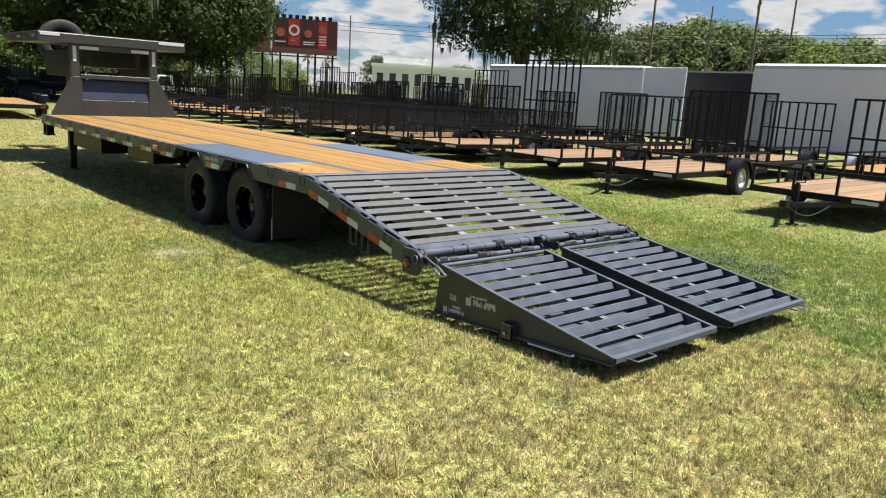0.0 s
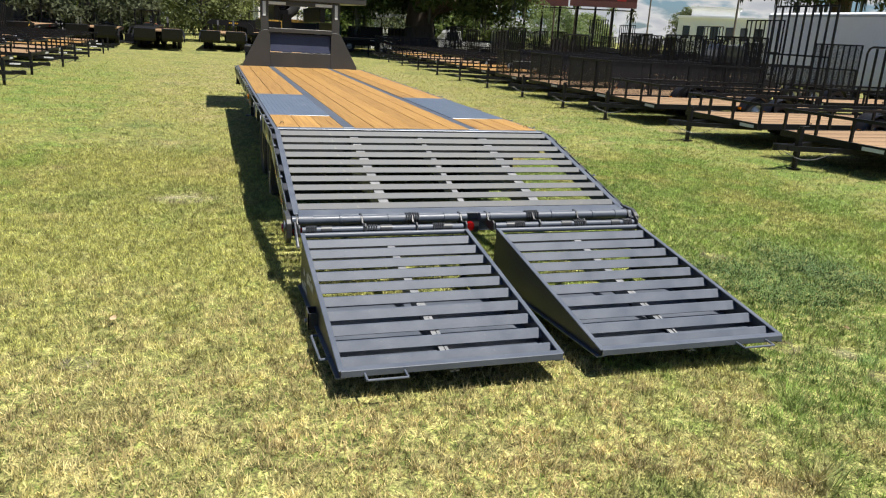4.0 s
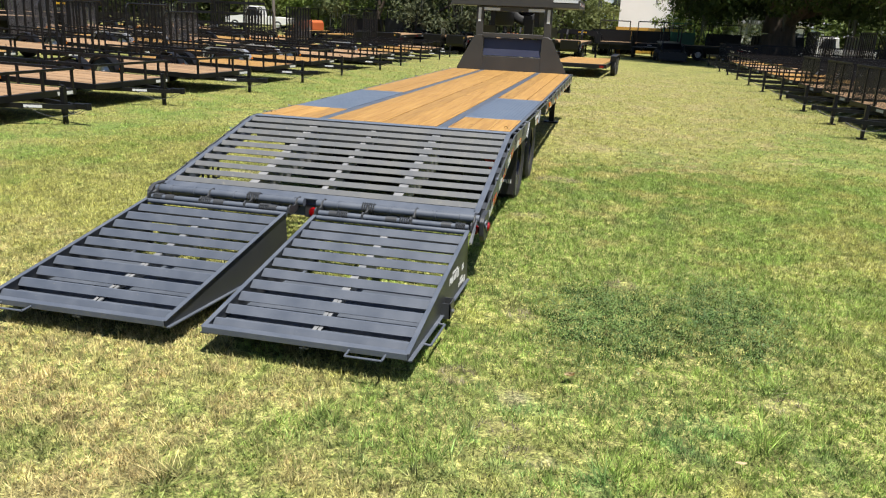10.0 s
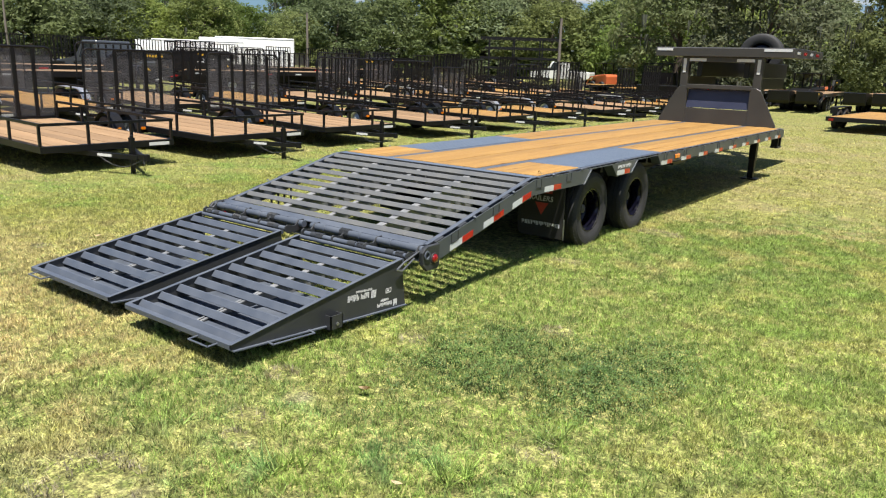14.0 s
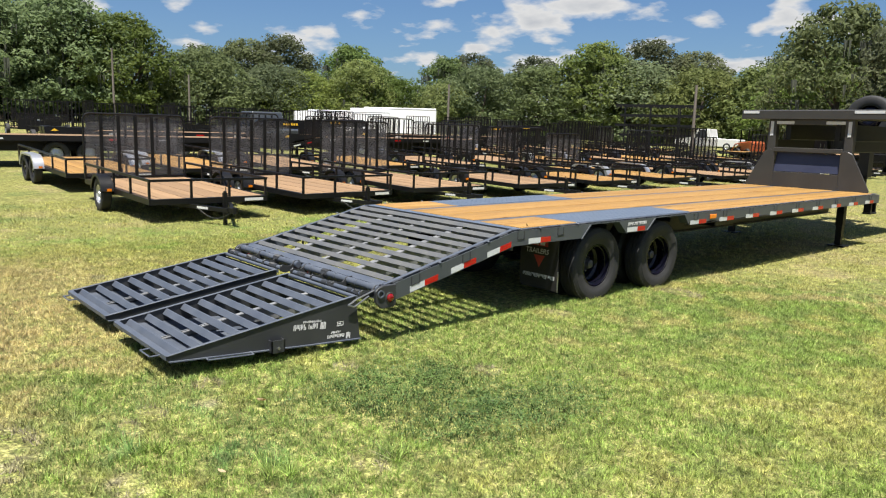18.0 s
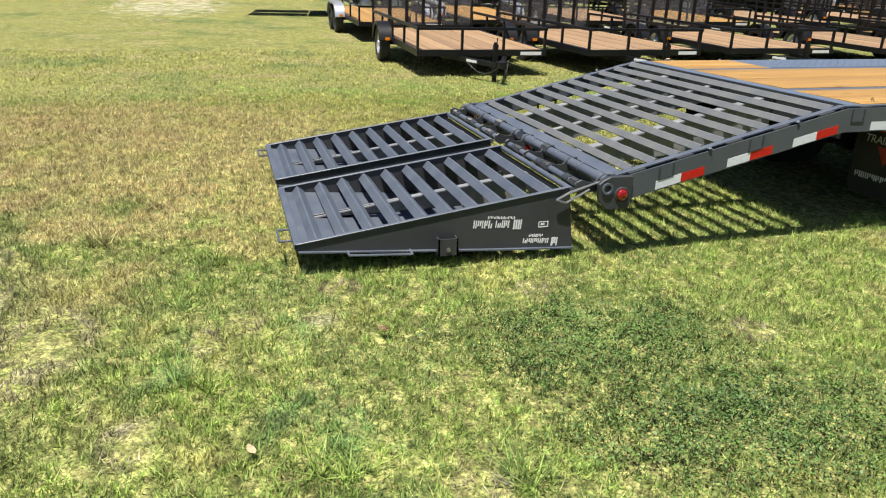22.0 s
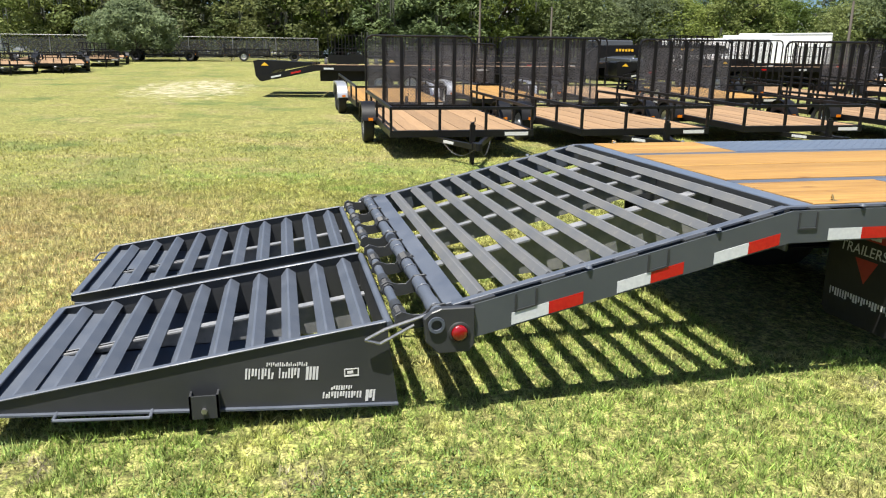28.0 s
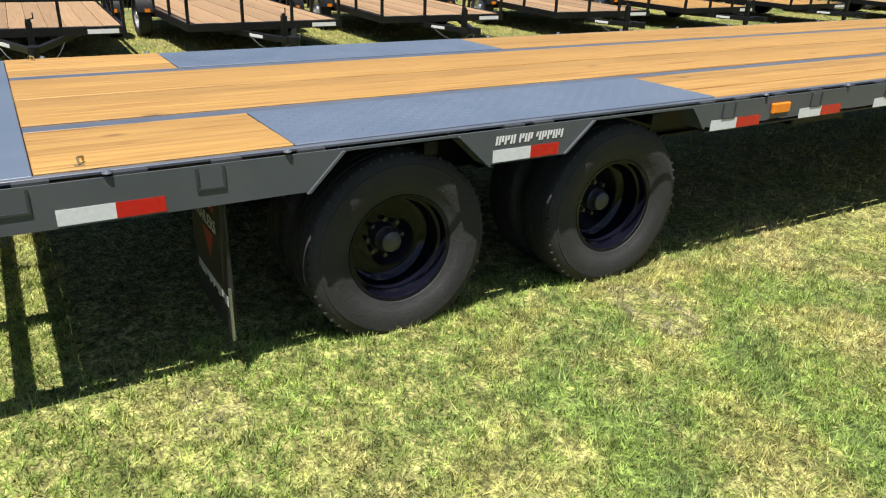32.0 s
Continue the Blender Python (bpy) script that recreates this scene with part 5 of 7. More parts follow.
def utility_trailer(label, length=4.3, half=0.98, axle=-0.30, tandem=False, rim=RIMW, fender=BLACK, gate="mesh", gate_h=1.42, round_top=True,
                    rail_h=0.36, wood=WOODP, mesh_sides=False, deck_z=0.46, mesh=None):
    """Tongue towards +x, the frame's middle over the origin, wheels on the ground."""
    t = thing("utility_trailer", label, "trailer", GATED)
    f, r, dzk, top = length / 2, -length / 2, deck_z, deck_z + rail_h
    # frame
    for s in (1, -1):
        bm = bmesh.new()
        bx(bm, r, f, *sorted((s * half, s * (half + 0.04))), dzk - 0.09, dzk + 0.01)
        part("frame_rail", bm, BLACK, t)
        bm = bmesh.new()
        bx(bm, r, f, *sorted((s * (half - 0.002), s * (half + 0.042))), top - 0.045, top)
        part("top_rail", bm, BLACK, t)
    for x in (r, f - 0.05):
        bm = bmesh.new()
        bx(bm, x, x + 0.05, -half + 0.001, half - 0.001, dzk - 0.09, dzk + 0.008)
        part("end_rail", bm, BLACK, t)
    bm = bmesh.new()
    bx(bm, f - 0.045, f, -half + 0.003, half - 0.003, top - 0.044, top - 0.001)
    part("front_top_rail", bm, BLACK, t)
    post = None
    spots = [(r + 0.02 + (length - 0.065) * i / 4, s * (half + 0.02)) for i in range(5) for s in (1, -1)] + [(f - 0.023, y) for y in (-half / 3, half / 3)]
    for x, y in spots:
        if post is None:
            bm = bmesh.new()
            bx(bm, -0.02, 0.02, -0.019, 0.019, 0, rail_h - 0.056)
            post = part("rail_post", bm, BLACK, t)
            o = post
        else:
            o = again(post, t)
        o.matrix_basis = pose(x, y, dzk + 0.011)
    # deck boards run lengthways
    nb = 10
    bw = 2 * (half - 0.003) / nb
    bm = bmesh.new()
    bx(bm, r + 0.052, f - 0.052, 0.003, bw - 0.003, 0, 0.032)
    board = part("deck_board", bm, wood, t)
    board.matrix_basis = pose(0, -half + 0.003, dzk - 0.03)
    for i in range(1, nb):
        again(board, t, pose(0, -half + 0.003 + bw * i, dzk - 0.03 + 0.003 * (i % 2)))
    # cross members
    bm = bmesh.new()
    for i in range(6):
        x = r + 0.3 + i * (length - 0.6) / 5
        bx(bm, x - 0.02, x + 0.02, -half, half, dzk - 0.085, dzk - 0.035)
    part("cross_members", bm, BLACK, t)
    # tongue, coupler, jack
    bm = bmesh.new()
    for s in (1, -1):
        prism(bm, [(f - 0.5, s * 0.52), (f - 0.5, s * 0.60), (f + 0.86, s * 0.055), (f + 0.86, s * 0.005)], "z", dzk - 0.165, dzk - 0.092)
    tg = part("tongue", bm, BLACK, t)
    bm = bmesh.new()
    bx(bm, f + 0.80, f + 1.06, -0.045, 0.045, dzk - 0.15, dzk - 0.07)
    cyl(bm, (f + 1.04, 0, dzk - 0.16), (f + 1.04, 0, dzk - 0.06), 0.05, 10)
    part("coupler", bm, BLACK, tg)
    bm = bmesh.new()
    bx(bm, f + 0.59, f + 0.66, -0.035, 0.035, 0.22, dzk + 0.16)
    bx(bm, f + 0.597, f + 0.653, -0.028, 0.028, 0.03, 0.22)
    bx(bm, f + 0.55, f + 0.70, -0.075, 0.075, 0.012, 0.03)
    cyl(bm, (f + 0.625, 0, dzk + 0.16), (f + 0.625, 0, dzk + 0.19), 0.03, 8)
    rod(bm, [(f + 0.625, 0, dzk + 0.185), (f + 0.52, 0.06, dzk + 0.19), (f + 0.52, 0.06, dzk + 0.25)], 0.008, 6)
    part("jack", bm, BLACK, tg)
    bm = bmesh.new()
    bx(bm, f + 0.18, f + 0.42, -0.41, -0.40, dzk - 0.15, dzk - 0.11)
    for v in bm.verts:
        v.co.y += (f + 0.42 - v.co.x) * -0.0 + (v.co.x - f - 0.18) * 0.40 + 0.072
    part("printed_mark", bm, PRINT, tg)
    bm = bmesh.new()
    bx(bm, f + 0.001, f + 0.004, half - 0.42, half - 0.05, dzk - 0.075, dzk - 0.02)
    part("white_label", bm, PRINT, t)
    # chains hang under the coupler
    bm = bmesh.new()
    bm.free()
    for s in (1, -1):
        bm = bmesh.new()
        pts = [(f + 0.25 + 0.75 * u, s * (0.33 * (1 - u) + 0.03), dzk - 0.13 - 0.15 * math.sin(math.pi * u)) for u in [i / 10 for i in range(11)]]
        rod(bm, pts, 0.005, 5)
        part("safety_chain", bm, CHAIN, tg, "slack steel safety chain")
    # wheels and fenders
    xs = (axle - 0.42, axle + 0.42) if tandem else (axle,)
    for s in (1, -1):
        for x in xs:
            w = thing("wheel", "", "")
            w.parent = t
            w.matrix_basis = pose(x, s * (half + 0.16), 0.33, 0, 0, 90 if s > 0 else -90)
            if "small_tyre" not in master:
                master["small_tyre"] = part("tyre", lathe(bmesh.new(), SMALL_TYRE, (0, 0, 0), 18), RUBBER, w, smooth=True)
            else:
                again(master["small_tyre"], w)
            key = "rim_" + rim.name
            if key not in master:
                master[key] = part("rim", lathe(bmesh.new(), SMALL_RIM, (0, 0, 0), 14), rim, w, smooth=True)
            else:
                again(master[key], w)
        bm = bmesh.new()
        rr, y0, y1 = 0.40, s * (half + 0.045), s * (half + 0.28)
        if tandem:
            arc = [(xs[1] + rr * math.cos(a), 0.33 + rr * math.sin(a)) for a in [math.pi * i / 16 for i in range(1, 9)]] + [(xs[0] + rr * math.cos(a), 0.33 + rr * math.sin(a)) for a in [math.pi * i / 16 for i in range(8, 16)]]
        else:
            arc = [(axle + rr * math.cos(a), 0.33 + rr * math.sin(a)) for a in [math.pi * i / 14 for i in range(1, 14)]]
        ring = arc + [(axle + (x - axle) * 0.975, z - 0.012) for x, z in reversed(arc)]
        prism(bm, ring, "y", *sorted((y0, y1)))
        lip = arc + [(axle + (x - axle) * 0.90, z - 0.05) for x, z in reversed(arc)]
        prism(bm, lip, "y", *sorted((y1, y1 + s * 0.006)))
        fd = part("fender", bm, fender, t, smooth=True)
        bm = bmesh.new()
        bx(bm, xs[-1] + 0.40, xs[-1] + 0.43, *sorted((s * (half + 0.10), s * (half + 0.18))), 0.42, 0.47)
        part("amber_side_lamp", bm, AMBER, fd)
        bm = bmesh.new()
        bx(bm, r - 0.02, r, *sorted((s * (half - 0.16), s * (half - 0.02))), dzk - 0.08, dzk - 0.01)
        part("tail_lamp", bm, LENS, t)
    bm = bmesh.new()
    for x in xs:
        cyl(bm, (x, -half - 0.1, 0.33), (x, half + 0.1, 0.33), 0.03, 8)
    part("axle", bm, BLACK, t)
    # ramp gate standing at the back
    if gate:
        gz0, gz1, gx, gy = dzk + 0.02, dzk + gate_h, r - 0.03, half + 0.02
        bm = bmesh.new()
        if round_top:
            rod(bm, [(gx, -gy, gz0), (gx, -gy, gz1 - 0.12), (gx, -gy + 0.04, gz1 - 0.035), (gx, -gy + 0.12, gz1), (gx, gy - 0.12, gz1), (gx, gy - 0.04, gz1 - 0.035), (gx, gy, gz1 - 0.12), (gx, gy, gz0)], 0.022, 8)
        else:
            for y in (-gy, gy):
                bx(bm, gx - 0.02, gx + 0.02, y - 0.02, y + 0.02, gz0, gz1)
            bx(bm, gx - 0.019, gx + 0.019, -gy, gy, gz1 - 0.04, gz1 + 0.001)
        bx(bm, gx - 0.02, gx + 0.02, -gy, gy, gz0, gz0 + 0.04)
        g = part("ramp_gate", bm, BLACK, t)
        nbar = 5 if gate == "mesh" else 8 if round_top else 7
        bm = bmesh.new()
        wbar = 0.035 if gate == "mesh" else 0.022
        bx(bm, -0.015, 0.015, -wbar, wbar, gz0 + 0.041, gz1 - 0.03)
        bar = part("gate_bar", bm, BLACK, g)
        bar.matrix_basis = pose(gx, -gy + 2 * gy / (nbar + 1), 0)
        for i in range(2, nbar + 1):
            again(bar, g, pose(gx, -gy + 2 * gy * i / (nbar + 1), 0))
        if gate == "bars" and not round_top:
            bm = bmesh.new()
            bx(bm, gx - 0.014, gx + 0.014, -gy, gy, (gz0 + gz1) / 2 - 0.02, (gz0 + gz1) / 2 + 0.02)
            part("gate_crossbar", bm, BLACK, g)
        if gate in ("mesh", "meshbars"):
            bm = mesh_sheet(bmesh.new(), -gy + 0.02, gy - 0.02, gz0 + 0.05, gz1 - 0.04, gx - 0.018)
            tagged(part("expanded_metal", bm, mesh or MESHB, g), kind="stuff")
    if mesh_sides:
        bm = mesh_sheet(bmesh.new(), -half + 0.02, half - 0.02, dzk + 0.02, top - 0.05, f - 0.02)
        tagged(part("front_mesh", bm, mesh or MESHB, t), kind="stuff")
        for s in (1, -1):
            bm = mesh_sheet(bmesh.new(), r + 0.05, f - 0.05, dzk + 0.02, top - 0.05, 0.0)
            for v in bm.verts:
                v.co = Vector((v.co.y, s * (half + 0.02), v.co.z))
            tagged(part("side_mesh", bm, mesh or MESHB, t), kind="stuff")
    return t


def ground_at(x, y):
    return rise(x, y)


def park(model, x, y, heading):
    """Stands a trailer with its jack's foot at about x, y; heading in degrees."""
    a = radians(heading)
    length = model["length"]
    cx, cy = x - math.cos(a) * (length / 2 + 0.62), y - math.sin(a) * (length / 2 + 0.62)
    zf, zb = ground_at(x, y), ground_at(2 * cx - x, 2 * cy - y)
    return pose(cx, cy, ground_at(cx, cy), 0, math.degrees(math.atan2(zb - zf, length)) , heading)


MODELS = [
    dict(label="single-axle black utility trailer with pine deck and raised mesh ramp gate", length=4.3, half=1.07, gate="mesh", mesh=MESH_LIT),
    dict(label="single-axle black utility trailer with pine deck and raised barred ramp gate", length=3.9, gate="meshbars", gate_h=1.6, round_top=False, rim=RIMW),
    dict(label="tandem-axle utility trailer with silver fenders and raised mesh ramp gate", length=4.9, gate="mesh", tandem=True, fender=ALLOY, wood=WOOD, gate_h=1.2, mesh=MESH_LIT),
    dict(label="tandem-axle black utility trailer with tall square ramp gate", length=4.6, gate="meshbars", tandem=True, gate_h=1.55, round_top=False, rail_h=0.80, mesh_sides=True),
    dict(label="single-axle black utility trailer with tall two-section ramp gate", length=4.3, gate="bars", gate_h=2.3, round_top=False, rail_h=0.42),
    dict(label="single-axle black utility trailer with silver wheels and half-height mesh gate", length=4.0, gate="mesh", gate_h=1.4, wood=WOOD),
    dict(label="single-axle black utility trailer with pine deck and open barred ramp gate", length=3.9, gate="bars", gate_h=1.55, round_top=False),
    dict(label="low black open-frame utility trailer without a gate", length=3.6, gate=None, rail_h=0.30, rim=BLACK),
    dict(label="small single-axle black trailer with low mesh sides", length=3.2, half=0.8, gate="bars", gate_h=0.8, round_top=False, rail_h=0.42, mesh_sides=True),
]
MODELS.append(dict(label="single-axle black utility trailer with round-topped barred ramp gate", length=4.2, half=1.02, gate="bars", gate_h=1.42, round_top=True))
MODELS.append(dict(label="tandem-axle utility trailer with silver fenders and no gate", length=4.9, gate=None, tandem=True, fender=ALLOY, wood=WOOD, rim=BLACK))
built = {}


def place(k, x, y, heading):
    spec = MODELS[k]
    if k not in built:
        built[k] = utility_trailer(**spec)
        built[k].matrix_basis = park(spec, x, y, heading)
        return built[k]
    return copy_thing(built[k], park(spec, x, y, heading))


# row along the left of the aisle
left_y = [0.5, 3.5, 6.45, 9.7, 12.9, 16.3, 19.8, 23.0, 26.2, 29.4, 32.6]
left_k = [0, 0, 0, 9, 5, 2, 9, 1, 2, 5, 1]
for i, (y, k) in enumerate(zip(left_y, left_k)):
    place(k, -6.26 + 0.10 * math.sin(i * 2.3), y, -1.5 + 2.5 * math.sin(i * 1.7))
# second row behind the gates
for i, (y, k) in enumerate(zip([0.45, 3.4, 6.3, 9.5, 12.6, 16.0, 19.5, 23.0], [10, 2, 9, 5, 9, 0, 2, 1])):
    place(k, -12.6 + 0.2 * math.sin(i * 3.1) if i else -11.75, y, 2 * math.sin(i * 2.2))
for i, (y, k) in enumerate(zip([14.5, 17.6, 20.9, 24.0, 27.2, 30.6, 34.0, 37.0], [1, 5, 2, 1, 0, 5, 1, 2])):
    place(k, -20.2 + 0.3 * math.sin(i * 3.1), y, 3 * math.sin(i * 2.2))
for i, (y, k) in enumerate(zip([26.0, 29.2, 32.5], [5, 1, 5])):
    place(k, -13.0, y, 3 * math.sin(i * 2.2))
# row along the right of the aisle
right_y = [-0.85, 2.6, 5.4, 8.6, 10.9, 13.7, 16.8, 19.9, 23.0, 26.2, 29.4, 32.6]
right_k = [6, 1, 9, 4, 3, 3, 3, 5, 2, 1, 0, 5]
for i, (y, k) in enumerate(zip(right_y, right_k)):
    place(k, 6.55 + (0.06 * i), y, 181 + 2 * math.sin(i * 1.9))
for i, (y, k) in enumerate(zip([-2.8, 0.6, 3.9, 7.2, 10.5, 14.0, 17.4, 20.8, 24.0, 27.2, 30.4, 33.6], [6, 2, 6, 6, 1, 3, 4, 3, 1, 3, 4, 1])):
    place(k, 12.9 + 0.2 * math.sin(i * 2.1), y, 180 + 2 * math.sin(i))
for i, (y, k) in enumerate(zip([22.5, 25.8, 29.0, 32.0, 35.0, 38.0], [1, 3, 4, 1, 3, 4])):
    place(k, 19.4 + 0.2 * math.sin(i * 2.1), y, 180 + 2 * math.sin(i))
for i, (y, k) in enumerate(zip([22.0, 25.2, 28.4, 31.6, 34.8, 38.0, 41.2, 44.4], [1, 3, 1, 4, 3, 1, 3, 1])):
    place(k, 26.2 + 0.3 * math.sin(i * 1.7), y, 180 + 3 * math.sin(i * 1.3))
for i, (y, k) in enumerate(zip([37.0, 40.2, 43.4], [1, 3, 1])):
    place(k, 13.2, y, 180 + 3 * math.sin(i * 1.3))
for i, (y, k) in enumerate(zip([41.2, 44.2], [3, 1])):
    place(k, 19.6, y, 182)
for i, (y, k) in enumerate(zip([35.8, 39.0], [1, 3])):
    place(k, 7.4, y, 182)


# ---- trees ----
def leaf_cloud(clumps, per, size, rng):
    """Many small two-triangle leaves scattered in clumps; each clump is (x, y, z, radius)."""
    k = len(clumps) * per
    c = np.repeat(np.array(clumps), per, axis=0)
    d = rng.normal(size=(k, 3))
    d /= np.linalg.norm(d, axis=1)[:, None]
    rad = c[:, 3] * rng.uniform(0.45, 1.0, k) ** 0.5
    p = c[:, :3] + d * rad[:, None] * np.array([1.0, 1.0, 0.72])
    nrm = d * np.array([0.9, 0.9, 0.8]) + np.array([0, 0, 0.35]) + rng.normal(0, 0.45, (k, 3))
    a = np.cross(nrm, rng.normal(size=(k, 3)))
    a /= np.linalg.norm(a, axis=1)[:, None]
    b = np.cross(nrm, a)
    b /= np.linalg.norm(b, axis=1)[:, None]
    s = size * rng.uniform(0.6, 1.4, k)[:, None]
    v = np.stack([p - a * s - b * s * 0.3, p - a * s * 0.2 + b * s * 0.7, p + a * s], 1).astype(np.float32)
    return v.reshape(-1, 3)


def tree(label, height, spread, base, mat, seed, clumps=46, per=150, size=0.26, trunk_r=0.28, moss=0, category="tree", limbs=7, flat=1.0, hollow=False):
    rng = np.random.default_rng(seed)
    t = thing("tree", label, category, "trees round the lot")
    cl = []
    for i in range(clumps):
        u, a = rng.uniform(0, 1), rng.uniform(0, 2 * np.pi)
        h = base + (height - base) * u
        env = spread * math.sin(math.pi * min(1, 0.16 + 0.80 * u ** (0.8 * flat))) ** 0.7
        rr = env * math.sqrt(rng.uniform(0.55 if hollow and u < 0.4 else 0.15, 1.0))
        cl.append((rr * math.cos(a), rr * math.sin(a), h, spread * rng.uniform(0.11, 0.25)))
    crown = new("crown", quads("crown", leaf_cloud(cl, per, size, rng), mat, 3))
    crown.parent = t
    bm = bmesh.new()
    pts = [Vector((0, 0, -0.1)), Vector((rng.uniform(-.2, .2), rng.uniform(-.2, .2), base * 0.6)), Vector((rng.uniform(-.4, .4), rng.uniform(-.4, .4), base + (height - base) * 0.35))]
    cyl(bm, pts[0], pts[1], trunk_r * 1.25, 10, trunk_r)
    cyl(bm, pts[1], pts[2], trunk_r, 10, trunk_r * 0.6)
    for i in range(limbs):
        c = Vector(cl[int(rng.integers(len(cl)))][:3])
        s0 = pts[1].lerp(pts[2], rng.uniform(0.0, 1.0))
        m = s0.lerp(c, 0.5) + Vector((0, 0, rng.uniform(0.0, 0.8)))
        cyl(bm, s0, m, trunk_r * 0.5, 7, trunk_r * 0.3)
        cyl(bm, m, c, trunk_r * 0.3, 6, trunk_r * 0.08)
    tr = part("trunk", bm, BARK, t, smooth=True)
    if moss:
        v = []
        for i in range(moss):
            c = cl[int(rng.integers(len(cl)))]
            x, y = c[0] + rng.normal() * c[3] * 0.7, c[1] + rng.normal() * c[3] * 0.7
            z, ln = c[2] - c[3] * 0.5, rng.uniform(0.6, 2.0)
            for q in range(5):
                a, w = rng.uniform(0, 6.28), 0.07
                xx, yy = x + rng.normal() * 0.12, y + rng.normal() * 0.12
                v += [(xx - w * math.cos(a), yy - w * math.sin(a), z), (xx + w * math.cos(a), yy + w * math.sin(a), z), (xx + 0.02, yy, z - ln * rng.uniform(0.6, 1)), (xx - 0.02, yy, z - ln * rng.uniform(0.6, 1))]
        mo = tagged(new("moss", quads("moss", np.array(v, dtype=np.float32), MOSS)), kind="stuff")
        mo.parent = t
    return t


kinds = [
    tree("tall leafy tree with dark green crown", 11.0, 4.8, 0.3, LEAF, 11, 250, 58, 0.18),
    tree("broad bushy oak with rounded light-green crown", 8.0, 5.6, 0.0, LEAF2, 12, 250, 58, 0.18),
    tree("slender tall tree with open dark crown", 12.5, 4.2, 1.0, LEAF, 13, 210, 62, 0.18),
    tree("shaggy oak draped with hanging moss", 10.5, 5.0, 0.8, LEAF2, 14, 240, 58, 0.18, moss=70),
]
rng_t = np.random.default_rng(77)


def low(y):
    """The wood is tall in the south and lower towards the north."""
    return 1.0 if y < 15 else 0.83 if y < 58 else 1.0


spots = []
line = [(-65, -26), (-66, 0), (-66, 22), (-62, 44), (-50, 60), (-34, 68), (-18, 66), (-6, 74)]
for (xa, ya), (xb, yb) in zip(line, line[1:]):
    d = math.hypot(xb - xa, yb - ya)
    ox, oy = -(yb - ya) / d, (xb - xa) / d
    n = max(1, int(d / 4.5))
    for i in range(n):
        u = (i + rng_t.uniform(0.3, 0.7)) / n
        x, y = xa + (xb - xa) * u, ya + (yb - ya) * u
        spots.append((x + rng_t.normal() * 1.0, y + rng_t.normal() * 1.0, (1, 1, 3)[int(rng_t.integers(3))], low(y) * rng_t.uniform(0.75, 1.1)))
        spots.append((x + ox * 6 + rng_t.normal(), y + oy * 6 + rng_t.normal(), (0, 3, 3, 0)[int(rng_t.integers(4))], low(y) * rng_t.uniform(0.78, 1.05)))
spots += [(82, 62, 1, 1.3), (87, 56, 1, 1.5), (91, 50, 1, 1.65), (94, 44, 1, 1.5), (96, 38, 1, 1.35), (99, 33, 1, 1.4), (101, 27, 1, 1.3), (92, 58, 0, 1.2), (104, 44, 0, 1.1)]
spots += [(0, 78, 3, 1.1), (7, 80, 0, 1.1), (14, 76, 3, 1.2), (21, 78, 1, 1.3), (27, 72, 0, 1.0), (50, 104, 1, 0.8), (58, 108, 1, 0.7), (72, 100, 3, 0.7), (84, 92, 1, 0.8), (92, 78, 0, 0.7), (98, 66, 1, 0.8)]
spots += [(-74, -14, 2, 1.0), (-75, 4, 2, 1.05), (-73, 12, 2, 0.95)]
first_use = set()
for x, y, k, sc in spots:
    m = pose(x, y, min(ground_at(x, y), 2.2), 0, 0, rng_t.uniform(0, 360)) @ Matrix.Diagonal((sc * 1.22, sc * 1.22, sc, 1))
    if k not in first_use:
        first_use.add(k)
        kinds[k].matrix_basis = m
    else:
        o = copy_thing(kinds[k], m)
        o.matrix_basis = m
big = tree("spreading live oak with thick dark trunk and drooping crown", 13.0, 7.8, 3.2, LEAFDARK, 21, 420, 240, 0.15, 0.95, moss=80, limbs=12, hollow=True)
big.matrix_basis = pose(11.8, 43.0, 0)
mossy = tree("live oak hung with long grey moss", 15.5, 7.5, 5.5, LEAFDARK, 22, 220, 220, 0.15, 0.6, moss=300, limbs=14)
mossy.matrix_basis = pose(38.0, 34.5, 0)
for x, y, h in ((-9, 46, 0.9), (-16, 50, 1.0), (11.5, 59, 0.9), (8.0, 56.0, 0.62), (-2, 55, 0.8)):
    o = copy_thing(kinds[3], pose(x, y, 0.2))
    o.matrix_basis = pose(x, y, 0.2, 0, 0, x * 17) @ Matrix.Diagonal((h, h, h, 1))
bush = tree("loose light-green shrub by the fence", 3.9, 3.3, 0.9, LEAF2, 31, 110, 110, 0.13, 0.06, category="shrub")
bush.matrix_basis = pose(-52.5, -12.0, 1.2)


# ---- fence along the wood ----
FABRIC = material("fence_fabric", (0.13, 0.135, 0.13), (0.10, 0.10, 0.095), 3, 0.8)
fn, fl = FABRIC.node_tree.nodes, FABRIC.node_tree.links
f_mix, f_see = fn.new("ShaderNodeMixShader"), fn.new("ShaderNodeBsdfTransparent")
f_mix.inputs["Fac"].default_value = 0.20
fl.new(f_see.outputs["BSDF"], f_mix.inputs[1])
fl.new(fn["Principled BSDF"].outputs["BSDF"], f_mix.inputs[2])
fl.new(f_mix.outputs["Shader"], fn["Material Output"].inputs["Surface"])
fence = thing("chain_link_fence", "grey chain-link fence with dark slats before the wood", "fence")
bm = bmesh.new()
cyl(bm, (0, 0, 0), (0, 0, 1.75), 0.03, 8)
fpost = part("post", bm, GALV, fence)
pts = [(-56, -60 + i * 3.2, 1.27) for i in range(20)]
fpost.matrix_basis = pose(*pts[0])
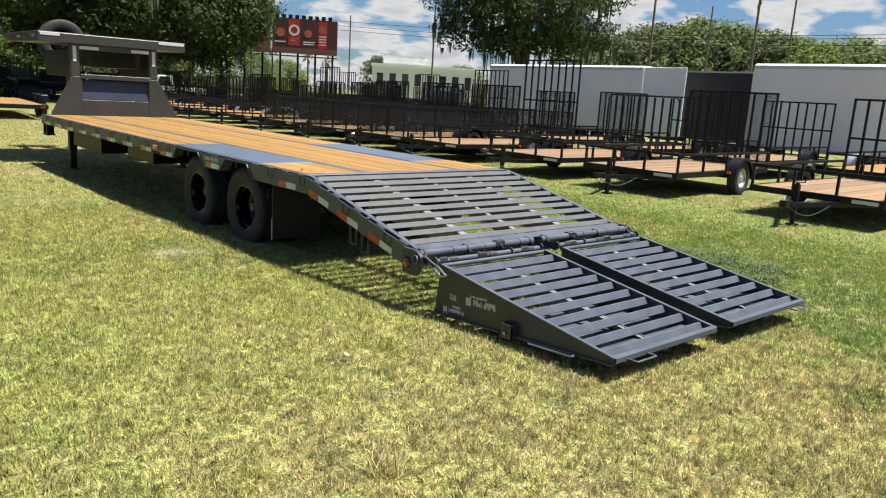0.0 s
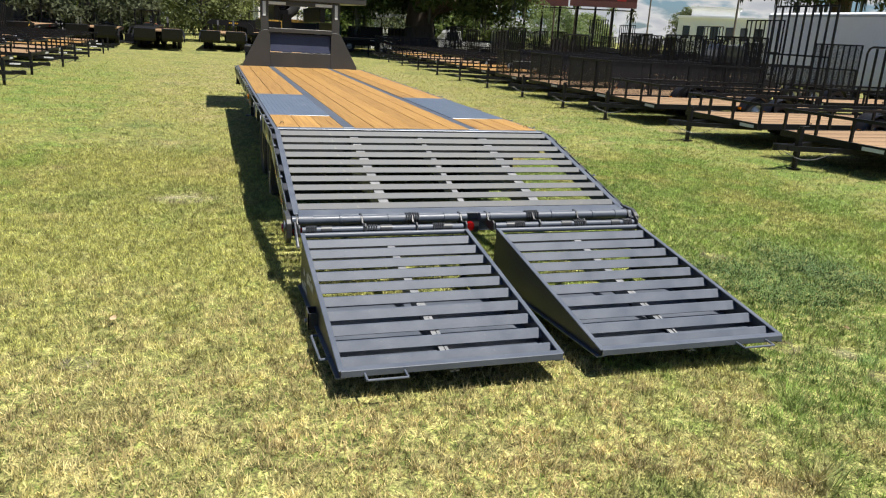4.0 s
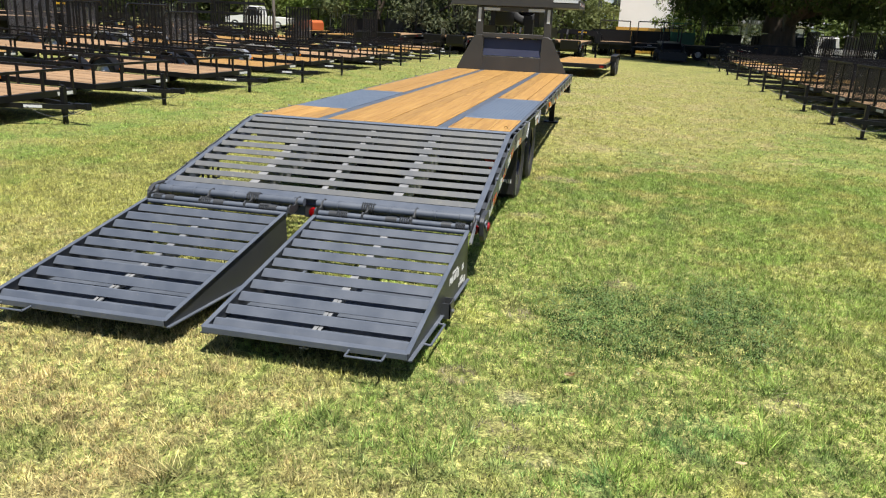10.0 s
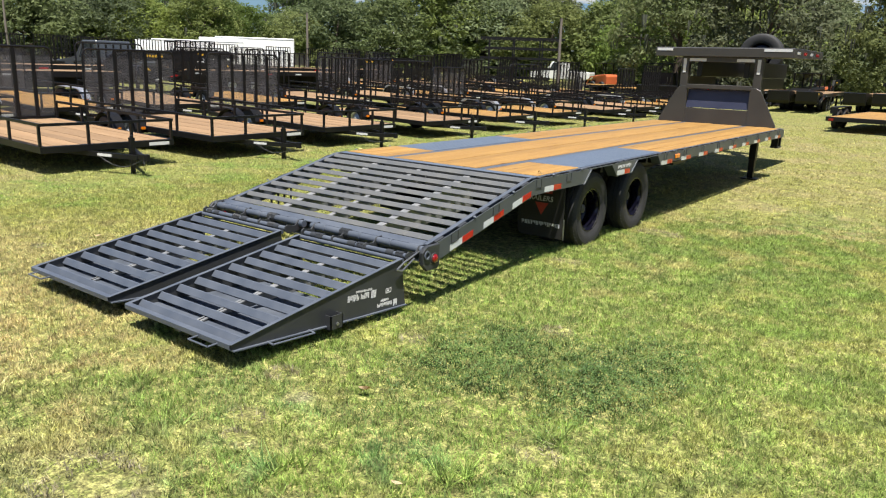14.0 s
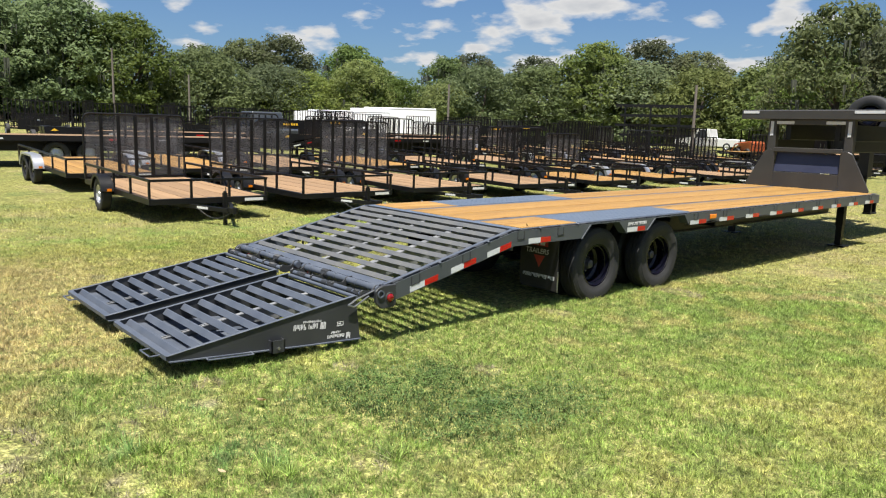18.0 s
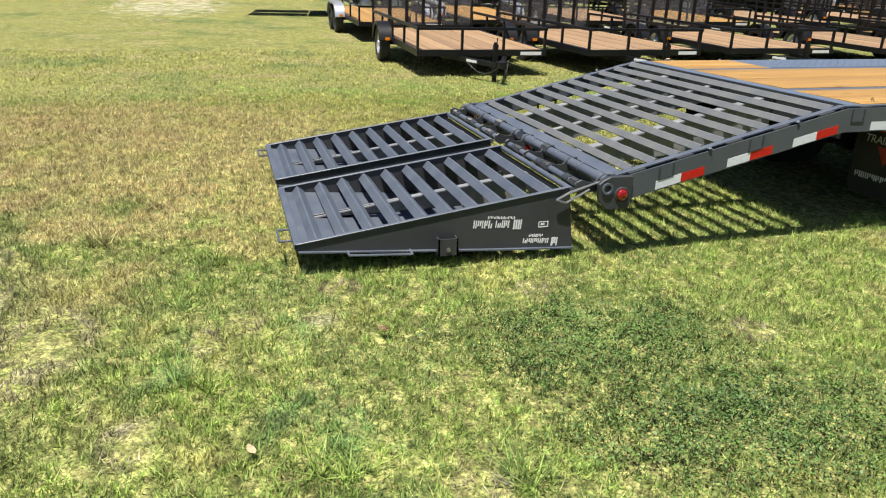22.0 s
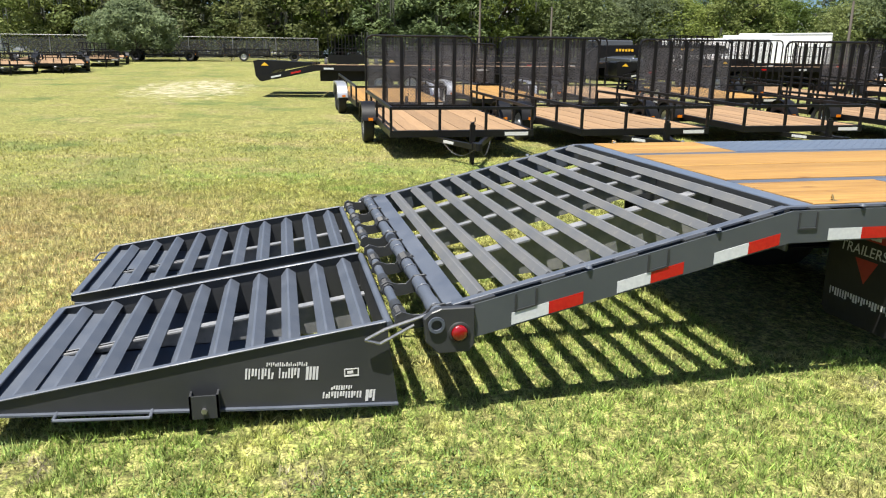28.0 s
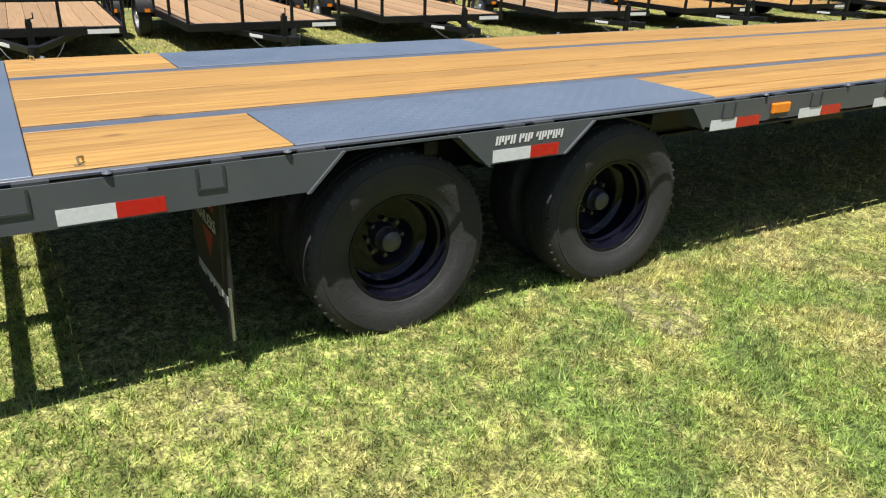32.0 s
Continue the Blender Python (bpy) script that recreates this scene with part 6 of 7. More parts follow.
for p in pts[1:]:
    again(fpost, fence, pose(*p))
bm = bmesh.new()
cyl(bm, (-56, -60, 2.98), (-56, 0.8, 2.98), 0.025, 6)
part("top_rail", bm, GALV, fence)
bm = bmesh.new()
bx(bm, -56.03, -56.02, -60, 0.8, 1.25, 2.97)
part("fence_fabric", bm, FABRIC, fence)


# ---- enclosed trailers ----
def enclosed_trailer(label, length, width, height, skin=SHELL, vent=False, deck=0.55):
    """Long side along y, the origin under the middle."""
    t = thing("enclosed_trailer", label, "trailer", "enclosed trailers")
    l, w = length / 2, width / 2
    bm = bmesh.new()
    bx(bm, -w, w, -l, l, deck, height)
    part("body", bm, skin, t, bevel=0.06)
    bm = bmesh.new()
    for s in (1, -1):
        bx(bm, *sorted((s * (w + 0.001), s * (w + 0.012))), -l + 0.05, l - 0.05, deck, deck + 0.12)
        bx(bm, *sorted((s * (w + 0.001), s * (w + 0.012))), -l + 0.05, l - 0.05, height - 0.16, height - 0.08)
    part("side_trim", bm, skin if skin is DARKVOID else RIMW, t)
    for i in range(int(length / 1.2)):
        for s in (1, -1):
            bm = bmesh.new()
            y = -l + 0.6 + i * 1.2
            bx(bm, *sorted((s * (w + 0.001), s * (w + 0.005))), y - 0.012, y + 0.012, deck + 0.13, height - 0.17)
            part("panel_seam", bm, skin, t)
    for s in (1, -1):
        for y in (-0.45, 0.45):
            wv = thing("wheel", "", "")
            wv.parent = t
            wv.matrix_basis = pose(s * (w - 0.1), y, 0.33, 0, 0, 0 if s > 0 else 180)
            again(master["small_tyre"], wv)
            again(master["rim_silver_rim"], wv)
    bm = bmesh.new()
    bx(bm, -w + 0.1, w - 0.1, l + 0.002, l + 0.03, deck + 0.1, height - 0.15)
    part("rear_door", bm, skin, t)
    bm = bmesh.new()
    prism(bm, [(-0.5, -l), (0.5, -l), (0.05, -l - 1.3), (-0.05, -l - 1.3)], "z", deck - 0.12, deck - 0.02)
    bx(bm, -0.04, 0.04, -l - 1.0, -l - 0.92, 0.02, deck)
    part("tongue", bm, BLACK, t)
    if vent:
        bm = bmesh.new()
        bx(bm, -0.35, 0.35, -0.8, 0.0, height + 0.001, height + 0.28)
        part("roof_unit", bm, SHELL, t, bevel=0.08)
    return t


box1 = enclosed_trailer("white enclosed cargo trailer with roof air unit", 9.0, 2.5, 3.15, vent=True)
box1.matrix_basis = pose(19.6, 1.6, 0)
box2 = enclosed_trailer("long white enclosed cargo trailer", 8.2, 2.5, 3.1)
box2.matrix_basis = pose(20.6, 14.95, 0)
bm = bmesh.new()
bx(bm, -1.25, -1.19, -5.9, -4.15, 0.6, 3.05)
part("open_door", bm, SHELL, box2, bevel=0.01)
box3 = enclosed_trailer("black enclosed cargo trailer between white ones", 8.0, 2.4, 3.0, skin=DARKVOID)
box3.matrix_basis = pose(21.5, 7.5, 0)
for x, y, h, ky, kz in ((-41.4, 26.4, -38, 0.74, 0.66), (-39.6, 29.8, -38, 0.66, 0.78)):
    copy_thing(box2, pose(x, y, ground_at(x, y), 0, 0, h) @ Matrix.Diagonal((0.9, ky, kz, 1)))


# ---- far end of the lot ----
def equipment_trailer(label, deck=WOOD, colour=BLACK, length=6.2, half=1.05, z=0.50):
    """Low flat car hauler, tongue towards +y."""
    t = thing("flatbed_trailer", label, "trailer", "flatbed trailers")
    bm = bmesh.new()
    bx(bm, -half - 0.05, half + 0.05, 0, 0.10, z - 0.14, z + 0.01)
    part("rear_bumper", bm, colour, t, bevel=0.01)
    for s in (1, -1):
        bm = bmesh.new()
        bx(bm, *sorted((s * half, s * (half + 0.05))), 0.101, length, z - 0.13, z + 0.01)
        part("side_rail", bm, colour, t)
        bm = bmesh.new()
        bx(bm, *sorted((s * (half + 0.06), s * (half + 0.30))), 1.5, 3.4, 0.76, 0.80)
        bx(bm, *sorted((s * (half + 0.06), s * (half + 0.30))), 1.46, 1.5, 0.55, 0.78)
        bx(bm, *sorted((s * (half + 0.06), s * (half + 0.30))), 3.4, 3.44, 0.55, 0.78)
        part("fender", bm, colour, t, bevel=0.01)
        for y in (2.0, 2.9):
            w = thing("wheel", "", "")
            w.parent = t
            w.matrix_basis = pose(s * (half + 0.18), y, 0.36, 0, 0, 0 if s > 0 else 180)
            o = again(master["small_tyre"], w)
            o.scale = (1.05, 1.09, 1.09)
            again(master["rim_silver_rim"], w)
        bm = bmesh.new()
        bx(bm, *sorted((s * (half - 0.2), s * (half - 0.05))), -0.02, -0.001, z - 0.12, z - 0.04)
        part("tail_lamp", bm, LENS, t)
    bm = bmesh.new()
    bx(bm, 0.003, 0.217, 0.102, length - 0.1, 0, 0.04)
    b = part("deck_board", bm, deck, t)
    b.matrix_basis = pose(-half, 0, z - 0.032)
    for i in range(1, 9):
        again(b, t, pose(-half + 0.2222 * i, 0, z - 0.032))
    bm = bmesh.new()
    prism(bm, [(-0.6, length), (0.6, length), (0.06, length + 1.3), (-0.06, length + 1.3)], "z", z - 0.15, z - 0.05)
    bx(bm, -0.04, 0.04, length + 0.9, length + 0.98, 0.02, z + 0.2)
    part("tongue", bm, colour, t)
    return t


hauler = equipment_trailer("black car hauler with oiled pine deck and black fenders")
hauler.matrix_basis = pose(0.75, 22.2, 0, 0, 0, -4)


def dump_trailer(label, colour=BLACK, length=4.6, half=1.05):
    """High-sided tipping trailer, tongue towards -y."""
    t = thing("dump_trailer", label, "trailer", "dump trailers")
    bm = bmesh.new()
    for s in (1, -1):
        bx(bm, *sorted((s * half, s * (half + 0.05))), 0, length, 0.75, 1.75)
        for i in range(6):
            y = 0.1 + i * (length - 0.2) / 5
            bx(bm, *sorted((s * (half + 0.051), s * (half + 0.11))), y - 0.04, y + 0.04, 0.75, 1.75)
    bx(bm, -half, half, 0.0, 0.05, 0.75, 1.75)
    part("body_wall", bm, colour, t)
    bm = bmesh.new()
    bx(bm, -half, half, 0.051, length, 0.70, 0.75)
    part("body_floor", bm, colour, t)
    bm = bmesh.new()
    for s in (1, -1):
        bx(bm, s * 0.45 - 0.05, s * 0.45 + 0.05, -0.3, length, 0.5, 0.69)
    prism(bm, [(-0.55, -0.3), (0.55, -0.3), (0.06, -1.6), (-0.06, -1.6)], "z", 0.5, 0.62)
    bx(bm, -0.05, 0.05, -1.25, -1.15, 0.02, 0.9)
    bx(bm, -0.4, 0.4, -0.7, -0.35, 0.62, 1.0)
    part("chassis", bm, BLACK, t)
    for s in (1, -1):
        for y in (2.0, 2.85):
            w = thing("wheel", "", "")
            w.parent = t
            w.matrix_basis = pose(s * (half + 0.0), y, 0.36, 0, 0, 0 if s > 0 else 180)
            again(master["small_tyre"], w)
            again(master["rim_silver_rim"], w)
    bm = bmesh.new()
    for x in (-half, half):
        cyl(bm, (x, 0.2, 1.75), (x, 0.2, 2.35), 0.035, 8)
    rod(bm, [(-half, 0.2, 2.35), (half, 0.2, 2.35)], 0.035, 8)
    part("tarp_bar", bm, colour, t)
    return t


dump = dump_trailer("black high-sided dump trailer")
dump.matrix_basis = pose(-15.9, 46.5, 0)
for i, (x, y, h) in enumerate(((-12.6, 45.0, -4), (13.4, 49.0, 5), (2.0, 49.0, 8), (9.4, 49.5, -6), (4.6, 48.4, 175))):
    copy_thing(dump, pose(x, y, ground_at(x, y), 0, 0, h))
dump2 = dump_trailer("green high-sided dump trailer", GREENM)
dump2.matrix_basis = pose(6.4, 50.0, 0)
for x, y, h in ((-15.8, 41.0, 178), (-18.9, 43.0, 175)):
    copy_thing(hauler, pose(x, y + 6, ground_at(x, y), 0, 0, h))


def car(label, paint, length=4.8, width=1.85, height=1.75, truck=False):
    """Nose towards +y."""
    t = thing("pickup_truck" if truck else "car", label, "truck" if truck else "car", "parked vehicles")
    l, w, h = length / 2, width / 2, height
    side = [(-l, 0.45), (-l, 0.95), (-l + 0.1, 1.0)] + ([(-0.35, 1.0), (-0.25, h), (0.75, h), (1.25, 1.05)] if truck else [(-l + 0.5, h - 0.1), (-l + 0.9, h), (0.6, h), (1.25, 1.05)]) + [(l - 0.1, 0.92), (l, 0.8), (l, 0.42), (l - 0.4, 0.32), (-l + 0.4, 0.32)]
    part("body", prism(bmesh.new(), side, "x", -w, w), paint, t, bevel=0.05)
    for s in (1, -1):
        bm = bmesh.new()
        y0 = -0.15 if truck else -l + 0.75
        prism(bm, [(y0, 1.08), (y0 + 0.12, h - 0.1), (0.62, h - 0.1), (1.0, 1.08)], "x", *sorted((s * (w + 0.001), s * (w + 0.008))))
        part("side_window", bm, GLASS, t)
        for y in (-l + 0.95, l - 0.9):
            wv = thing("wheel", "", "")
            wv.parent = t
            wv.matrix_basis = pose(s * (w - 0.08), y, 0.34, 0, 0, 0 if s > 0 else 180)
            again(master["small_tyre"], wv)
            again(master["rim_silver_rim"], wv)
    bm = bmesh.new()
    prism(bm, [(0.70, h - 0.08), (1.20, 1.08), (1.21, 1.09), (0.71, h - 0.07)], "x", -w + 0.12, w - 0.12)
    for v in bm.verts:
        v.co.y += 0.05
        v.co.z += 0.02
    part("windscreen", bm, GLASS, t)
    return t


truck1 = car("dark grey pickup truck parked among trailers", CARGREY, 5.6, 1.95, 1.85, True)
truck1.matrix_basis = pose(24.0, 27.0, 0, 0, 0, 80)
copy_thing(truck1, pose(-30.0, 13.5, ground_at(-30, 0), 0, 0, 100))
white_car = car("white pickup truck at the end of the aisle", CARWHITE, 5.6, 1.95, 1.85, True)
white_car.matrix_basis = pose(-28.6, 56.0, 0.55, 0, 0, 100)
copy_thing(white_car, pose(17.0, 52.0, 0, 0, 0, 85))

# black gooseneck flatbeds behind the left rows
def far_gooseneck(label):
    t = thing("gooseneck_trailer", label, "trailer", "black gooseneck flatbeds")
    for s in (1, -1):
        bm = bmesh.new()
        prism(bm, [(-1.6, 0.62), (0, 0.95), (8.5, 0.95), (8.5, 0.78), (0, 0.78), (-1.6, 0.45)], "x", *sorted((s * 1.2, s * 1.27)))
        part("side_rail", bm, BLACK, t)
        for k, (y0, y1) in enumerate(((-1.3, -1.0), (-0.7, -0.4), (0.3, 0.6), (3.5, 3.8), (5.0, 5.3))):
            bm = bmesh.new()
            z = 0.82 + 0.206 * min(0, y0)
            prism(bm, [(y0, z), (y1, z + 0.206 * (min(0, y1) - min(0, y0))), (y1, z + 0.05 + 0.206 * (min(0, y1) - min(0, y0))), (y0, z + 0.05)], "x", *sorted((s * 1.271, s * 1.274)))
            part("red_reflector" if k % 2 else "white_reflector", bm, RED if k % 2 else WHITE, t)
        for y in (2.0, 2.95):
            for x in (0.78, 1.05):
                w = thing("wheel", "", "")
                w.parent = t
                w.matrix_basis = pose(s * x, y, 0.385, 0, 0, 0 if s > 0 else 180)
                o = again(master["small_tyre"], w)
                o.scale = (1.15, 1.17, 1.17)
                again(master["rim_silver_rim"], w)
    bm = bmesh.new()
    bx(bm, -1.195, 1.195, 0.0, 8.5, 0.90, 0.955)
    part("deck", bm, WOODP, t)
    for s in (1, -1):
        bm = bmesh.new()
        bx(bm, s * 0.42 - 0.05, s * 0.42 + 0.05, 0.1, 8.6, 0.45, 0.89)
        part("main_beam", bm, BLACK, t)
    bm = bmesh.new()
    for s in (1, -1):
        prism(bm, [(8.5, 0.8), (8.5, 1.3), (8.9, 1.62), (11.2, 1.66), (11.5, 1.5), (11.5, 1.35), (9.4, 1.30), (8.9, 1.2), (8.9, 0.8)], "x", s * 0.5 - 0.06, s * 0.5 + 0.06)
    part("neck", bm, BLACK, t)
    bm = bmesh.new()
    for s in (1, -1):
        for i in range(6):
            bx(bm, *sorted((s * 0.562, s * 0.566)), 9.5 + 0.10 * i, 9.565 + 0.10 * i, 1.44, 1.52)
    part("printed_marks", bm, YELLOW, t)
    bm = bmesh.new()
    for s in (1, -1):
        prism(bm, [(-1.78, 0.60), (-1.84, 1.06), (-1.70, 1.09), (-0.06, 1.02), (-0.06, 0.96), (-1.20, 0.78), (-1.52, 0.52), (-1.66, 0.46)], "x", *sorted((s * 0.15, s * 1.15)))
    part("folded_ramp", bm, BLACK, t)
    for s in (1, -1):
        bm = bmesh.new()
        prism(bm, [(-1.62, 0.92), (-1.38, 0.92), (-1.50, 1.02)], "x", *sorted((s * 1.151, s * 1.154)))
        part("yellow_mark", bm, YELLOW, t)
    for s in (1, -1):
        bm = bmesh.new()
        bx(bm, s * 0.9 - 0.05, s * 0.9 + 0.05, 7.8, 7.9, 0.02, 0.8)
        part("landing_leg", bm, BLACK, t)
    bm = bmesh.new()
    bx(bm, -0.08, 0.08, 11.2, 11.4, 0.7, 1.34)
    part("coupler", bm, BLACK, t)
    return t


gn = far_gooseneck("black gooseneck flatbed with yellow lettering and folded ramps")
gn.matrix_basis = pose(-20.6, -0.95, ground_at(-20.6, 0), 0, 0, -9)
copy_thing(gn, pose(-24.5, 3.5, ground_at(-24.5, 0), 0, 0, -8))
copy_thing(gn, pose(-22.0, 11.5, ground_at(-22, 0), 0, 0, -6))
copy_thing(gn, pose(-26.0, 18.0, ground_at(-26, 0), 0, 0, -6))
# more utility trailers far behind, by the fence
for i, (x, y, k, h) in enumerate(((-32, -13.6, 7, 20), (-33.5, -11.9, 7, 15), (-35, -15.2, 8, 20), (-37, -12.4, 7, 25), (-39, -14.6, 7, 10), (-41, -11.6, 8, 20), (-43, -14.5, 7, 15), (-44, -12.2, 7, 10), (-53, -9.2, 7, 92), (-53, -5.6, 7, 88), (-53.4, -2.2, 8, 92), (-53, 1.6, 7, 90), (-52.5, 6, 7, 88), (-53, 10, 8, 90), (-47, 14, 6, 90), (-46, 19, 1, 90))):
    m = place(k, x, y, h)



def trailer_stack(label, n=4):
    """Flat steel frames laid one on another."""
    t = thing("trailer_stack", label, "trailers")
    for i in range(n):
        z = 0.7 + 0.62 * i
        bm = bmesh.new()
        for s in (1, -1):
            bx(bm, -2.4 + 0.3 * (i % 2), 2.2 + 0.2 * i, s * 0.95 - 0.04, s * 0.95 + 0.04, z, z + 0.14)
            for x in (-1.8, -0.2, 1.6):
                bx(bm, x - 0.04, x + 0.04, s * 0.95 - 0.035, s * 0.95 + 0.035, z - 0.48, z - 0.001)
        for x in (-2.0, -1.0, 0.0, 1.0, 2.0):
            bx(bm, x - 0.04, x + 0.04, -0.909, 0.909, z + 0.02, z + 0.1)
        part("trailer_frame", bm, BLACK, t)
    for x in (-0.6, 0.3):
        for s in (1, -1):
            w = thing("wheel", "", "")
            w.parent = t
            w.matrix_basis = pose(x, s * 1.05, 0.33, 0, 0, 90 if s > 0 else -90)
            again(master["small_tyre"], w)
    return t


stack = trailer_stack("stack of black steel trailer frames", 5)
stack.matrix_basis = pose(-21.9, 37.0, 0.35, 0, 0, 35)


def mini_loader(label, paint):
    """Small wheeled loader: engine hood, cab frame, arms and bucket."""
    t = thing("loader", label, "machine")
    bm = bmesh.new()
    prism(bm, [(-1.1, 0.5), (-1.1, 1.05), (-0.9, 1.2), (0.5, 1.1), (0.9, 0.75), (0.9, 0.5)], "x", -0.5, 0.5)
    part("body", bm, paint, t, bevel=0.04)
    bm = bmesh.new()
    for s in (1, -1):
        for y in (-0.5, 0.45):
            bx(bm, s * 0.45 - 0.03, s * 0.45 + 0.03, y - 0.03, y + 0.03, 1.1, 1.95)
    bx(bm, -0.52, 0.52, -0.6, 0.55, 1.951, 2.0)
    part("cab_frame", bm, BLACK, t)
    bm = bmesh.new()
    for s in (1, -1):
        rod(bm, [(s * 0.56, -0.8, 1.15), (s * 0.56, 0.9, 0.95), (s * 0.56, 1.35, 0.45)], 0.05, 6)
    part("loader_arm", bm, paint, t)
    bm = bmesh.new()
    prism(bm, [(1.3, 0.1), (1.3, 0.6), (1.36, 0.6), (1.40, 0.16), (1.9, 0.12), (1.9, 0.1)], "x", -0.7, 0.7)
    part("bucket", bm, BLACK, t)
    for s in (1, -1):
        for y in (-0.65, 0.5):
            w = thing("wheel", "", "")
            w.parent = t
            w.matrix_basis = pose(s * 0.6, y, 0.34, 0, 0, 0 if s > 0 else 180)
            again(master["small_tyre"], w)
    return t


loader = mini_loader("small orange loader with black cab frame", ORANGE)
loader.matrix_basis = pose(-19.8, 46.0, 0.30, 0, 0, 60)
copy_thing(loader, pose(-5.6, 48.5, 0.0, 0, 0, 170))
loader2 = mini_loader("small black loader with roll cage", BLACK)
loader2.matrix_basis = pose(-10.6, 43.5, 0.05, 0, 0, 190)
for x, y, h in ((-5.3, 43.0, 165), (5.4, 42.5, 185), (12.3, 44.0, 175), (-8.0, 44.5, 200)):
    copy_thing(loader2, pose(x, y, 0, 0, 0, h) @ Matrix.Diagonal((1.15, 1.15, 1.0, 1)))
for x, y, h in ((-4.3, 36.6, 3), (-1.0, 38.4, -2), (-7.6, 37.8, 4), (-11.2, 36.2, 2)):
    copy_thing(gn, pose(x, y, 0, 0, 0, h))

copy_thing(gn, pose(9.6, 47.0, 0, 0, 0, 84))
copy_thing(gn, pose(3.0, 51.5, 0, 0, 0, 20))


def distant_trailer(label):
    """A gated utility trailer that only shows small between others; tongue towards +x."""
    t = thing("utility_trailer", label, "trailer", GATED)
    bm = bmesh.new()
    for s in (1, -1):
        bx(bm, -2.1, 2.1, s * 1.0 - 0.02, s * 1.0 + 0.02, 0.37, 0.47)
        bx(bm, -2.1, 2.1, s * 1.0 - 0.02, s * 1.0 + 0.02, 0.78, 0.82)
        for i in range(5):
            bx(bm, -2.08 + 1.03 * i, -2.04 + 1.03 * i, s * 1.0 - 0.018, s * 1.0 + 0.018, 0.471, 0.779)
        prism(bm, [(1.7, s * 0.52), (1.7, s * 0.60), (3.0, s * 0.06), (3.0, s * 0.005)], "z", 0.30, 0.368)
    bx(bm, 2.1, 2.14, -1.0, 1.0, 0.37, 0.82)
    bx(bm, 2.70, 2.77, -0.035, 0.035, 0.02, 0.62)
    tagged(part("frame", bm, BLACK, t), kind="stuff")
    bm = bmesh.new()
    bx(bm, -2.05, 2.08, -0.975, 0.975, 0.43, 0.465)
    part("deck", bm, WOODP, t)
    bm = bmesh.new()
    for i in range(11):
        y = -1.0 + 0.2 * i
        bx(bm, -2.15, -2.12, y - 0.022, y + 0.022, 0.48, 1.95)
    for z in (0.48, 1.2, 1.95):
        bx(bm, -2.152, -2.118, -1.02, 1.02, z, z + 0.04)
    tagged(part("ramp_gate", bm, BLACK, t), kind="stuff")
    for s in (1, -1):
        w = thing("wheel", "", "")
        w.parent = t
        w.matrix_basis = pose(-0.3, s * 1.14, 0.33, 0, 0, 90 if s > 0 else -90)
        again(master["small_tyre"], w)
        again(master["rim_silver_rim"], w)
    return t


far_one = distant_trailer("distant black utility trailer with tall barred gate")
for i in range(21):
    x, y = (-31.5, 4.0 + 3.1 * i) if i < 12 else (-39.0, 1.5 + 2.9 * (i - 12))
    if 24 < y < 34 and x > -32:
        x += 1.5
    m = pose(x + 0.4 * math.sin(i * 2.7), y, ground_at(x, y), 0, 0, 5 * math.sin(i * 1.9))
    if i == 0:
        far_one.matrix_basis = m
    else:
        copy_thing(far_one, m)

# ---- buildings, billboard, poles ----
def block_building(label, w, d, h, wall, roof=None, windows=()):
    t = thing("building", label, "building")
    bm = bmesh.new()
    bx(bm, -w / 2, w / 2, -d / 2, d / 2, 0, h)
    part("wall", bm, wall, t)
    bm = bmesh.new()
    bx(bm, -w / 2 - 0.2, w / 2 + 0.2, -d / 2 - 0.2, d / 2 + 0.2, h + 0.001, h + 0.3)
    part("roof", bm, roof or ROOFG, t)
    for x0, x1, z0, z1 in windows:
        bm = bmesh.new()
        bx(bm, x0, x1, -d / 2 - 0.06, -d / 2 - 0.002, z0, z1)
        part("window", bm, GLASS, t)
    return t


b = block_building("white two-storey commercial building with dark windows", 15, 10, 5.2, WALLW, WALLW, [(-6.8 + i * 1.8, -5.9 + i * 1.8, 2.6, 4.2) for i in range(8)])
b.matrix_basis = pose(67, 82, 0, 0, 0, -38)
tw = block_building("raised white entrance front with dark sign", 6.0, 2, 6.4, WALLW, WALLW, [(-1.6, 1.4, 2, 4.2), (-2.2, 2.2, 4.7, 5.5)])
tw.matrix_basis = pose(62.6, 81.2, 0, 0, 0, -38)
b = block_building("tall white metal shed at the end of the lot", 6, 8, 7.0, WALLW, ROOFG)
b.matrix_basis = pose(5.2, 64, 0)
b = block_building("low shop with grey metal roof", 8, 9, 2.6, WALLW, ROOFG, [(-4, -2, 0.8, 2), (2, 4, 0.8, 2)])
b.matrix_basis = pose(12.3, 62, 0)
cont = thing("shipping_container", "mustard yellow corrugated shipping container", "container")
bm = bmesh.new()
bx(bm, -3.0, 3.0, -1.2, 1.2, 0.0, 2.6)
part("body", bm, CONTAINER, cont)
bm = bmesh.new()
for i in range(24):
    bx(bm, -2.9 + i * 0.245, -2.78 + i * 0.245, -1.24, -1.201, 0.1, 2.5)
part("corrugation", bm, CONTAINER, cont)
cont.matrix_basis = pose(4.6, 57, 0) @ Matrix.Diagonal((0.85, 1, 0.76, 1))

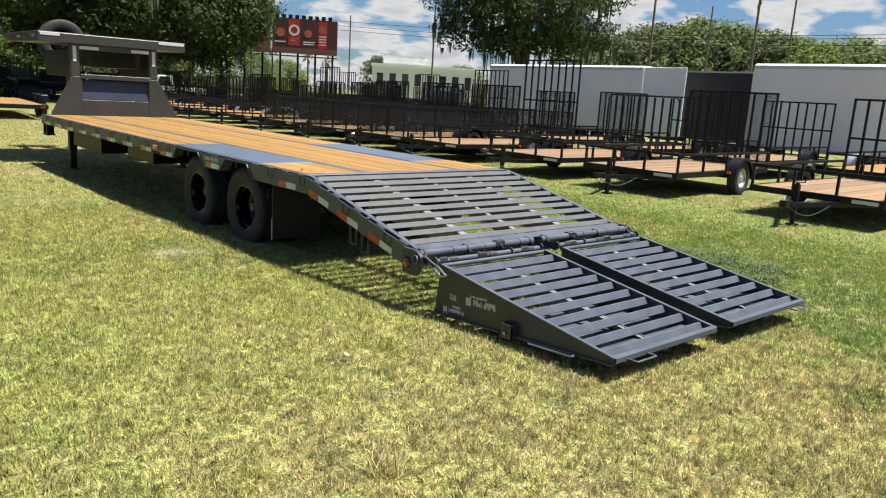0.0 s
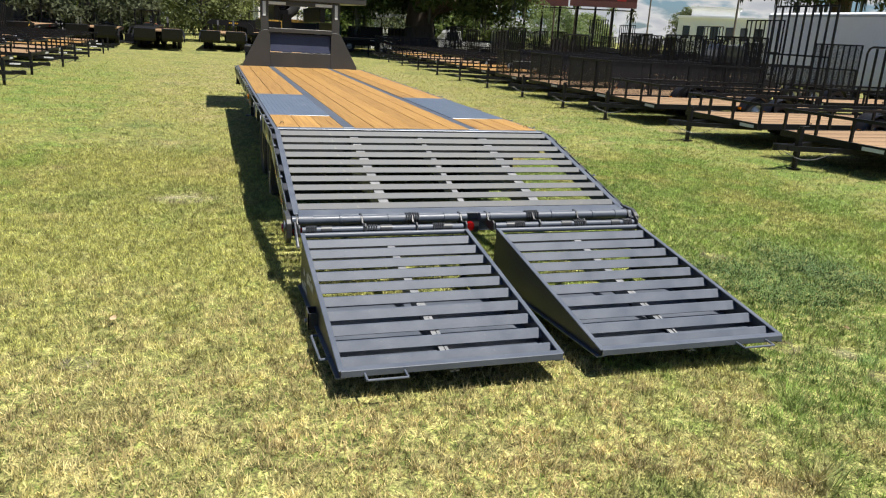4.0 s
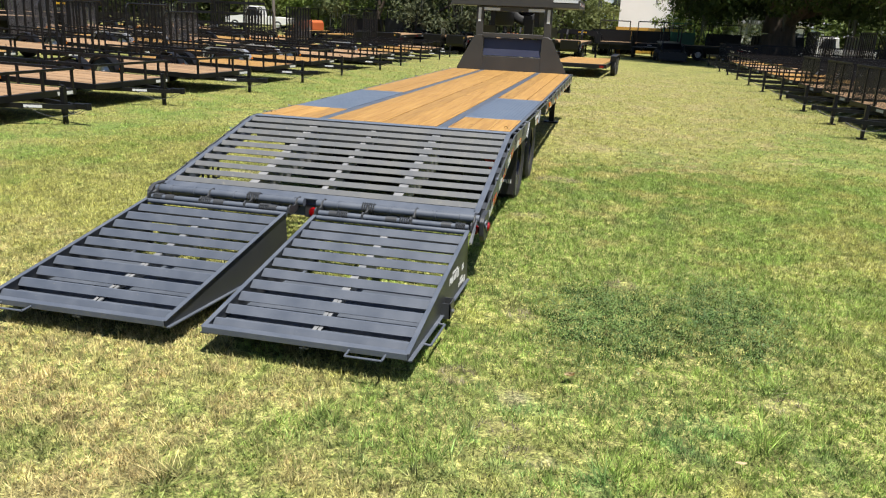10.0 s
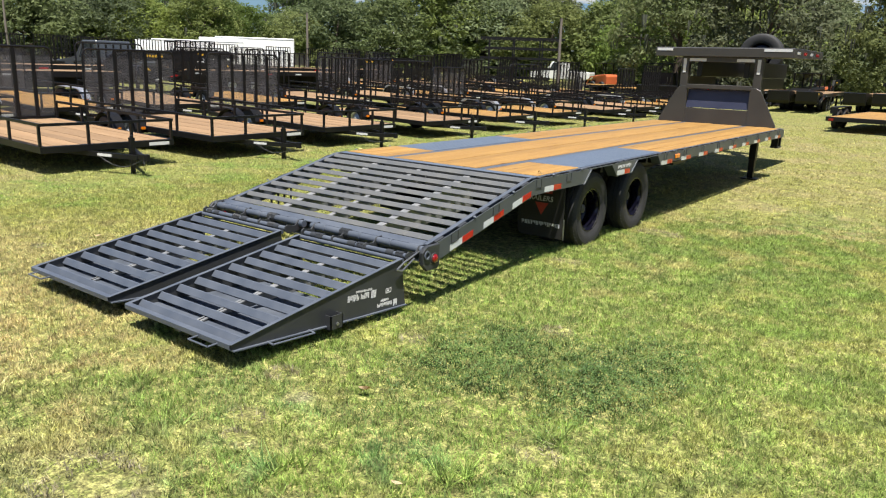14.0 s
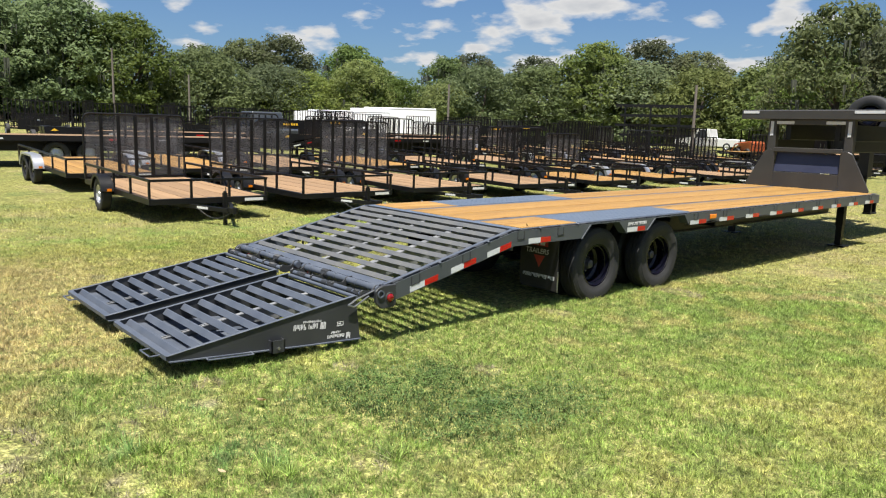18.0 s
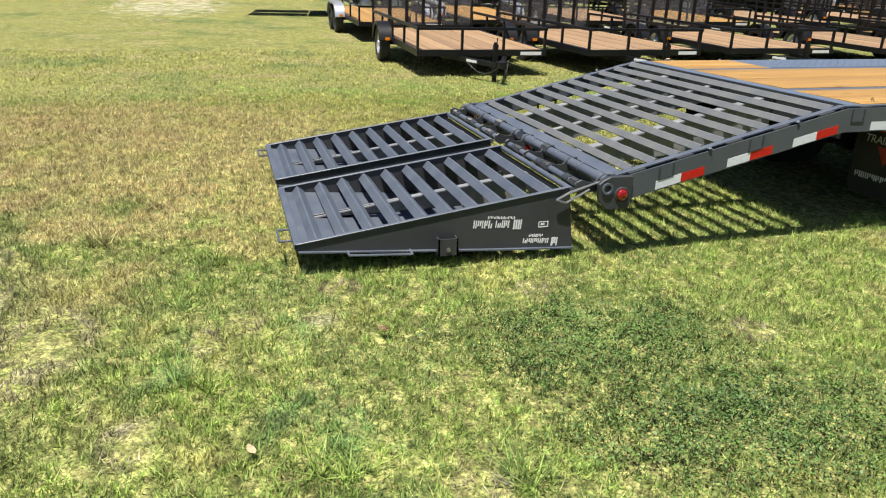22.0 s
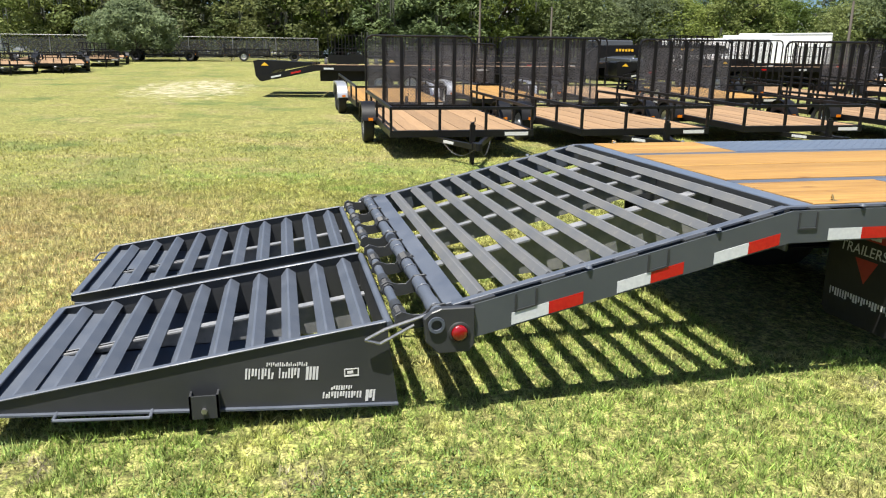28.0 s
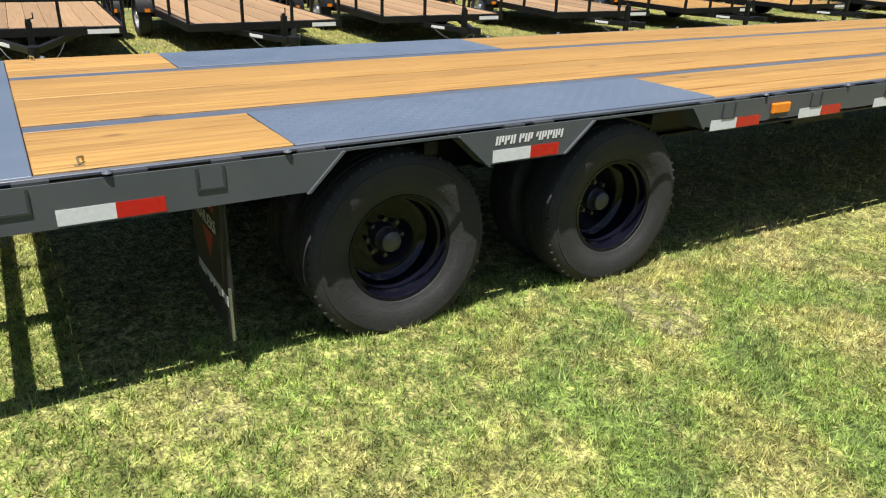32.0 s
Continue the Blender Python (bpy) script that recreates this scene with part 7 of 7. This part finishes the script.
sign = thing("billboard", "red roadside billboard on a steel frame with pale printed shapes", "billboard")
bm = bmesh.new()
bx(bm, -3.7, 3.7, -0.25, -0.05, 5.3, 9.2)
panel = part("panel", bm, SIGNRED, sign)
bm = bmesh.new()
bx(bm, -9.2, -3.9, -0.25, -0.05, 5.2, 8.9)
part("rear_panel", bm, SIGNBACK, sign)
def sign_shape(x0, x1, z0, z1, mt):
    bm = bmesh.new()
    bx(bm, x0, x1, -0.27, -0.252, z0, z1)
    part("printed_shape", bm, mt, panel)


def sign_disc(x, z, r, mt, hole=0.0):
    bm = bmesh.new()
    outer = [(x + r * math.cos(i * math.pi / 12), z + r * math.sin(i * math.pi / 12)) for i in range(24)]
    if hole:
        inner = [(x + (p[0] - x) * hole, z + (p[1] - z) * hole) for p in outer]
        for i in range(24):
            j = (i + 1) % 24
            prism(bm, [outer[i], outer[j], inner[j], inner[i]], "y", -0.29, -0.273)
    else:
        prism(bm, outer, "y", -0.29, -0.273)
    part("printed_disc", bm, mt, panel)


SIGNBAND = material("billboard_bright_red", (0.40, 0.025, 0.02), (0.32, 0.02, 0.018), 0.6, 0.5)
SIGNSKIN = material("billboard_orange_tint", (0.42, 0.10, 0.05), (0.30, 0.06, 0.035), 0.8, 0.5)
sign_shape(-1.9, -0.6, 6.2, 9.1, SIGNBAND)
sign_shape(1.5, 2.5, 6.0, 9.0, SIGNBAND)
sign_shape(-3.7, 3.7, 5.3, 5.95, SIGNBACK)
sign_disc(-1.25, 7.9, 0.62, PRINT, 0.62)
sign_disc(-2.75, 7.6, 0.50, SIGNSKIN)
sign_disc(0.35, 7.6, 0.45, SIGNSKIN)
sign_disc(2.0, 8.1, 0.42, SIGNSKIN)
for x0, x1, z in ((-1.6, -0.9, 7.0), (-1.6, -0.9, 6.7), (-0.2, 1.1, 6.6), (-0.2, 1.0, 6.35), (1.6, 2.4, 7.3), (1.6, 2.4, 7.0), (1.6, 2.4, 6.7), (1.6, 2.4, 6.4), (-3.4, -2.2, 6.5)):
    sign_shape(x0, x1, z, z + 0.13, PRINT)
for i in range(7):
    bm = bmesh.new()
    x = -8.8 + i * 2.0
    bx(bm, x - 0.12, x + 0.12, 0.0, 0.24, 0.0, 8.8)
    part("post", bm, BLACK, sign)
bm = bmesh.new()
bx(bm, -9.2, 3.7, -0.9, 0.3, 4.95, 5.05)
for i in range(9):
    x = -3.4 + i * 0.75
    bx(bm, x, x + 0.45, -0.26, -0.1, 9.21, 9.6)
part("catwalk", bm, BLACK, sign)
sign.matrix_basis = pose(40.8, 72.0, 0, 0, 0, -31)


def utility_pole(x, y, h, arm=True, r=0.10):
    t = thing("utility_pole", "weathered wooden utility pole with crossarm" if arm else "plain dark utility pole", "pole", "utility poles")
    cyl_bm = cyl(bmesh.new(), (0, 0, 0), (0, 0, h), r, 10, r * 0.7)
    part("shaft", cyl_bm, POLE, t, smooth=True)
    if arm:
        bm = bmesh.new()
        bx(bm, -1.0, 1.0, -0.06, 0.06, h - 0.6, h - 0.48)
        for x_ in (-0.9, 0.9):
            cyl(bm, (x_, 0, h - 0.48), (x_, 0, h - 0.3), 0.05, 6)
        part("crossarm", bm, POLE, t)
    t.matrix_basis = pose(x, y, ground_at(x, y), 0, 0, 30)
    return t


for x, y, h, a in ((45, 69, 10, False), (41, 49, 9.5, False), (41.4, 25.6, 12, False), (39, 16.8, 8.4, True), (60, 32, 11, False), (57, 23, 12, True),
                   (-55, 13.5, 6.0, False), (-35.6, 31.2, 4.3, False), (-16, 32, 4.3, False), (-55, 19.5, 4.4, False)):
    utility_pole(x, y, h, a)
wires = thing("power_lines", "thin black power lines between poles", "wires")
for k, (z0, z1) in enumerate(((7.9, 10.5), (7.7, 9.9), (7.2, 9.4))):
    bm = bmesh.new()
    pts = []
    for i in range(25):
        u = i / 24
        pts.append((48 + (-2 + 4 * k * 0.1) * u + 10 * (1 - u), 8 + 76 * u, z0 + (z1 - z0) * u - 1.0 * math.sin(math.pi * u)))
    rod(bm, pts, 0.022, 4)
    part("wire", bm, BLACK, wires)
for x, y, h in ((56, 97, 6.0), (51, 99, 7), (47, 98, 6.5), (60, 98, 5.5)):
    t = thing("palm_tree", "distant cabbage palm with a round tuft of fronds", "palm", "distant palms")
    part("trunk", cyl(bmesh.new(), (0, 0, 0), (0, 0, h), 0.22, 8, 0.17), BARK, t)
    rg = np.random.default_rng(int(x))
    bm = bmesh.new()
    for i in range(34):
        a, e = rg.uniform(0, 6.28), rg.uniform(-0.7, 1.3)
        d = Vector((math.cos(a) * math.cos(e), math.sin(a) * math.cos(e), math.sin(e)))
        p0, p1 = Vector((0, 0, h)), Vector((0, 0, h)) + d * 1.1
        p2 = p1 + (d + Vector((0, 0, -0.9))).normalized() * 0.8
        wv = d.cross(Vector((0, 0, 1))).normalized() * 0.16
        vs = [bm.verts.new(p) for p in (p0, p1 - wv, p2, p1 + wv)]
        bm.faces.new(vs)
    part("fronds", bm, LEAF, t)
    t.matrix_basis = pose(x, y, 0) @ Matrix.Diagonal((0.7, 0.7, 1.0, 1))
